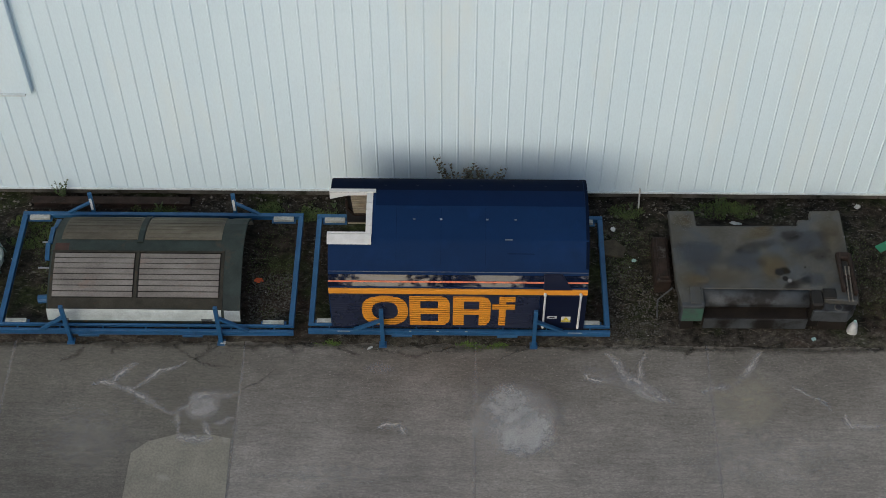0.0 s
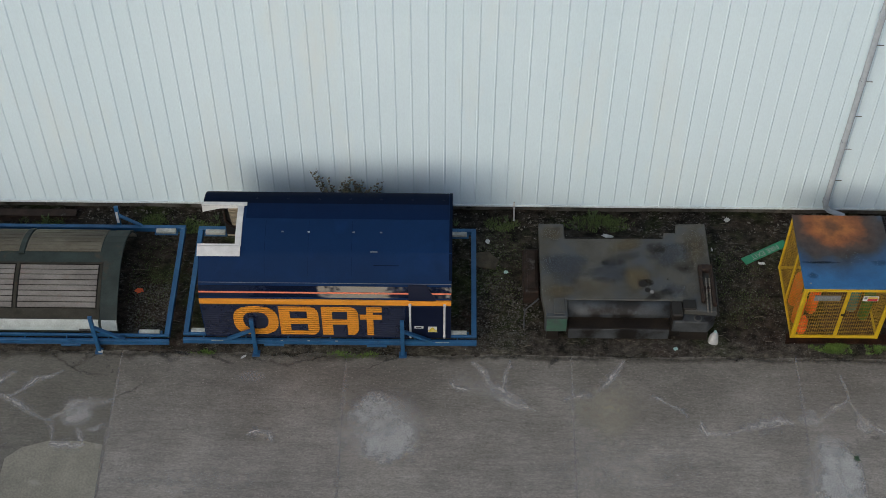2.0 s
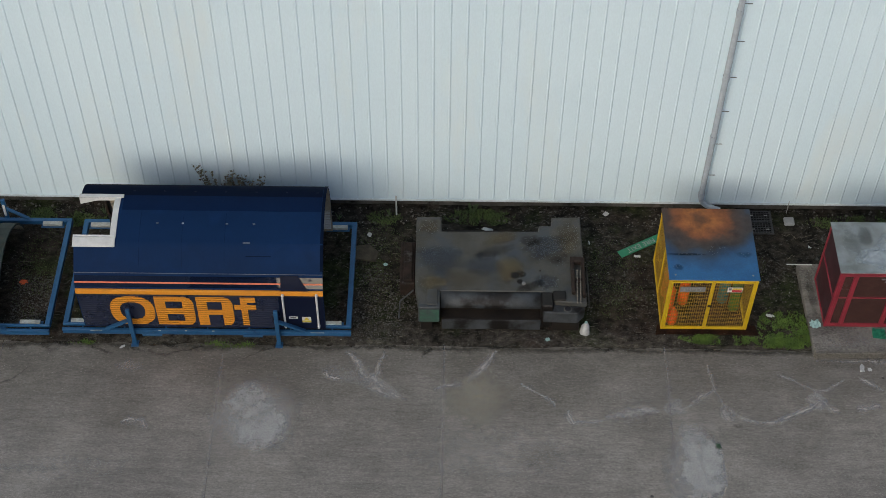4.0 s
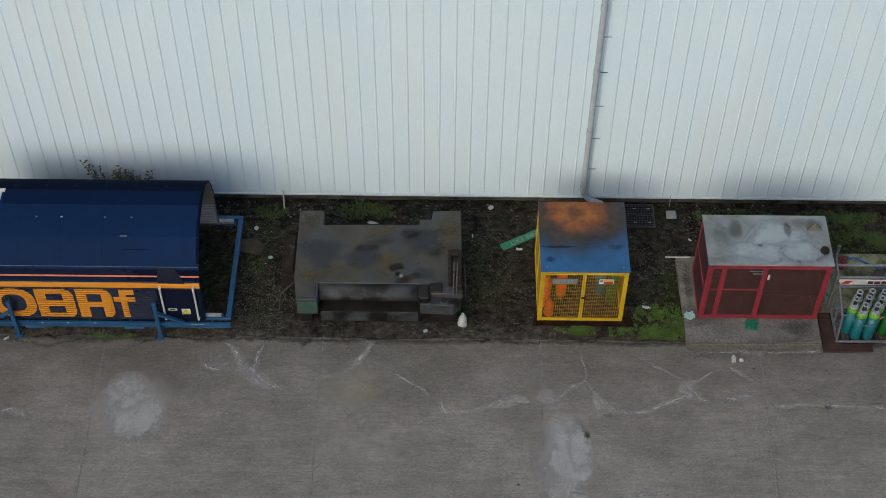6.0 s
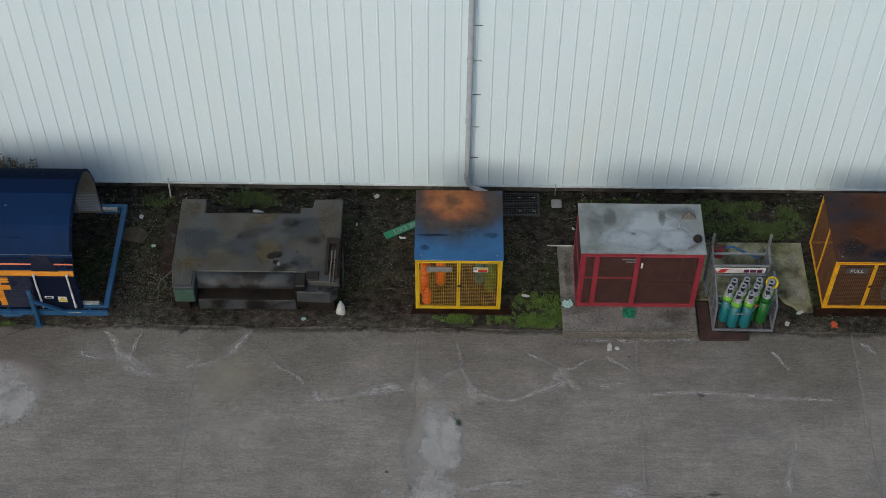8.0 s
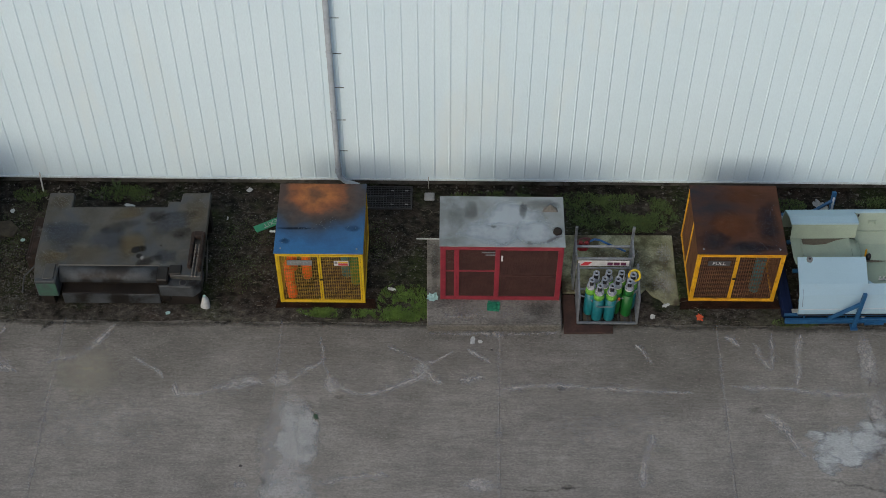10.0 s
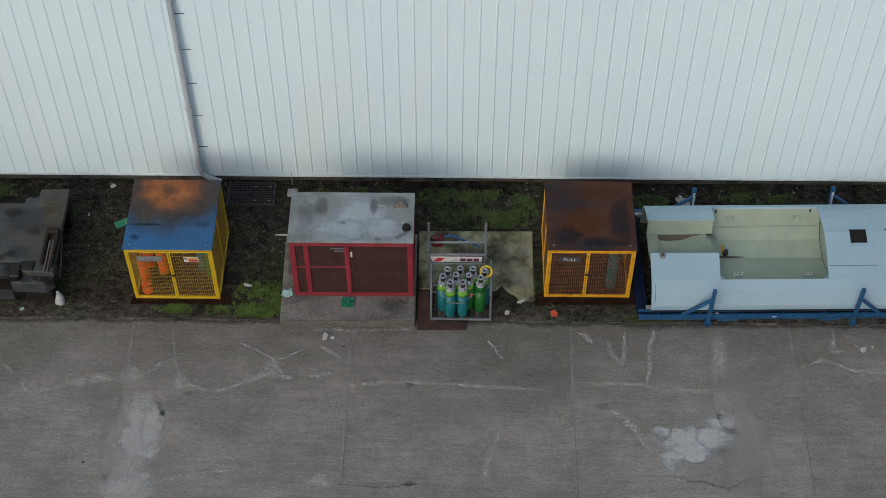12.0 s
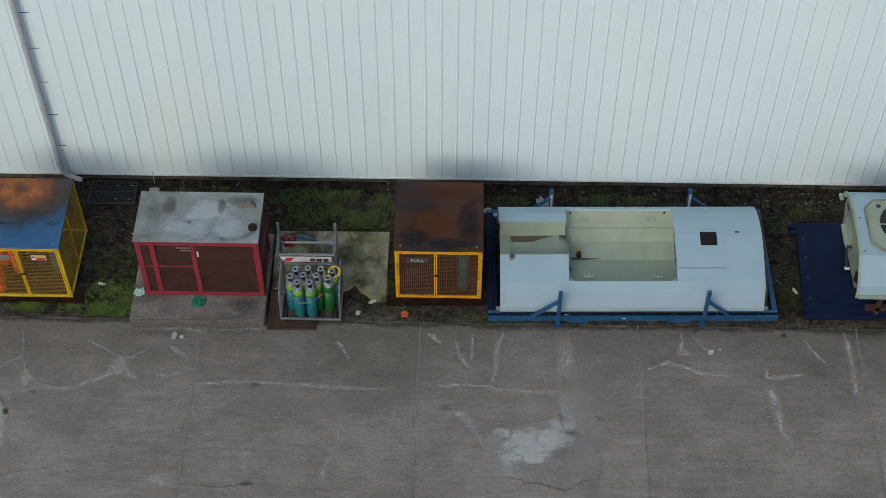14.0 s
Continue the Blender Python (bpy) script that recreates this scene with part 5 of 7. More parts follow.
for x in (RX0, RX1 - 0.06):
    for y in (RY0, RY1 - 0.06):
        part("corner_post", one(x, x + 0.06, y, y + 0.06, RB, RT - 0.03, 0.005), "red", store)
for y in (RY0, RY1 - 0.06):
    for z in (RB + 0.0, RT - 0.10):
        part("rail", one(RX0 + 0.06, RX1 - 0.06, y + 0.003, y + 0.057, z, z + 0.065, 0.005), "red", store)
for x in (RX0, RX1 - 0.06):
    for z in (RB, RT - 0.10, 1.05):
        part("side_rail", one(x + 0.004, x + 0.055, RY0 + 0.06, RY1 - 0.06, z, z + 0.06, 0.005), "red", store)
part("roof_sheet", one(RX0 - 0.02, RX1 + 0.02, RY0 - 0.025, RY1 + 0.03, RT - 0.028, RT, 0.006), "grey_roof", store, "grey sheet roof with worn paint")
# rear sheet added dark so the store's inside reads as shaded
part("rear_sheet", one(RX0 + 0.06, RX1 - 0.48, RY1 - 0.035, RY1 - 0.02, RB + 0.066, RT - 0.101, 0), "dark_in", store, "rear sheet, the interior's shade put into its brown")
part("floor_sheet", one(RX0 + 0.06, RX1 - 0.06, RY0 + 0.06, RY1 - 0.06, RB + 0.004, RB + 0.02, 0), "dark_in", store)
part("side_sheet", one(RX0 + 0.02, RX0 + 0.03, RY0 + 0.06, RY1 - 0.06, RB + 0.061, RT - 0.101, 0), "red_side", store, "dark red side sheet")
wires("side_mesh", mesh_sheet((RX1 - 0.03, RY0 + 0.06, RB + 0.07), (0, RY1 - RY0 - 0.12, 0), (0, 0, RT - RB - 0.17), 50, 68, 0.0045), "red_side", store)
DOORS = ((2.301, 2.575), (2.577, 3.409), (3.411, 4.689))
for k, (a, b) in enumerate(DOORS):
    d = part("door", ring_frame(a, b, RB + 0.068, RT - 0.103, RY0 - 0.006, RY0 + 0.044, 0.05), "red", store, "red door leaf frame filled with dark mesh")
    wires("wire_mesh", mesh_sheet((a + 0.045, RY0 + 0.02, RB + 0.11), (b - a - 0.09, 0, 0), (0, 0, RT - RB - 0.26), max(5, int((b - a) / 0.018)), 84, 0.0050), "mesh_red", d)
    z = 1.13 if k < 2 else 0.98
    part("mid_rail", one(a + 0.05, b - 0.05, RY0 + 0.0, RY0 + 0.04, z, z + 0.035, 0.004), "red" if k < 2 else "mesh_red", d)
part("inner_board", one(2.33, 2.55, RY0 + 0.07, RY0 + 0.08, 1.32, 1.80, 0.003), "sign_grey", store, "blue-grey board behind the narrow door")
part("centre_post", one(3.375, 3.445, RY0 - 0.014, RY0 + 0.03, RB + 0.066, RT - 0.101, 0.006), "red", store)
part("shelf", one(RX0 + 0.08, RX1 - 0.08, RY0 + 0.3, RY1 - 0.06, 1.0, 1.03, 0.003), "dark_in", store, "dark inner shelf")
part("door_plate", one(3.08, 3.36, RY0 - 0.03, RY0 - 0.01, 1.78, 1.81, 0.004), "galv", store, "bare metal latch bar")
part("door_plate", one(3.16, 3.36, RY0 - 0.03, RY0 - 0.01, 1.70, 1.725, 0.004), "galv", store, "bare metal latch bar")
part("latch_tab", one(3.48, 3.52, RY0 - 0.03, RY0 - 0.008, 1.52, 1.68, 0.004), "sign_white", store, "white latch tab")
part("leaning_board", one(4.40, 4.46, RY0 + 0.4, RY0 + 0.44, RB + 0.02, 1.8, 0.004), "wood", store)
bm = bmesh.new()
k = [bm.verts.new(c) for c in ((4.32, -2.02, RT + 0.001), (4.65, -2.02, RT + 0.001), (4.63, -1.90, RT + 0.001), (4.36, -1.90, RT + 0.001), (4.49, -1.93, RT + 0.14))]
for q in ((0, 1, 4), (1, 2, 4), (2, 3, 4), (3, 0, 4), (3, 2, 1, 0)):
    bm.faces.new([k[i] for i in q])
part("roof_cowl", bm, "rubble", store, "small grey cowl on the roof")
bm = lathe([(0.07, RT + 0.001), (0.095, RT + 0.001), (0.085, RT + 0.06), (0.07, RT + 0.06)], 4.62, -2.55, 12)
part("roof_ring", bm, "steel_black", store, "dark vent ring on the roof")
bm = bmesh.new()
bar(bm, (4.40, -2.80, RT + 0.012), (4.66, -2.66, RT + 0.03), 0.035, 0.02)
part("roof_strap", bm, "grime_metal", store, "dull grey strap")
rodt = thing("white_rod", (1.97, -1.12, 0.05), "thin white rod lying out over the soil", "rod")
bm = bmesh.new()
rod(bm, (1.70, -1.27, 0.185), (2.24, -1.27, 0.185), 0.014, 8)
part("shaft", bm, "paper", rodt)

# ---- mossy pad and rusty plates ----
padt = thing("mossy_concrete_pad", (6.05, -1.9, 0), "pale concrete pad patched with moss, one edge broken", "concrete pad")
part("slab", prism([(4.82, -1.02), (7.31, -1.0), (7.30, -1.9), (7.31, -2.89), (6.99, -2.875), (6.90, -2.76), (6.74, -2.66), (6.62, -2.48), (6.5, -2.62), (6.3, -2.68), (5.6, -2.6), (4.84, -2.62)], -0.04, 0.06, 0.012), "pad", padt)
PAD_PATCHES = ((6.50, -1.75, 0.40, 0.36, "dirt", 0.6), (6.0, -1.6, 0.6, 0.35, "dirt", 0.6), (6.75, -2.35, 0.35, 0.22, "dirt", 0.6), (7.05, -2.3, 0.3, 0.4, "chalk", 0.9), (7.1, -1.5, 0.2, 0.3, "chalk", 0.9))
rust = thing("rusty_ground_plate", (5.3, -3.4, 0), "red-brown rusty steel plate lying on the ground", "steel plate")
part("plate", prism([(4.83, -3.66), (5.86, -3.64), (5.86, -3.46), (5.12, -3.44), (5.08, -2.66), (4.83, -2.66)], 0.0, 0.05, 0.006), "rust_plate", rust)

# ---- cylinder stillage ----
rack = thing("cylinder_stillage", (5.72, -2.8, 0.05), "galvanised steel stillage with a back frame, holding gas cylinders", "stillage")
KX0, KX1, KF, KM, KB = 5.12, 6.36, -3.40, -2.52, -2.12
KR0, KR1 = 5.06, 6.245  # the back frame is set off to one side
def tube(name, p, q, w=0.042, m="galv", parent=rack, label=""):
    bm = bmesh.new()
    bar(bm, p, q, w, w, 0.006)
    return part(name, bm, m, parent, label)
for x, r in ((KX0, KR0), (KX1, KR1)):
    tube("rear_post", (r, KB, 0.0), (r, KB, 1.66), 0.055)
    tube("rear_upright", (r, KM, 0.0), (r, KM, 1.25))
    tube("front_post", (x, KF, 0.03), (x, KF + 0.10, 0.78))
    tube("side_rail", (x, KF + 0.10, 0.78), (x, KM - 0.05, 0.98))
    tube("inner_post", (x, KM - 0.05, 0.03), (x, KM - 0.05, 1.0))
    tube("side_rail", (x, KF, 0.10), (x, KM - 0.05, 0.10))
    tube("side_rail", (r, KM, 1.22), (r, KB, 1.30))
    tube("side_rail", (r, KM, 0.72), (r, KB, 0.72))
    tube("side_rail", (r, KM, 0.10), (r, KB, 0.10))
    tube("side_brace", (r, KM, 0.14), (r, KB, 0.70), 0.026)
    tube("side_upright", (x, (KF + KM) / 2, 0.12), (x, (KF + KM) / 2 + 0.03, 0.9), 0.026)
tube("rear_rail", (KR0, KB, 1.02), (KR1, KB, 1.02), 0.05)
tube("rear_rail", (KR0, KB, 0.62), (KR1, KB, 0.62))
tube("middle_rail", (KR0, KM, 1.11), (KR1, KM, 1.11), 0.04)
tube("middle_rail", (KR0, KM, 0.80), (KR1, KM, 0.80), 0.04)
tube("base_rail", (KX0, KF, 0.06), (KX1, KF, 0.06), 0.05)
tube("base_rail", (KX0, KM, 0.06), (KX1, KM, 0.06), 0.05)
for x in (KX0, KX1):
    wires("side_mesh", mesh_sheet((x, KF + 0.06, 0.12), (0, KM - KF - 0.08, 0), (0, 0, 0.66), 14, 11, 0.0035), "galv", rack)
for x in (KR0, KR1):
    wires("lattice", mesh_sheet((x, KM + 0.02, 0.74), (0, KB - KM - 0.04, 0), (0, 0.02, 0.50), 6, 8, 0.0040), "galv", rack)
for i in range(9):
    x = KX0 + 0.07 + i * 0.13
    part("floor_bar", one(x, x + 0.035, KF + 0.03, KM - 0.03, 0.055, 0.075, 0.002), "grate", rack, "dark floor bar")
for x in (5.32, 6.1):
    part("timber_bearer", one(x - 0.07, x + 0.09, KF - 0.0, KF + 0.3, 0.002, 0.05, 0.008), "wood", rack, "old timber bearer")
sb = part("sign_board", one(KR0 + 0.05, KR1 - 0.07, KM - 0.035, KM - 0.022, 0.91, 1.08, 0.004), "sign_white", rack, "white sign board with red flash and plum blocks")
bm = bmesh.new()
bm.faces.new([bm.verts.new(c) for c in ((5.15, KM - 0.038, 0.93), (5.31, KM - 0.038, 0.93), (5.41, KM - 0.038, 1.05), (5.25, KM - 0.038, 1.05))])
part("red_flash", bm, "sign_red", sb)
for a, b in ((5.72, 5.83), (5.855, 5.975), (6.00, 6.11)):
    part("plum_block", one(a, b, KM - 0.041, KM - 0.036, 0.94, 1.035, 0.002), "purple", sb)
LAB = {"teal": "teal gas cylinder with lime shoulder strapped in a stillage", "green_cyl": "green gas cylinder strapped in a steel stillage"}
for x, y, b, s in ((5.52, -3.24, "teal", "lime"), (5.775, -3.24, "teal", "lime"), (5.36, -3.03, "teal", "lime"), (5.63, -2.99, "teal", "lime"), (5.90, -3.0, "green_cyl", "lime"),
                   (6.14, -3.06, "green_cyl", "green_cyl"), (5.46, -2.76, "teal", "lime"), (5.72, -2.73, "teal", "lime"), (5.98, -2.74, "green_cyl", "lime"), (6.22, -2.79, "teal", "lime")):
    gas_cylinder(x, y - 0.03 - (0.15 if y > -2.9 else 0.06 if y > -3.1 else 0.0), 0.077, b, s, 0.70, 0.113, LAB[b])
bm = bmesh.new()
S = [(KX0 + 0.03, -3.14, 0.66), (5.33, -3.18, 0.64), (5.50, -3.385, 0.60), (5.80, -3.385, 0.60), (5.98, -3.19, 0.64), (6.16, -3.205, 0.68), (KX1 - 0.02, -3.07, 0.80)]
for p, q in zip(S, S[1:]):
    bar(bm, p, q, 0.03, 0.012, 0.002)
part("strap", bm, "galv", rack, "pale webbing strap round the cylinders")
bm = lathe([(0.025, 0.61), (0.03, 0.62), (0.025, 0.67)], 5.95, -3.21, 8)
part("strap_buckle", bm, "orange_rag", rack)
regs = thing("gas_regulator", (5.32, -2.3, 0.75), "red gas regulator and hoses hung on the stillage", "regulator")
bm = box(bmesh.new(), 5.12, 5.36, -2.094, -1.95, 0.78, 0.98, 0.05)
part("case", bm, "red_thing", regs)
for x in (5.19, 5.31):
    bm = lathe([(0.048, 0.97), (0.052, 1.0), (0.035, 1.05)], x, -2.02, 10)
    part("dial", bm, "red_thing", regs)
for k in range(3):
    bm = bmesh.new()
    loop = [Vector((5.24 + (0.13 + 0.012 * k) * math.cos(a), -2.00 + 0.05 * math.sin(a + k), 0.98 + 0.04 * k + 0.10 * math.sin(a))) for a in [2 * math.pi * i / 14 for i in range(14)]]
    for p, q in zip(loop, loop[1:] + loop[:1]):
        rod(bm, p, q, 0.012, 6)
    part("coiled_hose", bm, "hose_red", regs, "dark red coiled hose")
bm = bmesh.new()
H = [(5.34, -1.95, 0.95), (5.48, -1.95, 1.05), (5.60, -1.95, 1.02), (5.80, -1.98, 0.92), (6.0, -2.02, 0.84), (6.15, -2.05, 0.78)]
for p, q in zip(H, H[1:]):
    rod(bm, p, q, 0.022, 8)
part("hose", bm, "blue_hose", regs, "blue rubber hose")
bm = bmesh.new()
ring = [Vector((6.255 + 0.115 * math.cos(a), -2.915 + 0.092 * math.sin(a), 1.06 + 0.060 * math.sin(a))) for a in [2 * math.pi * i / 16 for i in range(16)]]
for p, q in zip(ring, ring[1:] + ring[:1]):
    rod(bm, p, q, 0.025, 8)
coil = thing("yellow_hose_ring", (6.30, -2.9, 1.15), "yellow ring hung on the end cylinder", "hose")
part("ring", bm, "yellow_hose", coil)

# ---- white cab roof with openings ----
pod = thing("white_cab_roof", (12.45, -2.1, 0.2), "white locomotive cab roof with large openings showing cream lining", "cab roof")
PX0, PX1 = 9.70, 15.20
SP = [(-3.315, 0.305), (-3.31, 0.40), (-3.285, 0.455), (-3.12, 0.70), (-2.93, 0.84), (-2.40, 1.07), (-1.95, 1.18), (-1.56, 1.155), (-1.30, 1.10), (-1.10, 0.99), (-0.97, 0.91), (-0.90, 0.72), (-0.86, 0.25)]
OX0, OX1, NX = 11.13, 13.38, 11.11
def pod_hole(x, y):
    return (OX0 < x < OX1 and -2.93 < y < -1.10) or (x < OX0 and -2.40 < y < -1.56)
PXS = [PX0, 10.2, 10.65, NX, OX0, 11.6, 12.3, 12.9, OX1, 13.8, 14.4, 14.9, PX1]
part("casing", shell(SP, PXS, 0.04, pod_hole, smooth=False), ["white_roof", "cream_in"], pod)
# inner lining of the bay seen through the opening
bm = bmesh.new()
LIN = [(-2.93, 0.79), (-2.90, 0.66), (-2.00, 0.36), (-1.56, 0.45), (-1.34, 0.62), (-1.26, 0.75), (-1.10, 0.95)]
rows = [[bm.verts.new((x, y, z)) for y, z in LIN] for x in (OX0 - 0.02, OX1 + 0.10)]
for i in range(len(LIN) - 1):
    bm.faces.new((rows[0][i], rows[1][i], rows[1][i + 1], rows[0][i + 1]))
part("bay_lining", bm, "cream_in", pod, "pale cream lining of the bay")
L2 = [(-2.40, 1.03), (-2.38, 0.80), (-2.15, 0.74), (-1.64, 0.76), (-1.56, 1.11)]
bm = bmesh.new()
bm.faces.new([bm.verts.new((OX0 - 0.02, y, z)) for y, z in LIN + [(-1.30, 1.05)] + [(y, z - 0.03) for y, z in L2[::-1]]])
part("bay_end", bm, "cream_in", pod)
bm = bmesh.new()
rim = [(y, height_at(SP, y) - 0.042) for y, _ in LIN]
steps = [[bm.verts.new((OX1 + 0.02 + 0.09 * math.cos(math.pi / 2 * k / 5), y, lo + (hi - lo) * math.sin(math.pi / 2 * k / 5))) for (y, lo), (_, hi) in zip(LIN, rim)] for k in range(6)]
for a, b in zip(steps, steps[1:]):
    for i in range(len(LIN) - 1):
        bm.faces.new((a[i], a[i + 1], b[i + 1], b[i])).smooth = True
part("bay_end", bm, "cream_in", pod, "rounded cream end of the bay")
# rounded drop from the small bay into the large one
bm = bmesh.new()
drop = []
for k in range(9):
    a = math.pi / 2 * k / 8
    drop.append([bm.verts.new((10.98 + 0.26 * math.sin(a), y, 0.755 - 0.30 * (1 - math.cos(a)))) for y in (-2.37, -2.1, -1.86, -1.65)])
for a, b in zip(drop, drop[1:]):
    for i in range(3):
        bm.faces.new((a[i], b[i], b[i + 1], a[i + 1])).smooth = True
for i, y in ((0, -2.37), (3, -1.65)):
    bm.faces.new([row[i] for row in drop] + [bm.verts.new((10.98, y, 0.40)), bm.verts.new((10.98, y, 0.75))])
part("bay_drop", bm, "cream_in", pod, "rounded cream drop between the bays")
bm = bmesh.new()
bar(bm, (OX0, -1.335, 0.63), (OX1 + 0.04, -1.335, 0.63), 0.03, 0.03)
part("bay_rail", bm, "cream_in", pod)
for x in (11.54, 12.99):
    part("bay_clip", ring_frame(x - 0.08, x + 0.08, 0.735, 0.86, -1.26, -1.235, 0.02), "cream_in", pod, "cream pressed clip")
for x in (11.24, 13.26):
    part("bay_bolt", lathe([(0.02, 0.90), (0.02, 0.945), (0.01, 0.95)], x, -1.15, 8), "black", pod)
for x in (11.57, 13.03):
    bm = box(bmesh.new(), x - 0.10, x + 0.10, -2.63, -2.615, 0.555, 0.60, 0.003)
    for k in (-0.085, 0.0, 0.085):
        box(bm, x + k - 0.016, x + k + 0.016, -2.612, -2.60, 0.56, 0.66, 0.003)
    part("bay_bracket", bm, "white_edge", pod, "white toothed bracket")
bm = lathe([(0.055, 0.36), (0.055, 0.47), (0.04, 0.51), (0.015, 0.52)], 11.42, -1.90, 12)
part("bay_fitting", bm, "black", pod, "black fitting in the bay")
bm = bmesh.new()
bar(bm, (11.37, -1.85, 0.37), (11.355, -1.83, 0.60), 0.035, 0.03)
part("bay_cable", bm, "yellow_rusty", pod, "amber plastic rod")
part("bay_debris", prism([(11.19, -1.985), (11.5, -2.0), (11.86, -1.968), (11.5, -1.945), (11.19, -1.93)], 0.368, 0.382, 0.003), "brown_top", pod, "brown tapered smear in the bay")
# smaller open bay at the end
bm = bmesh.new()
rows = [[bm.verts.new((x, y, z)) for y, z in L2] for x in (PX0 + 0.02, 10.98)]
for i in range(len(L2) - 1):
    bm.faces.new((rows[0][i], rows[1][i], rows[1][i + 1], rows[0][i + 1]))
for i in (0, 3):
    bm.faces.new([bm.verts.new((x, *L2[j])) for x, j in ((10.98, i), (OX0 - 0.02, i), (OX0 - 0.02, i + 1), (10.98, i + 1))])
part("end_bay_lining", bm, "cream_in", pod, "cream lining of the small bay")
part("end_bay_ledge", prism([(9.95, -1.66), (9.97, -1.80), (10.20, -1.82), (10.45, -1.80), (10.69, -1.70), (10.91, -1.655)], 0.752, 0.768, 0.004), "brown_top", pod, "brown wedge-shaped patch in the small bay")
bm = box(bmesh.new(), 9.93, 9.955, -2.36, -1.66, 0.735, 0.775, 0.004)
part("end_bay_lip", bm, "cream_in", pod)
z = height_at(SP, -2.45)
bm = lathe([(0.03, z - 0.02), (0.065, z - 0.02), (0.065, z + 0.03), (0.03, z + 0.03)], 9.95, -2.45, 12)
part("roof_fitting", bm, "sign_grey", pod, "round bare metal fitting")
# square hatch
# no opening here: a flat plate painted as black as shade
part("hatch", slope_strip(SP, 13.90, 14.25, -2.21, -1.90, 0.012, 0.004, 3), "void", pod, "square hatch, black plate painted for its dark inside")
for a, b, c, d in ((13.87, 14.28, -2.24, -2.21), (13.87, 14.28, -1.90, -1.87), (13.87, 13.90, -2.21, -1.90), (14.25, 14.28, -2.21, -1.90)):
    part("hatch_frame", slope_strip(SP, a, b, c, d, 0.006, 0.014, 2), "white_roof", pod)
part("seam_line", slope_strip(SP, 13.40, 14.40, -2.678, -2.668, 0.004, 0.004, 1), "pipe_dark", pod, "thin panel joint")
part("small_slot", slope_strip(SP, 14.645, 14.725, -1.92, -1.885, 0.012, 0.005, 1), "black", pod)
part("end_panel", slope_strip(SP, 14.42, PX1 + 0.004, -3.20, -1.1, 0.001, 0.006, 14), "white_roof", pod)
part("roof_panel", slope_strip(SP, 13.40, 14.39, -2.66, -2.26, 0.001, 0.005, 6), "white_roof", pod)
part("front_sill_line", slope_strip(SP, PX0, PX1, -3.292, -3.286, 0.001, 0.005, 1), "pipe", pod)
bm = bmesh.new()
for (a, b), (c, d) in zip(SP[2:], SP[3:]):
    if d > 0.3:
        bar(bm, (PX1 + 0.02, a, b - 0.02), (PX1 + 0.02, c, d - 0.02), 0.05, 0.03, 0)
part("end_edge", bm, "rust_plate", pod, "rusty bare end edge")
bm = bmesh.new()
for y in (-2.9, -2.1, -1.3):
    bar(bm, (PX0 + 0.1, y, 0.22), (PX1 - 0.1, y, 0.22), 0.08, 0.06)
part("under_rail", bm, "blue", pod)
# added board; its dark blue paints the shaded end by the cage
part("frame_end_board", one(9.44, 9.66, -3.2, -0.6, 0.02, 0.20, 0.01), "navy_plate", pod, "added end board, shade put into its dark blue")

# black strip stands in for shade between the roof and its frame
part("lower_sill", one(PX0 + 0.02, PX1 - 0.02, -3.305, -3.285, 0.24, 0.304, 0.003), "steel_black", pod, "dark strip painted for the shaded gap below the roof")
for x in (OX0 + 0.02, OX1 - 0.02):
    d = 0.10 if x < 12 else -0.10
    part("corner_fillet", prism([(x, -2.925), (x + d, -2.925), (x, -2.82)][::1 if d > 0 else -1], 0.80, 0.83, 0.002), "white_roof", pod)
part("fitting_cap", lathe([(0.028, height_at(SP, -2.45) + 0.028), (0.028, height_at(SP, -2.45) + 0.034)], 9.95, -2.45, 10), "black", pod)
part("panel_joint", slope_strip(SP, 14.40, 14.412, -2.66, -1.1, 0.002, 0.003, 10), "pipe", pod)
part("panel_joint", slope_strip(SP, PX0 + 0.07, PX0 + 0.08, -3.26, -3.02, 0.002, 0.003, 4), "pipe_dark", pod)
# roof and frame stand a little askew to the wall
skew = Matrix.Translation((9.72, -3.27, 0)) @ Matrix.Rotation(0.0205, 4, "Z") @ Matrix.Translation((-9.72, 3.27, 0))
for ob in (pod, cab_frame):
    ob.matrix_world = skew @ Matrix.Translation(ORIGIN[ob.name])

# ---- navy deck plate ----
deck = thing("navy_deck_plate", (16.9, -2.0, 0), "dark navy steel deck plate lying on bearers", "steel plate")
part("plate", prism([(16.20, -0.74), (18.2, -0.70), (18.2, -3.28), (16.06, -3.30)], 0.14, 0.25, 0.012), "navy_plate", deck)
for y in (-1.1, -2.8):
    part("bearer", one(16.2, 17.8, y, y + 0.15, 0.0, 0.139, 0.01), "wood", deck)
for y in (-1.2, -1.72, -2.25, -2.8):
    bm = lathe([(0.04, 0.249), (0.04, 0.254)], 16.31 + (y + 1.2) * 0.045, y, 10)
    part("bolt_hole", bm, "black", deck)
for y in (-0.86, -1.02, -3.12):
    part("corner_lug", one(16.02, 16.18, y - 0.05, y + 0.05, 0.18, 0.29, 0.008), "navy_plate", deck)
part("deck_rib", one(16.4, 17.8, -2.92, -2.88, 0.249, 0.275, 0.004), "navy_plate", deck)

# ---- second white roof on a rusty trestle ----
far = thing("white_roof_section", (19.3, -2.1, 0), "white locomotive roof section with round fan opening on a rusty trestle", "cab roof")
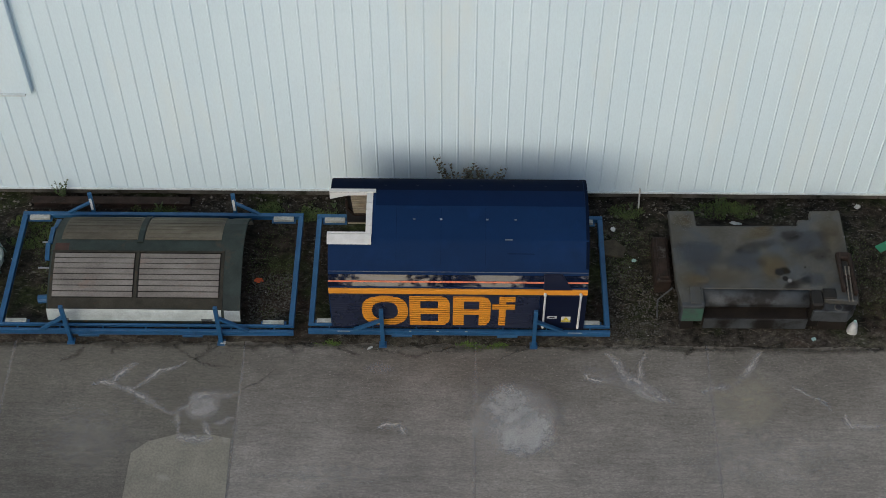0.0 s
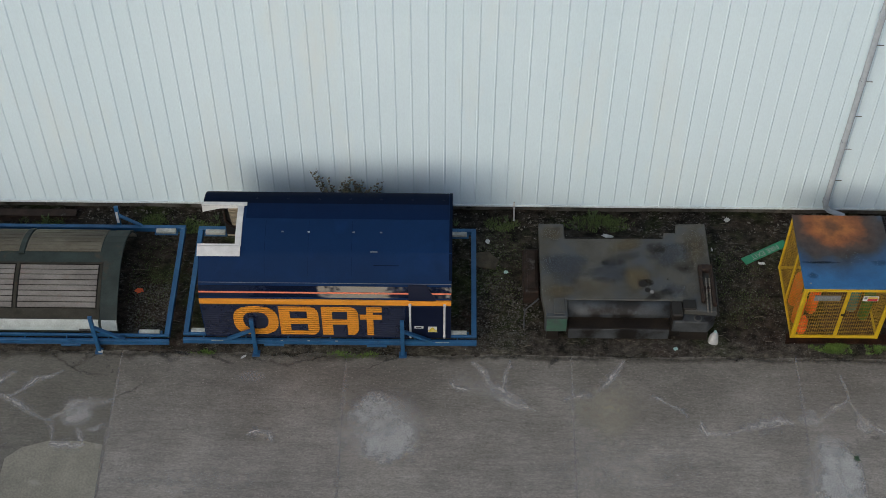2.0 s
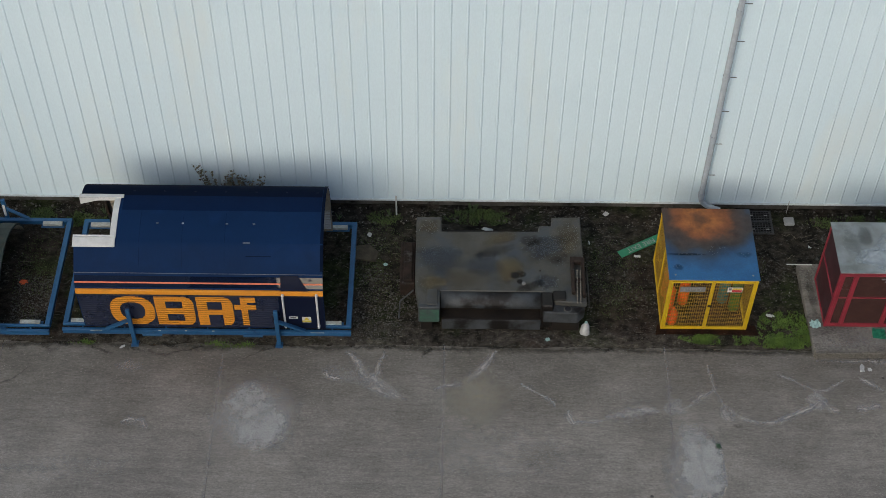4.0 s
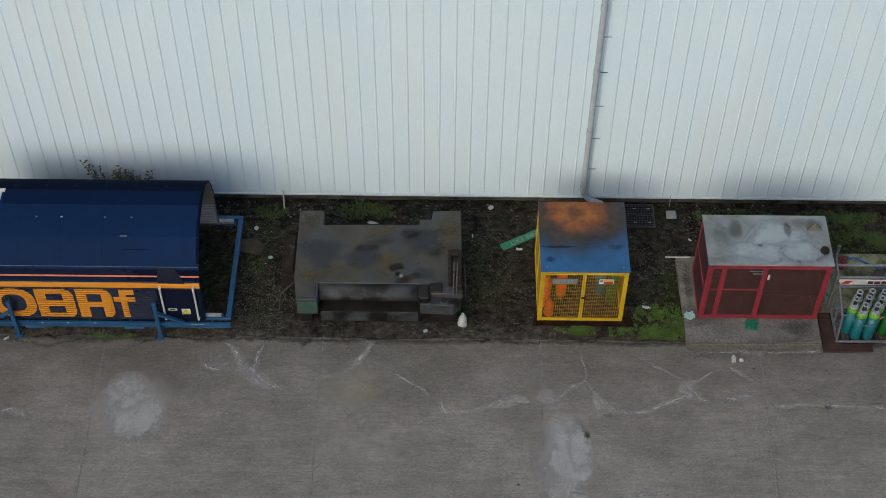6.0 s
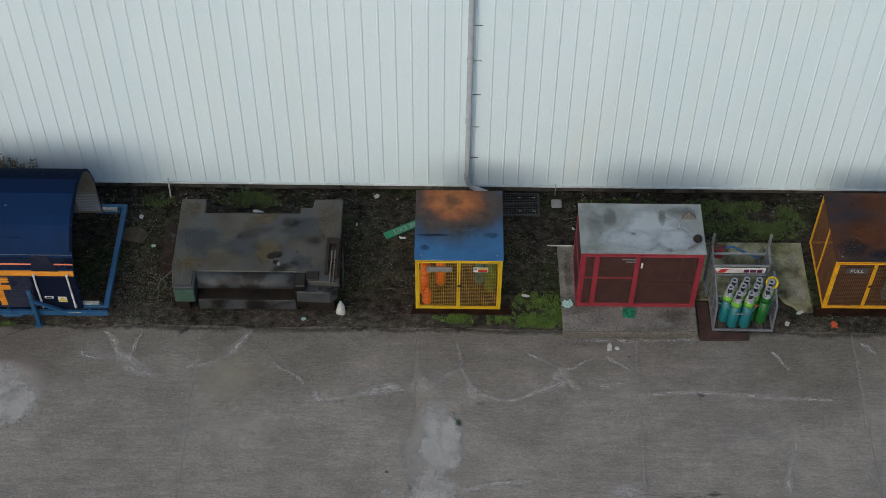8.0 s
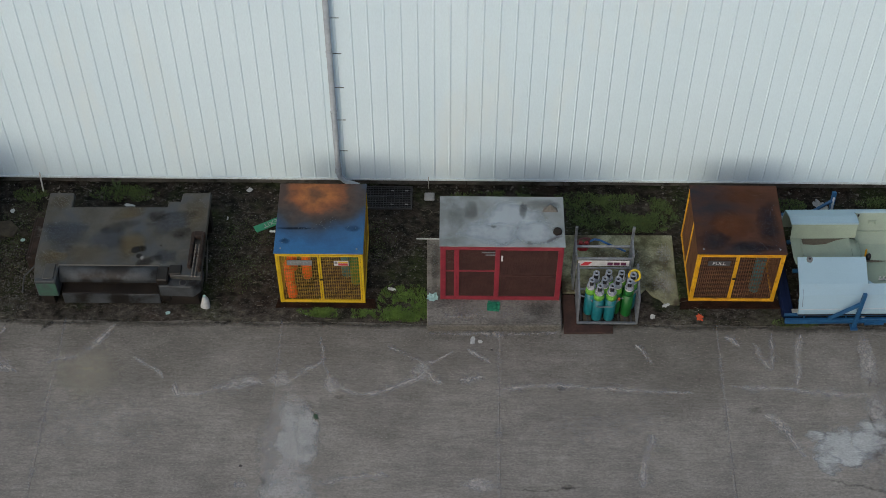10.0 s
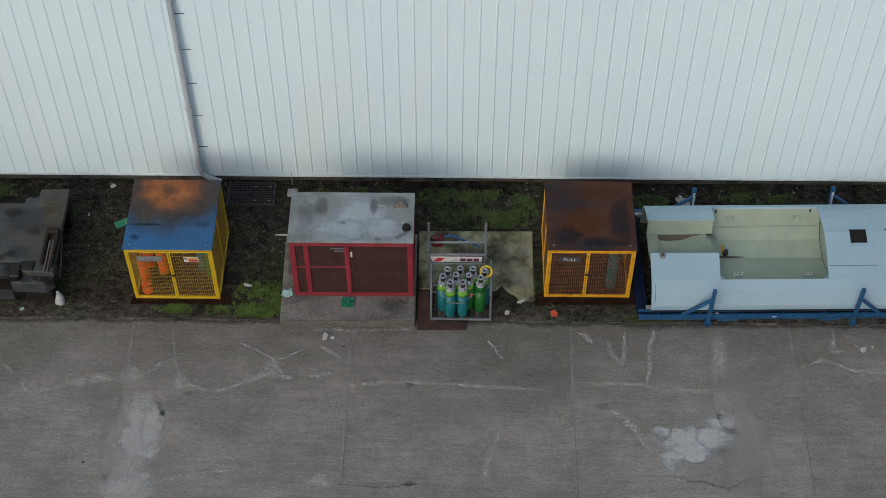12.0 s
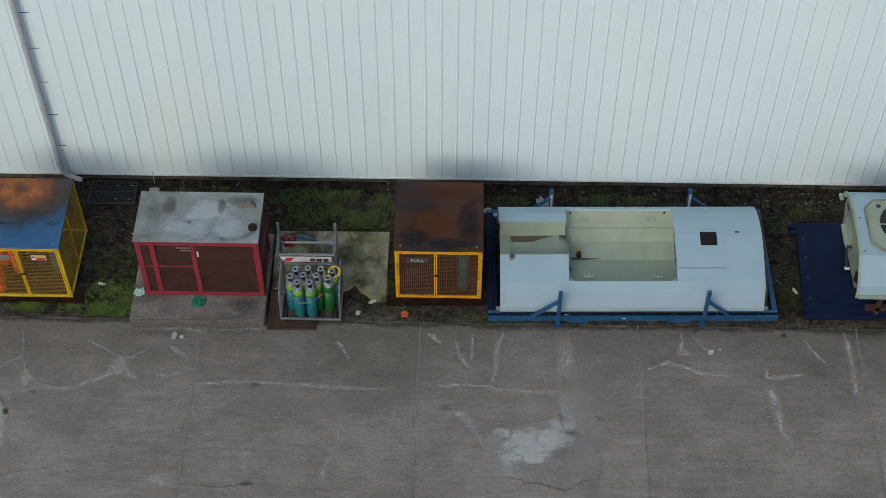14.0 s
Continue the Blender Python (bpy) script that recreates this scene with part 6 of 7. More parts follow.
SQ = [(-3.32, 0.98), (-3.30, 1.10), (-3.25, 1.26), (-2.80, 1.72), (-2.40, 1.80), (-1.70, 1.84), (-1.25, 1.78), (-1.02, 1.62), (-0.95, 1.45)]
QX0, QX1 = 16.98, 22.5
FX, FY, FR = 18.06, -2.10, 0.62
part("casing", shell(SQ, [QX0, 17.4, 19.0, 21.0, QX1], 0.06, lambda x, y: False, smooth=False), ["white_roof", "cream_in"], far)
OCT = [(17.20, -1.66), (17.42, -1.44), (18.70, -1.44), (18.92, -1.66), (18.92, -2.56), (18.70, -2.78), (17.42, -2.78), (17.20, -2.56)]
part("fan_surround", prism(OCT, 1.80, 1.858, 0.012), "cream_in", far, "cream fan surround")
bm = bmesh.new()
for (a, b), (c, d) in zip(OCT, OCT[1:] + OCT[:1]):
    bar(bm, (a, b, 1.862), (c, d, 1.862), 0.03, 0.05, 0.004)
part("surround_rim", bm, "end_cream", far)
# solid disc; the opening's shade is only its black colour
part("fan_opening", lathe([(FR, 1.857), (FR, 1.864)], FX, FY, 36), "black", far, "black disc painted for the dark fan opening")
bm = bmesh.new()
for i in range(36):
    a, b = 2 * math.pi * i / 36, 2 * math.pi * (i + 1) / 36
    rod(bm, (FX + FR * math.cos(a), FY + FR * math.sin(a), 1.862), (FX + FR * math.cos(b), FY + FR * math.sin(b), 1.862), 0.018, 6)
part("fan_ring", bm, "cream_in", far)
bm = bmesh.new()
for a in range(3):
    u = Vector((math.cos(a * 1.05), math.sin(a * 1.05), 0)) * FR
    bar(bm, (FX - u.x, FY - u.y, 1.88), (FX + u.x, FY + u.y, 1.88), 0.025, 0.02)
part("fan_guard", bm, "guard", far)
part("surround_hole", lathe([(0.05, 1.857), (0.05, 1.863)], 17.50, -1.60, 10), "black", far)
for y in (-1.2, -1.9, -2.7):
    z = height_at(SQ, y)
    part("rivet", lathe([(0.018, z - 0.004), (0.018, z + 0.008)], QX0 + 0.10, y, 8), "grate", far)


def end_sheet(outline, x, thick):
    """An upright sheet across the roof's end, of that outline (y, z)."""
    bm = bmesh.new()
    f = bm.faces.new([bm.verts.new((x, y, z)) for y, z in outline])
    up = bmesh.ops.extrude_face_region(bm, geom=[f])
    bmesh.ops.translate(bm, verts=[v for v in up["geom"] if isinstance(v, bmesh.types.BMVert)], vec=(thick, 0, 0))
    bmesh.ops.recalc_face_normals(bm, faces=bm.faces)
    return bm


crown = [(y, z - 0.07) for y, z in SQ[1:-1]]
part("end_bulkhead", end_sheet(crown + [(-1.00, 1.22), (-1.16, 0.98), (-1.24, 0.70), (-1.58, 0.64), (-2.00, 0.74), (-2.86, 0.74), (-3.10, 0.98)], QX0 + 0.06, 0.03), "end_cream", far, "pale grey-green bulkhead across the open end")
bm = box(bmesh.new(), QX0 - 0.06, QX0 + 0.058, -2.02, -1.42, 1.02, 1.06, 0.008)
box(bm, QX0 + 0.03, QX0 + 0.058, -2.02, -1.42, 1.06, 1.30, 0.006)
part("bulkhead_ledge", bm, "cream_in", far, "cream folded ledge")
# thin black plates paint the shade of slots in the bulkhead
part("bulkhead_slot", one(QX0 + 0.045, QX0 + 0.058, -1.34, -1.12, 1.36, 1.41, 0.004), "black", far)
part("bulkhead_slot", end_sheet([(-2.98, 0.98), (-2.72, 0.80), (-2.70, 1.10), (-2.90, 1.22)], QX0 + 0.05, 0.008), "black", far, "black plate painted for a dark cut-out in the bulkhead")
bm = bmesh.new()
for (a, b), (c, d) in zip(SQ, SQ[1:]):
    bar(bm, (QX0 - 0.01, a, b + 0.002), (QX0 - 0.01, c, d + 0.002), 0.05, 0.035, 0.004)
part("end_rim", bm, "cream_in", far, "cream rolled rim of the open end")
bm = bmesh.new()
box(bm, QX0 - 0.10, QX0 - 0.02, -1.06, -0.90, 1.40, 1.46, 0.01)
part("lip_tab", bm, "cream_in", far)
bm = bmesh.new()
H = [(QX0 + 0.05, -2.10, 1.10), (QX0 - 0.06, -2.16, 1.22), (QX0 - 0.10, -2.30, 1.22), (QX0 - 0.10, -2.42, 1.08), (QX0 - 0.06, -2.50, 0.94)]
for p, q in zip(H, H[1:]):
    rod(bm, p, q, 0.022, 8)
part("hose", bm, "olive", far, "dark green bent hose")
part("hose_clip", one(QX0 - 0.12, QX0 - 0.02, -2.54, -2.49, 0.90, 0.95, 0.006), "sign_white", far)
part("sill", one(QX0 + 0.02, QX1, -3.35, -3.23, 0.96, 1.06, 0.01), "cream_in", far)
for x in (17.5, 19.8, 22.0):
    part("trestle_leg", one(x, x + 0.1, -3.2, -3.1, 0.0, 0.96, 0.008), "rust_plate", far, "red-brown trestle leg")
    part("trestle_leg", one(x, x + 0.1, -0.95, -0.85, 0.0, 1.2, 0.008), "rust_plate", far, "red-brown trestle leg")
bm = bmesh.new()
bar(bm, (17.3, -3.15, 0.42), (22.2, -3.15, 0.42), 0.1, 0.12)
bar(bm, (17.3, -3.15, 0.05), (22.2, -3.15, 0.05), 0.1, 0.1)
part("trestle_beam", bm, "rust_plate", far)

# ---- loose things on the ground ----
sign = thing("fire_exit_sign", (-1.42, -0.7, 0), "green sign board with white letters lying in the soil", "sign")
rot = Matrix.Rotation(radians(29), 4, "Z")
bm = bmesh.new()
box(bm, -0.55, 0.55, -0.095, 0.095, 0.0, 0.02, 0.004)
bm.transform(Matrix.Translation((-1.38, -0.68, 0.045)) @ rot)
sp = part("board", bm, "sign_green", sign)
lettering("FIRE EXIT", 0.17, "lid", Matrix.Translation((-1.38, -0.68, 0.068)) @ rot @ Matrix.Rotation(radians(180), 4, "Z"), sp)


def scrap(name, x, y, z, size, material, label, category, seed, lobes=0.55, turned=None):
    """A crumpled scrap: a small sheet bent by noise."""
    t = thing(name, (x, y, z), label, category, "litter")
    bm = bmesh.new()
    bmesh.ops.create_grid(bm, x_segments=6, y_segments=6, size=0.5)
    r = random.Random(seed)
    turn = r.uniform(0, 6.28) if turned is None else turned
    for v in bm.verts:
        q = Vector((v.co.x * 3 + seed, v.co.y * 3, seed * 1.7))
        a = math.atan2(v.co.y, v.co.x)
        k = 1 + lobes * noise.noise(Vector((math.cos(a) * 2.2 + seed, math.sin(a) * 2.2, seed)))
        k *= 1 / (1 + 0.9 * lobes * min(abs(v.co.x), abs(v.co.y)))
        u, w = v.co.x * size[0] * k, v.co.y * size[1] * k
        v.co = Vector((x + u * math.cos(turn) - w * math.sin(turn), y + u * math.sin(turn) + w * math.cos(turn), z + 0.012 + abs(noise.noise(q)) * max(size) * 0.25))
    up = bmesh.ops.extrude_face_region(bm, geom=list(bm.faces))
    bmesh.ops.translate(bm, verts=[v for v in up["geom"] if isinstance(v, bmesh.types.BMVert)], vec=(0, 0, 0.006))
    bmesh.ops.recalc_face_normals(bm, faces=bm.faces)
    part("sheet", bm, material, t)
    return t


WHITE = "crumpled white litter lying on the ground"
for i, (x, y, z, a, b) in enumerate(((-2.09, 0.23, 0.02, 0.13, 0.11), (-4.72, -0.27, 0.02, 0.24, 0.10), (-7.31, -0.44, 0.01, 0.12, 0.10), (-1.47, -0.97, 0.01, 0.06, 0.15),
                                     (14.06, -4.07, 0.0, 0.15, 0.12), (14.26, -4.0, 0.0, 0.05, 0.04), (16.0, -2.45, 0.01, 0.17, 0.08), (2.93, -3.85, 0.0, 0.20, 0.10),
                                     (3.08, -3.88, 0.0, 0.10, 0.08), (7.01, -2.95, 0.06, 0.18, 0.08), (6.72, -3.2, 0.0, 0.10, 0.12), (1.2, -2.55, 0.02, 0.17, 0.08),
                                     (-2.5, -0.6, 0.01, 0.10, 0.03), (-12.29, -3.52, 0.0, 0.12, 0.05), (-15.2, -3.42, 0.0, 0.1, 0.08), (2.31, -0.66, 0.02, 0.08, 0.05))):
    scrap("litter_scrap", x, y, z, (a, b), "paper", WHITE, "litter", i + 1)
for i, (x, y, z) in enumerate(((2.07, -2.86, 0.165), (-6.93, -1.27, 0.01), (-3.5, -3.22, 0.01))):
    s = 0.24 if i == 0 else 0.1
    scrap("plastic_scrap", x, y, z, (s, s * 0.8), "mint", "pale mint plastic scrap on the ground", "litter", 30 + i)
scrap("green_cloth", 3.36, -3.10, 0.17, (0.27, 0.25), "green_mat", "green cloth lying on the concrete step", "cloth", 44, 0.1, -0.12)
for i, (x, y) in enumerate(((-14.63, -1.88), (7.70, -3.22))):
    scrap("orange_rag", x, y, 0.02, (0.18, 0.14), "orange_rag", "bright orange rag lying on the soil", "rag", 50 + i, 0.8)
scrap("grey_sheet", 10.71, -0.15, 0.02, (0.42, 0.26), "lid", "crumpled grey plastic sheet by the wall foot", "litter", 71, 0.5)
scrap("litter_scrap", 9.44, -0.34, 0.03, (0.2, 0.12), "pad_white", WHITE, "litter", 72, 0.5)
for i, (x, y) in enumerate(((-0.22, -5.76), (15.62, -3.62))):
    scrap("dark_leaf", x, y, 0.0, (0.12, 0.09), "leaf", "dark green leaf on the concrete", "leaf", 60 + i)


bundle = thing("wrapped_bundle", (-20.32, -1.6, 0), "pale plastic-wrapped bundle lying on the soil beside a frame", "bundle")
bm = bmesh.new()
bmesh.ops.create_icosphere(bm, subdivisions=4, radius=1.0)
for v in bm.verts:
    k = 1 + 0.16 * noise.noise(v.co * 2.1) + 0.06 * noise.noise(v.co * 7)
    v.co = Vector((-20.32 + v.co.x * 0.42 * k, -1.6 + v.co.y * 0.62 * k, max(0.0, 0.24 + v.co.z * 0.30 * k)))
for f in bm.faces:
    f.smooth = True
wrap = part("wrapping", bm, "wrap", bundle)
for y in (-1.9, -1.35):
    bm = bmesh.new()
    ring = [(-20.32 + 0.46 * math.cos(a), y, max(0.01, 0.24 + 0.33 * math.sin(a))) for a in [math.pi * i / 10 for i in range(11)]]
    for p, q in zip(ring, ring[1:]):
        bar(bm, p, q, 0.03, 0.012, 0)
    part("strap", bm, "green_paint", bundle, "dull green strap")

# ---- plants ----
def blades(name, spots, count, height, material, label, spread_leaf=0.012, thin=0.0):
    """Grass and moss: many small bent blades scattered over oval spots."""
    r = random.Random(count)
    verts, faces = [], []
    total = sum(a * b for *_, a, b in spots)
    for x, y, a, b in spots:
        for _ in range(int(count * a * b / total)):
            t, q = r.uniform(0, 6.283), r.random() ** 0.6
            px, py = x + a * q * math.cos(t), y + b * q * math.sin(t)
            if noise.noise(Vector((px * 2.3, py * 2.3, 7))) + 0.5 * noise.noise(Vector((px * 9, py * 9, 2))) < r.uniform(-0.5, 0.2) + thin:
                continue
            h, d, w = height * r.uniform(0.4, 1.3), r.uniform(0, 6.283), spread_leaf * r.uniform(0.6, 1.6)
            ca, sa = math.cos(d), math.sin(d)
            z = soil_height(px, py) - 0.005
            k = len(verts)
            verts += [(px - w * sa, py + w * ca, z), (px + w * sa, py - w * ca, z), (px + 0.35 * h * ca + w * sa, py + 0.35 * h * sa - w * ca, z + 0.7 * h),
                      (px + 0.35 * h * ca - w * sa, py + 0.35 * h * sa + w * ca, z + 0.7 * h), (px + 0.9 * h * ca, py + 0.9 * h * sa, z + 0.95 * h)]
            faces += [(k, k + 1, k + 2, k + 3), (k + 3, k + 2, k + 4)]
    me = bpy.data.meshes.new(name)
    me.from_pydata(verts, [], faces)
    me.materials.append(M[material])
    return tagged(new(name, me), label, "grass", kind="stuff")


blades("grass", [(1.45, -2.85, 0.55, 0.52), (1.6, -3.15, 0.45, 0.25), (0.2, -3.2, 0.9, 0.12), (-0.3, -3.15, 0.5, 0.1), (-10.1, -3.44, 0.55, 0.10), (-13.1, -3.42, 0.3, 0.07), (1.2, -3.25, 0.6, 0.12)], 22000, 0.045,
       "moss_bright", "bright green grass and moss growing by the yard edge", 0.006, 0.22)
blades("grass", [(6.2, -0.38, 1.2, 0.55), (5.2, 0.0, 0.8, 0.25), (-14.0, 0.0, 0.9, 0.3), (-7.0, 0.05, 0.4, 0.2), (-4.9, 0.1, 0.8, 0.25), (-17.0, 0.0, 0.5, 0.25), (9.9, -0.1, 0.5, 0.2), (12.4, 0.0, 0.9, 0.18),
                 (7.25, -2.5, 0.1, 0.4), (-19.5, -0.6, 0.6, 0.5), (3.3, 0.05, 1.0, 0.2), (9.7, -3.35, 0.5, 0.12), (6.5, -0.2, 0.9, 0.4), (6.9, -0.5, 0.6, 0.4)], 34000, 0.05, "moss", "low green grass and moss growing in the soil", 0.006, 0.12)
blades("moss", [(-18, -1.5, 1.4, 1.2), (-14.4, -1.6, 0.5, 1.3), (-7.0, -1.2, 0.6, 1.2), (0.9, -1.2, 0.4, 0.6), (-2.0, -1.6, 0.6, 1.1), (8.3, 0.0, 1.2, 0.25), (16.6, -0.2, 1.5, 0.4),
                (6.4, -0.4, 1.2, 0.55), (1.45, -2.9, 0.6, 0.5)], 26000, 0.02, "moss", "thin dark moss over the soil", 0.0045)


def weed(x, y, height, n, seed, leaf=1.0, material="weed", label="leafy green weed growing at the wall foot"):
    p = thing("weed", (x, y, 0), label, "plant", "weeds")
    r = random.Random(seed)
    bm, leaves = bmesh.new(), bmesh.new()
    for _ in range(n):
        a, h = r.uniform(0, 6.283), height * r.uniform(0.5, 1.0)
        tip = Vector((x + math.cos(a) * h * 0.30, y + min(math.sin(a) * h * 0.25 - 0.02, 0.03), h))
        rod(bm, (x, y, 0), tip, 0.006, 5, 0.002)
        for s in range(12):
            q = Vector((x, y, 0)).lerp(tip, 0.2 + 0.066 * s)
            d, w = r.uniform(0, 6.283), leaf * min(height * r.uniform(0.05, 0.10), r.uniform(0.03, 0.055))
            u, v = Vector((math.cos(d), math.sin(d), 0.25)) * w, Vector((-math.sin(d), math.cos(d), 0)) * w * 0.35
            k = [leaves.verts.new(c) for c in (q, q + u * 0.5 + v, q + u, q + u * 0.5 - v)]
            leaves.faces.new(k)
    part("stems", bm, material, p)
    part("leaves", leaves, material, p)


for i, (x, y, h, n) in enumerate(((-5.05, 0.2, 0.45, 9), (-19.0, 0.27, 0.85, 12), (-6.9, 0.15, 0.25, 6), (-13.2, 0.1, 0.3, 7), (-16.9, 0.0, 0.35, 8), (-8.0, -0.0, 0.3, 6))):
    weed(x, y, h, n, 100 + i)
for i, (x, h, n) in enumerate(((-10.62, 1.62, 18), (-10.42, 1.28, 30), (-10.15, 1.18, 34), (-9.88, 1.20, 28))):
    weed(x, 0.26, h, n, 140 + i, 1.5, "weed_dry", "tall fading brownish weed growing behind a hood")

# ---- gravel ----
def stones(name, n, boxed, lo, hi, material, label, seed):
    r = random.Random(seed)
    verts, faces = [], []
    for _ in range(n):
        x, y = r.uniform(boxed[0], boxed[1]), r.uniform(boxed[2], boxed[3])
        if noise.noise(Vector((x * 0.8, y * 0.8, 20))) < r.uniform(-0.5, 0.25):
            continue
        s = lo + (hi - lo) * r.random() ** 3
        z = (soil_height(x, y) if y > YARD_Y - 0.12 else 0.0) + s * 0.2
        k = len(verts)
        a = r.uniform(0, 6.283)
        for j in range(4):
            t = a + j * 1.571 + r.uniform(-0.3, 0.3)
            verts.append((x + s * math.cos(t) * r.uniform(0.7, 1.3), y + s * math.sin(t) * r.uniform(0.7, 1.3), z))
        verts.append((x, y, z + s * r.uniform(0.4, 0.9)))
        verts.append((x, y, z - s * 0.6))
        for j in range(4):
            faces += [(k + j, k + (j + 1) % 4, k + 4), (k + (j + 1) % 4, k + j, k + 5)]
    me = bpy.data.meshes.new(name)
    me.from_pydata(verts, [], faces)
    me.materials.append(M[material])
    return tagged(new(name, me), label, "gravel", kind="stuff")


stones("gravel", 42000, (X0, X1, YARD_Y - 0.10, 0.38), 0.003, 0.020, "gravel", "loose grey gravel and crumbs in the soil", 5)
stones("gravel", 1500, (-7.55, -5.9, -3.3, -1.5), 0.008, 0.034, "chippings", "coarse grey chippings in the soil", 6)
stones("gravel", 1100, (-14.8, -13.95, -2.9, -1.7), 0.008, 0.030, "chippings", "coarse grey chippings in the soil", 26)
stones("gravel", 2400, (-2.7, 2.0, -2.9, 0.1), 0.006, 0.024, "chippings", "coarse grey chippings in the soil", 27)
stones("rubble", 1300, (X0, X1, -0.1, 0.42), 0.010, 0.045, "rubble", "pale rubble along the wall foot", 7)
stones("rubble", 420, (-15.75, -14.85, -4.05, -3.42), 0.006, 0.03, "rubble", "broken crumbs of concrete at the bay corner", 17)
stones("rubble", 700, (2.0, 4.8, -3.84, -3.58), 0.008, 0.03, "rubble", "pale rubble along the step's edge", 8)
stones("grit", 17000, (X0, X1, YARD_Y - 0.05, -2.85), 0.003, 0.013, "grit", "dusty brown grit by the yard edge", 15)
stones("grit", 5000, (-7.6, -1.2, YARD_Y - 0.05, -2.0), 0.003, 0.014, "grit", "dusty brown grit by the yard edge", 16)
r_straw = random.Random(77)
verts, faces = [], []
for _ in range(3000):
    x, y, a, n = r_straw.uniform(X0, X1), r_straw.uniform(YARD_Y, 0.3), r_straw.gauss(0.0, 0.7), r_straw.uniform(0.02, 0.11)
    if noise.noise(Vector((x * 0.9, y * 0.9, 31))) < r_straw.uniform(-0.3, 0.3):
        continue
    z, k, w = soil_height(x, y) + 0.008, len(verts), 0.003
    u, v = n * math.cos(a), n * math.sin(a)
    verts += [(x - u, y - v - w, z), (x + u, y + v - w, z + 0.006), (x + u, y + v + w, z + 0.006), (x - u, y - v + w, z), (x, y, z + 0.012)]
    faces += [(k, k + 1, k + 4), (k + 1, k + 2, k + 4), (k + 2, k + 3, k + 4), (k + 3, k, k + 4)]
me = bpy.data.meshes.new("straw")
me.from_pydata(verts, [], faces)
me.materials.append(M["straw"])
tagged(new("straw", me), "dry straw and splinters scattered on the soil", "straw", kind="stuff")
stones("paper_crumbs", 1700, (X0, X1, YARD_Y, 0.3), 0.004, 0.014, "paper", "tiny pale crumbs of litter in the soil", 9)


# ---- marks on the yard ----
def ribbon(name, pts, width, material, label, seed=1, lift=0.004, wander=1.0):
    """A weathered mark along a wandering line, fading out to its sides."""
    fine = []
    for (x0, y0), (x1, y1) in zip(pts, pts[1:]):
        n = max(2, int(math.hypot(x1 - x0, y1 - y0) / 0.035))
        fine += [(x0 + (x1 - x0) * i / n, y0 + (y1 - y0) * i / n) for i in range(n)]
    fine.append(pts[-1])
    bm = bmesh.new()
    lay = bm.verts.layers.float.new("fade")
    rows = []
    for i, (x, y) in enumerate(fine):
        a, b = fine[max(i - 1, 0)], fine[min(i + 1, len(fine) - 1)]
        d = Vector((b[0] - a[0], b[1] - a[1])).normalized()
        p = Vector((x * 1.6, y * 1.6, seed))
        off = wander * (0.035 * noise.noise(p * 1.5) + 0.035 * noise.noise(p * 5) + 0.03 * noise.noise(p * 14))
        w = 1.7 * width * (0.75 + 0.7 * noise.noise(p * 1.3 + Vector((9, 0, 0)))) * min(1.0, 0.35 + 4 * min(i, len(fine) - 1 - i) / len(fine))
        row = []
        for s, f in ((-1, -0.15), (-0.45, 0.55), (0, 1.15), (0.45, 0.55), (1, -0.15)):
            v = bm.verts.new((x - d.y * (off + s * w), y + d.x * (off + s * w), lift))
            v[lay] = f * (0.98 + 0.5 * noise.noise(p * 2 + Vector((0, 4, 0))))
            row.append(v)
        rows.append(row)
    for a, b in zip(rows, rows[1:]):
        for i in range(4):
            bm.faces.new((a[i], a[i + 1], b[i + 1], b[i]))
    return part(name, bm, material, yard, label)


def blotch(name, x, y, rx, ry, material, label, seed=1, power=1.0, lift=0.0045, turn=0.0, parent=None):
    """A patch with an uneven outline, fading towards its edge."""
    bm = bmesh.new()
    lay = bm.verts.layers.float.new("fade")
    rings, n = [], 40
    for k in range(9):
        q, row = k / 8, []
        for i in range(n):
            a = 2 * math.pi * i / n
            g = 1 + 0.28 * noise.noise(Vector((math.cos(a) * 1.5 + seed, math.sin(a) * 1.5, seed * 0.7)))
            u, w = rx * g * q * math.cos(a), ry * g * q * math.sin(a)
            v = bm.verts.new((x + u * math.cos(turn) - w * math.sin(turn), y + u * math.sin(turn) + w * math.cos(turn), lift))
            v[lay] = (1.25 - 1.35 * q ** 2.6) * power
            row.append(v)
        rings.append(row)
    for a, b in zip(rings, rings[1:]):
        for i in range(n):
            if a is rings[0]:
                bm.faces.new((a[0], b[i], b[(i + 1) % n])) if i else bm.faces.new((a[0], b[0], b[1]))
            else:
                bm.faces.new((a[i], b[i], b[(i + 1) % n], a[(i + 1) % n]))
    bmesh.ops.delete(bm, geom=[v for v in bm.verts if not v.link_faces], context="VERTS")
    return part(name, bm, material, parent or yard, label)


part("cement_patch", prism([(-16.72, -7.6), (-14.80, -7.6), (-14.84, -5.62), (-15.2, -5.54), (-15.9, -5.54), (-16.4, -5.70), (-16.68, -5.95)], -0.03, 0.005, 0.002), "patch", yard, "tan cement repair patch")
STAIN, CRACK = "pale weathered stain in the concrete", "pale filled crack in the concrete"
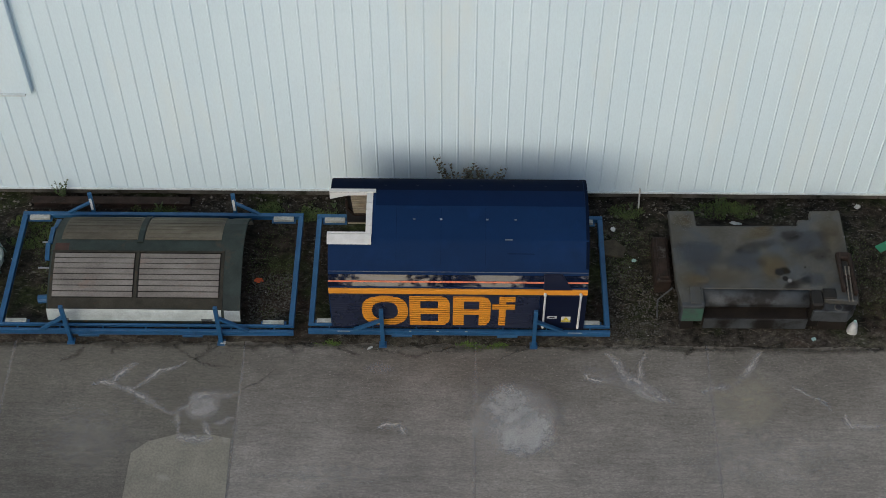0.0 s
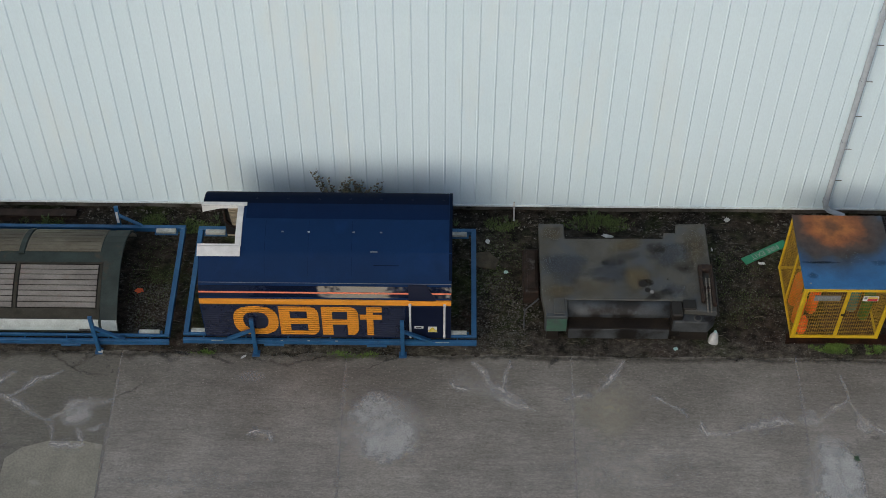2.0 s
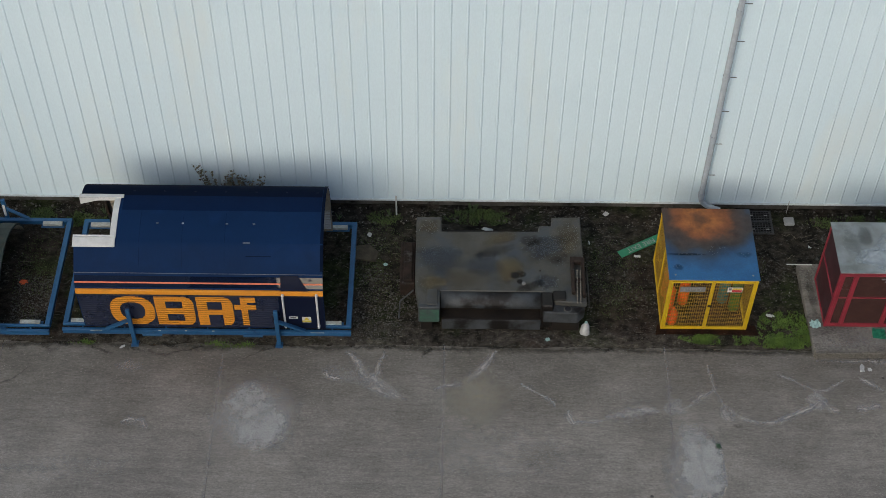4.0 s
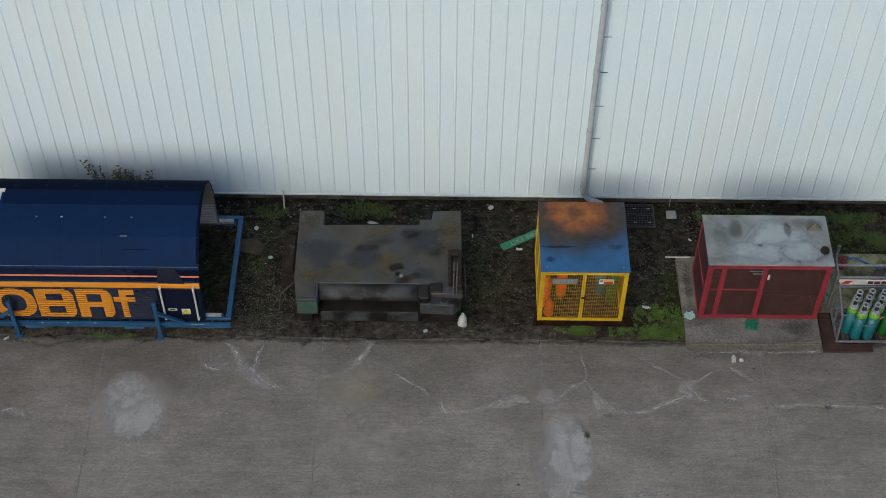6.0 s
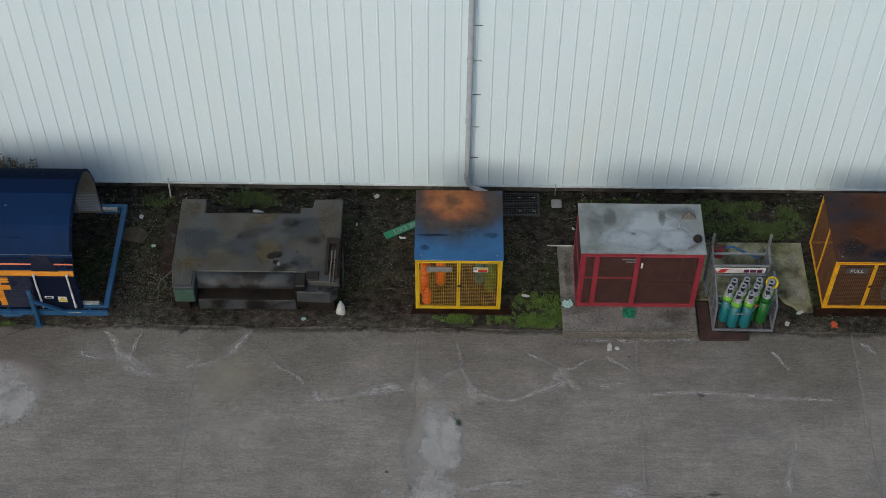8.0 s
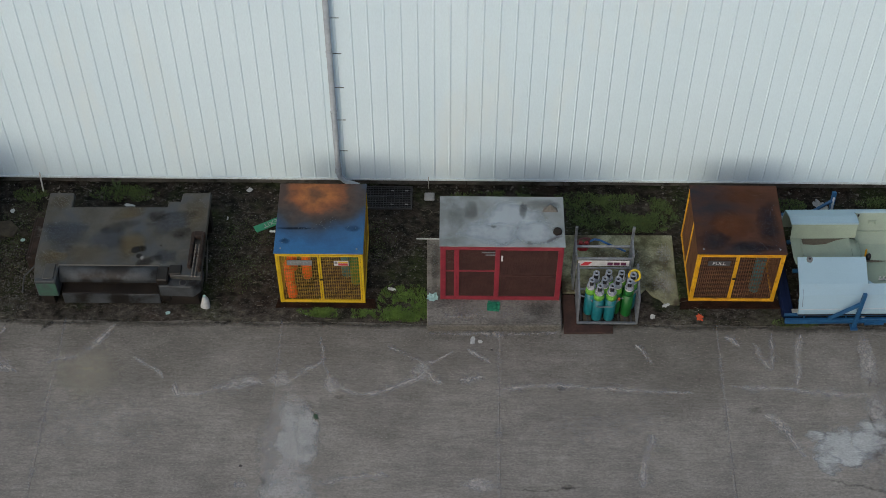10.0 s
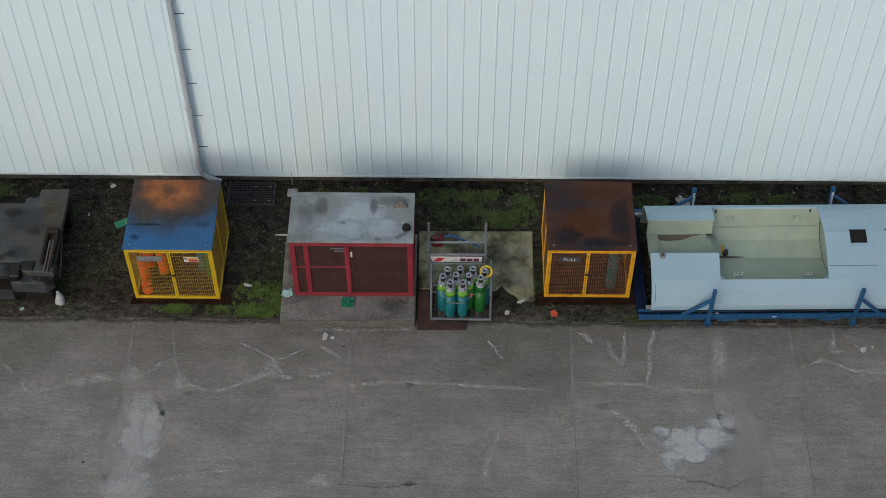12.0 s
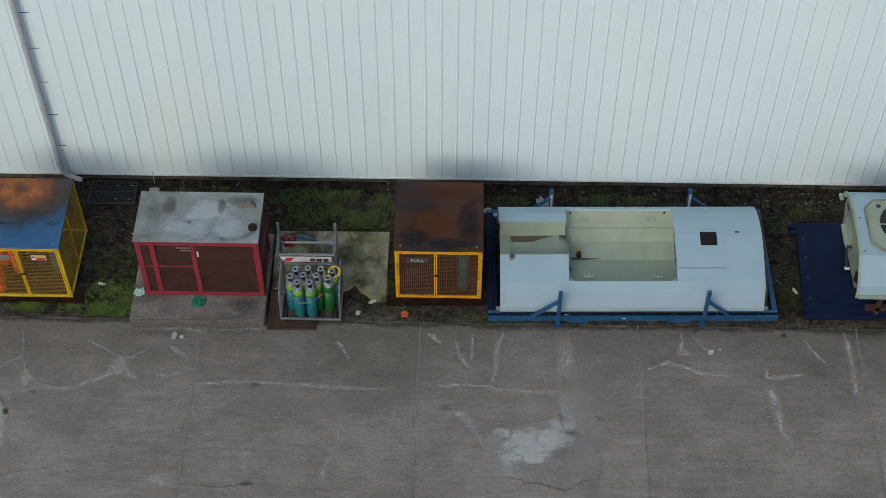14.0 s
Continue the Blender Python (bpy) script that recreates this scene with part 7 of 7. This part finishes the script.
STAINS_WEST = (
    (-15.45, -4.92, 0.36, 0.30, 'laitance', 1.2, 0.3), (-15.30, -4.72, 0.55, 0.20, 'chalk', 1.0, 0.25), (-9.35, -5.15, 0.95, 1.0, 'chalk', 1.0, 0.3),
    (-9.42, -5.2, 0.85, 0.9, 'laitance', 0.85, 0.5), (-9.36, -5.68, 0.46, 0.36, 'laitance', 1.0, 0.3), (-9.62, -4.62, 0.55, 0.32, 'laitance', 0.8, 0.4), (-9.28, -5.40, 0.66, 0.56, 'lime_bloom', 0.85, 0.3), (-9.52, -4.90, 0.60, 0.50, 'lime_bloom', 0.62, 0.2),
    (-6.90, -4.46, 0.55, 0.2, 'laitance', 0.85, -0.55), (-7.5, -4.2, 0.7, 0.25, 'chalk', 0.8, -0.3), (-4.95, -4.72, 0.75, 0.75, 'tan_film', 0.55, 0.2),
)
STAINS_MID = (
    (-4.7, -6.0, 1.8, 0.7, 'chalk', 0.5, 0.0), (-0.80, -6.3, 0.66, 1.2, 'chalk', 1.5, 0.05), (-0.70, -5.75, 0.46, 0.55, 'laitance', 1.1, 0.0),
    (-0.42, -6.15, 0.34, 0.80, 'laitance', 1.25, 0.05), (-0.58, -6.25, 0.50, 0.98, 'lime_bloom', 1.05, 0.06), (-0.40, -6.10, 0.28, 0.62, 'lime_bloom', 0.9, 0.08), (-0.72, -7.45, 0.58, 0.55, 'lime_bloom', 0.95, 0.0), (-0.78, -7.0, 0.48, 0.36, 'laitance', 1.0, 0.5),
    (-0.75, -7.6, 0.62, 0.45, 'laitance', 1.2, 0.0), (-1.10, -6.6, 0.20, 0.9, 'laitance', 0.6, 0.0), (10.50, -6.32, 1.15, 0.62, 'chalk', 0.9, 0.15),
)
STAINS_STEP = (
    (10.28, -6.36, 0.72, 0.52, 'whitewash', 1.0, 0.18), (10.80, -6.22, 0.48, 0.50, 'whitewash', 0.95, 0.25), (9.90, -6.70, 0.30, 0.34, 'whitewash', 0.8, 0.6), (9.72, -6.10, 0.24, 0.20, 'whitewash', 0.75, 0.0),
    (11.08, -5.80, 0.20, 0.42, 'whitewash', 0.75, 0.0),
    (11.05, -5.45, 0.26, 0.42, 'laitance', 1.0, 0.1), (11.06, -4.3, 0.22, 0.8, 'laitance', 0.85, 0.0), (11.35, -5.9, 0.62, 1.4, 'chalk', 0.85, 0.0),
    (11.2, -6.8, 0.5, 0.8, 'chalk', 0.8, 0.0), (9.05, -5.85, 0.16, 0.42, 'laitance', 0.75, 0.7), (3.05, -7.28, 0.36, 0.18, 'laitance', 0.95, 0.0),
)
STAINS_EAST = (
    (1.88, -4.66, 0.22, 0.30, 'laitance', 1.0, 0.0), (0.04, -4.98, 0.20, 0.22, 'laitance', 1.0, 0.5), (-1.9, -5.02, 0.6, 0.12, 'laitance', 1.0, 0.14),
    (-1.0, -4.86, 0.30, 0.20, 'laitance', 0.85, 0.3), (-12.1, -3.98, 0.34, 0.18, 'chalk', 0.8, 0.0), (-17.6, -5.6, 1.0, 0.8, 'chalk', 0.45, 0.0),
    (5.6, -5.9, 1.5, 0.4, 'chalk', 0.5, 0.1), (-13.0, -6.4, 1.5, 0.35, 'chalk', 0.4, 0.0), (15.22, -5.1, 0.10, 0.34, 'laitance', 1.1, 0.15),
)
for i, (x, y, rx, ry, m, power, turn) in enumerate(STAINS_WEST + STAINS_MID + STAINS_STEP + STAINS_EAST):
    blotch("stain", x, y, rx, ry, m, STAIN if m != "tan_film" else "tan washed-out stain in the concrete", i * 3 + 2, power, 0.0032 + 0.00012 * i, turn)
for x, y, r in ((4.73, -5.0, 0.11), (3.32, -4.08, 0.04), (-1.62, -6.9, 0.05)):
    blotch("oil_spot", x, y, r, r * 0.75, "oil", "small dark oil spot on the concrete", int(x * 7), 0.95, lift=0.0065)
for x, y, r in ((0.22, -5.28, 0.13), (4.77, -7.32, 0.16), (8.62, -5.50, 0.18)):
    blotch("old_oil_spot", x, y, r, r * 0.5, "dirt", "faint old oil spot on the concrete", int(x * 7), 0.55, lift=0.0064)
CRACKS_WEST = (
    (((-17.65, -4.44), (-17.45, -4.35), (-17.24, -4.40), (-17.06, -4.50), (-16.89, -4.54), (-16.58, -4.75), (-16.27, -4.94), (-16.10, -5.04)), 0.07),
    (((-16.89, -4.54), (-16.66, -4.39), (-16.52, -4.26), (-16.38, -4.07), (-16.11, -4.04), (-15.86, -3.89)), 0.05),
    (((-17.28, -4.37), (-17.12, -4.13), (-16.91, -3.93), (-16.80, -3.93)), 0.05),
    (((-16.10, -5.04), (-15.93, -5.07), (-15.87, -5.29), (-15.85, -5.57)), 0.05),
    (((-15.88, -5.61), (-15.66, -5.63), (-15.49, -5.66), (-15.17, -5.63)), 0.07),
    (((-15.22, -5.28), (-15.01, -5.27), (-14.91, -5.18), (-14.80, -5.21)), 0.05),
    (((-15.39, -5.22), (-15.31, -5.41), (-15.24, -5.57)), 0.06),
    (((-15.74, -4.71), (-15.36, -4.64), (-15.14, -4.67), (-14.92, -4.64), (-14.79, -4.57)), 0.09),
    (((-15.93, -5.04), (-15.66, -4.84)), 0.06),
    (((-12.08, -5.34), (-11.87, -5.28), (-11.65, -5.34), (-11.53, -5.49)), 0.06),
)
CRACKS_MID = (
    (((-8.13, -4.09), (-7.91, -4.21), (-7.74, -4.26)), 0.06),
    (((-7.66, -3.57), (-7.44, -3.81), (-7.31, -4.12), (-7.06, -4.25), (-6.85, -4.48), (-6.58, -4.68), (-6.39, -4.74)), 0.09),
    (((-6.86, -3.53), (-7.02, -3.98), (-7.06, -4.22)), 0.05),
    (((-5.84, -4.49), (-5.55, -4.40), (-5.21, -4.35)), 0.06),
    (((-5.18, -4.30), (-4.90, -4.02), (-4.74, -3.78), (-4.57, -3.50)), 0.06),
    (((-4.08, -4.32), (-3.77, -4.55), (-3.51, -4.69), (-3.39, -4.87)), 0.05),
    (((-3.15, -4.94), (-3.13, -5.16), (-3.05, -5.25), (-2.64, -5.22), (-2.41, -5.16)), 0.05),
    (((-2.40, -5.12), (-2.00, -5.02), (-1.60, -4.92), (-1.33, -4.98)), 0.13),
)
CRACKS_STEP = (
    (((-0.24, -3.79), (-0.15, -4.22), (-0.15, -4.46), (-0.43, -4.57), (-0.61, -4.72), (-0.73, -4.86)), 0.06),
    (((-0.15, -4.43), (-0.02, -4.77), (0.10, -5.01), (0.35, -5.12), (0.70, -5.20), (0.98, -5.16), (1.25, -5.06), (1.52, -4.91), (1.79, -4.81), (1.92, -4.63), (1.85, -4.35)), 0.09),
    (((1.85, -4.35), (1.67, -4.26), (1.42, -4.10), (1.17, -4.02)), 0.05),
    (((1.95, -4.42), (2.15, -4.42), (2.31, -4.27), (2.52, -4.13)), 0.03),
    (((1.98, -4.66), (2.14, -4.83), (2.32, -4.93)), 0.08),
    (((2.66, -4.86), (2.94, -4.84), (3.17, -4.78)), 0.09),
    (((2.81, -4.09), (3.06, -4.26), (3.28, -4.43)), 0.05),
    (((3.40, -5.07), (3.76, -5.03), (4.04, -4.98), (4.38, -4.96), (5.19, -4.98)), 0.06),
    (((-0.17, -7.27), (0.18, -7.23), (0.55, -7.13), (0.87, -7.09), (1.30, -7.06)), 0.06),
    (((-1.72, -7.30), (-1.44, -7.33)), 0.08),
    (((6.5, -6.1), (6.3, -6.7), (6.2, -7.3)), 0.1), (((6.35, -3.9), (6.6, -4.4)), 0.06), (((5.2, -5.0), (6.3, -5.04), (7.4, -5.12)), 0.06),
)
CRACKS_EAST = (
    (((8.21, -3.66), (8.47, -3.94)), 0.06),
    (((8.77, -3.83), (8.82, -4.12), (8.97, -4.40), (9.08, -4.54)), 0.06),
    (((9.16, -3.60), (9.14, -4.04), (9.08, -4.54)), 0.05),
    (((9.79, -3.62), (9.65, -4.10), (9.61, -4.46), (9.55, -4.92)), 0.06),
    (((8.20, -4.94), (8.66, -4.97), (9.19, -4.96), (9.71, -5.05), (10.17, -5.09), (10.63, -5.12), (10.92, -5.08)), 0.06),
    (((8.77, -5.62), (9.10, -5.91), (9.32, -6.31), (9.48, -6.57)), 0.08),
)
CRACKS_FAR_EAST = (
    (((13.50, -3.55), (13.48, -3.95), (13.41, -4.09), (13.70, -4.12)), 0.06),
    (((13.80, -3.80), (14.04, -4.04)), 0.04),
    (((12.66, -4.54), (13.15, -4.35), (13.49, -4.41), (13.82, -4.62), (14.40, -4.64)), 0.05),
    (((15.17, -4.38), (15.15, -4.66), (15.38, -4.68), (15.93, -4.58)), 0.06),
    (((15.15, -4.87), (15.25, -5.18), (15.27, -5.59), (15.29, -5.86), (15.44, -6.18), (15.61, -6.51)), 0.13),
    (((16.0, -3.7), (16.4, -4.3)), 0.05), (((16.9, -3.5), (16.95, -4.3), (16.9, -5.2)), 0.10),
)
for i, (pts, w) in enumerate(CRACKS_STEP + CRACKS_EAST + CRACKS_FAR_EAST + CRACKS_WEST + CRACKS_MID):
    ribbon("filled_crack", pts, w * 0.80, "laitance", CRACK, i + 1, 0.0078)
    ribbon("bleached_edge", pts, w * 1.9, "chalk", "pale bleached edge of a crack", i + 1, 0.0074)
OPEN_CRACKS = (
    (((-15.75, -3.85), (-15.60, -3.75), (-15.46, -3.54), (-15.29, -3.51)), 0.04),
    (((-14.00, -3.46), (-13.76, -3.63), (-13.60, -3.52), (-13.39, -3.45)), 0.05),
    (((-12.93, -3.52), (-12.64, -3.65), (-12.47, -3.68)), 0.04),
    (((-18.36, -3.92), (-18.06, -3.71), (-17.96, -3.54)), 0.05),
    (((-17.39, -3.56), (-17.31, -3.70)), 0.04),
    (((-14.72, -4.50), (-14.40, -4.37), (-14.11, -4.04)), 0.02),
    (((9.74, -7.08), (10.07, -7.13), (10.51, -7.25), (10.94, -7.37), (11.29, -7.17), (11.74, -7.07)), 0.03),
    (((11.57, -5.66), (11.85, -5.83)), 0.025),
    (((-12.2, -3.55), (-11.4, -3.7), (-10.6, -3.45)), 0.03), (((-9.8, -3.8), (-9.2, -3.5), (-9.0, -3.36)), 0.025), (((3.30, -7.35), (4.23, -7.40), (5.0, -7.3)), 0.02),
    (((11.03, -4.35), (11.0, -4.95)), 0.03), (((-6.1, -3.7), (-5.9, -3.4)), 0.03), (((-16.2, -3.5), (-15.6, -3.9), (-15.1, -4.0)), 0.03),
)
for i, (pts, w) in enumerate(OPEN_CRACKS):
    ribbon("open_crack", pts, w * 1.3, "crack", "dark open crack in the concrete", 60 + i, 0.006)
for i in range(22):
    x = X0 + 3 + i * 2.25
    ribbon("dirt_film", ((x, YARD_Y - 0.06), (x + 1.2, YARD_Y - 0.10), (x + 2.6, YARD_Y - 0.05)), 0.08 if i % 3 else 0.12, "dirt", "damp dirt washed over the yard edge", 200 + i, 0.003)
for i, pts in enumerate((((2.0, -3.66), (3.4, -3.68), (4.7, -3.64)),)):
    ribbon("pale_crumbs", pts, 0.07, "laitance", "pale crumbled mortar", 240 + i, 0.0055)
for i, x in enumerate(JOINTS):
    ribbon("joint_stain", ((x + 0.02, YARD_Y + 0.02), (x, -5.0), (x - 0.03, -7.0), (x, -9.0)), 0.06, "chalk", "pale weathering along a bay joint", 80 + i, 0.0035, 0.25)

# ---- stains on the roofs and on the machine part ----
for i, (x, y, rx, ry, m, power) in enumerate(((3.68, -2.30, 0.72, 0.56, "roof_pale", 1.15), (3.35, -2.58, 0.75, 0.32, "roof_pale", 0.95), (4.15, -2.55, 0.55, 0.34, "roof_pale", 1.0),
                                              (2.86, -1.98, 0.18, 0.28, "grime", 1.0), (3.93, -1.98, 0.09, 0.26, "grime", 1.0), (4.35, -1.80, 0.45, 0.16, "grime", 0.7),
                                              (2.55, -2.2, 0.2, 0.4, "grime", 0.5), (3.32, -2.42, 0.07, 0.05, "black_stain", 0.9), (4.05, -2.82, 0.08, 0.07, "grime", 0.9))):
    blotch("roof_stain", x, y, rx, ry, m, "worn patch on the roof sheet", 300 + i, power, RT + 0.0012 + 0.0003 * i, parent=store)
for i, (x, y, rx, ry, m, power) in enumerate(((-5.72, -1.75, 0.55, 0.45, "blue_sheen", 0.9), (-4.85, -1.92, 0.45, 0.34, "blue_sheen", 0.9), (-4.28, -2.05, 0.32, 0.42, "tan_stain", 0.9),
                                              (-4.5, -1.2, 0.42, 0.20, "tan_stain", 0.7), (-3.5, -1.42, 0.6, 0.32, "blue_sheen", 0.9), (-3.55, -2.36, 0.30, 0.22, "blue_sheen", 0.8),
                                              (-4.10, -2.17, 0.16, 0.10, "black_stain", 1.0), (-3.85, -1.26, 0.28, 0.16, "black_stain", 0.7), (-5.92, -2.45, 0.32, 0.30, "tan_stain", 0.8),
                                              (-6.0, -0.9, 0.24, 0.24, "tan_stain", 0.6), (-3.05, -1.2, 0.28, 0.5, "tan_stain", 0.55), (-5.3, -2.3, 0.6, 0.25, "tan_stain", 0.45),
                                              (-3.3, -1.75, 0.25, 0.2, "black_stain", 0.5), (-4.6, -1.55, 0.5, 0.15, "black_stain", 0.45), (-3.9, -2.5, 0.35, 0.12, "black_stain", 0.75))):
    blotch("oil_stain", x, y, rx, ry, m, "oily stain on the steel", 330 + i, power, TOP + 0.0012 + 0.0003 * i, 0.1 * (i % 5), parent=tank)
for i, (x, y, rx, ry, m, power) in enumerate(((-0.75, -2.28, 0.45, 0.035, "black_stain", 0.9), (-0.95, -2.62, 0.12, 0.09, "black_stain", 0.7), (-0.1, -2.15, 0.28, 0.25, "grime", 0.4), (0.42, -2.28, 0.18, 0.1, "black_stain", 0.5))):
    blotch("roof_stain", x, y, rx, ry, m, "dark streak on the roof sheet", 360 + i, power, 1.7262 + 0.0003 * i, parent=c1)
for i, (x, y, rx, ry, m, power) in enumerate(((8.25, -2.05, 0.55, 0.42, "rust_bright", 0.8), (8.5, -1.25, 0.6, 0.25, "rust_bright", 0.5), (7.85, -2.45, 0.36, 0.30, "slate", 0.62), (9.02, -2.05, 0.28, 0.62, "slate", 0.62),
                                              (8.6, -2.62, 0.6, 0.16, "slate", 0.62))):
    blotch("roof_stain", x, y, rx, ry, m, "worn patch on the rusty roof sheet", 400 + i, power, 1.6612 + 0.0003 * i, parent=c2)

for i, (x, y, rx, ry, m, power) in enumerate(((3.3, -3.2, 1.1, 0.26, "chalk", 0.5), (2.12, -2.0, 0.12, 0.7, "grime", 0.8), (4.3, -3.15, 0.4, 0.2, "grime", 0.8), (2.6, -3.35, 0.5, 0.12, "chalk", 0.5))):
    blotch("worn_patch", x, y, rx, ry, m, "worn patch on the slab", 380 + i, power, 0.1713 + 0.0003 * i, parent=step)

for i, (x, y, rx, ry, m, power) in enumerate(PAD_PATCHES):
    blotch("worn_patch", x, y, rx, ry, m, "stained patch on the pad", 430 + i, power, 0.0612 + 0.0003 * i, parent=padt)

# ---- yard bays and cladding sheets ----
def broken_edge(x):
    far_end = 1.0 if x < -8.5 else 0.4
    p = Vector((x, 3.0, 0))
    return YARD_Y - far_end * (0.05 + 0.11 * noise.noise(p * 0.8) + 0.07 * noise.noise(p * 2.7) + 0.03 * noise.noise(p * 9))


for x in JOINTS:
    rim = [(x + 0.008 + (PITCH - 0.016) * i / 46, broken_edge(x + PITCH * i / 46)) for i in range(47)]
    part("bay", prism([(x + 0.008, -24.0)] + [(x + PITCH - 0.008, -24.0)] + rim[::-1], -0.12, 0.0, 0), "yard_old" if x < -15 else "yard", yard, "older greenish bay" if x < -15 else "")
    part("joint_filler", one(x - 0.009, x + 0.009, -24.0, YARD_Y - 0.12, -0.1, -0.002, 0), "joint", yard)

P3 = 1.0 / 3.0
sheet = bmesh.new()
prof = []
for i in range(3):
    a = i * P3
    prof += [(a, 0.0), (a + 0.243, 0.0), (a + 0.255, -0.012), (a + 0.270, -0.012), (a + 0.294, 0.0)]
prof.append((1.0, 0.0))
grid = [[sheet.verts.new((u, v, z)) for u, v in prof] for z in (WALL_FOOT, 3.2, 6.1, WALL_TOP)]
for a, b in zip(grid, grid[1:]):
    for i in range(len(prof) - 1):
        sheet.faces.new((a[i], a[i + 1], b[i + 1], b[i]))
back = [[sheet.verts.new((u, v + 0.004, z)) for u, v in prof] for z in (WALL_FOOT, WALL_TOP)]
for i in range(len(prof) - 1):
    sheet.faces.new((back[0][i + 1], back[0][i], back[1][i], back[1][i + 1]))
    sheet.faces.new((grid[0][i + 1], grid[0][i], back[0][i], back[0][i + 1]))
sheet_me = bpy.data.meshes.new("cladding_sheet")
sheet.to_mesh(sheet_me)
sheet_me.materials.append(M["cladding"])
for i in range(int(X1 - X0)):
    ob = new("cladding_sheet", sheet_me)
    ob.parent, ob.location = wall, (X0 + i + 0.14, WALL_Y + (0.0012 if i % 2 else 0.0), 0)
    ob.matrix_parent_inverse = Matrix.Translation(-ORIGIN[wall.name])
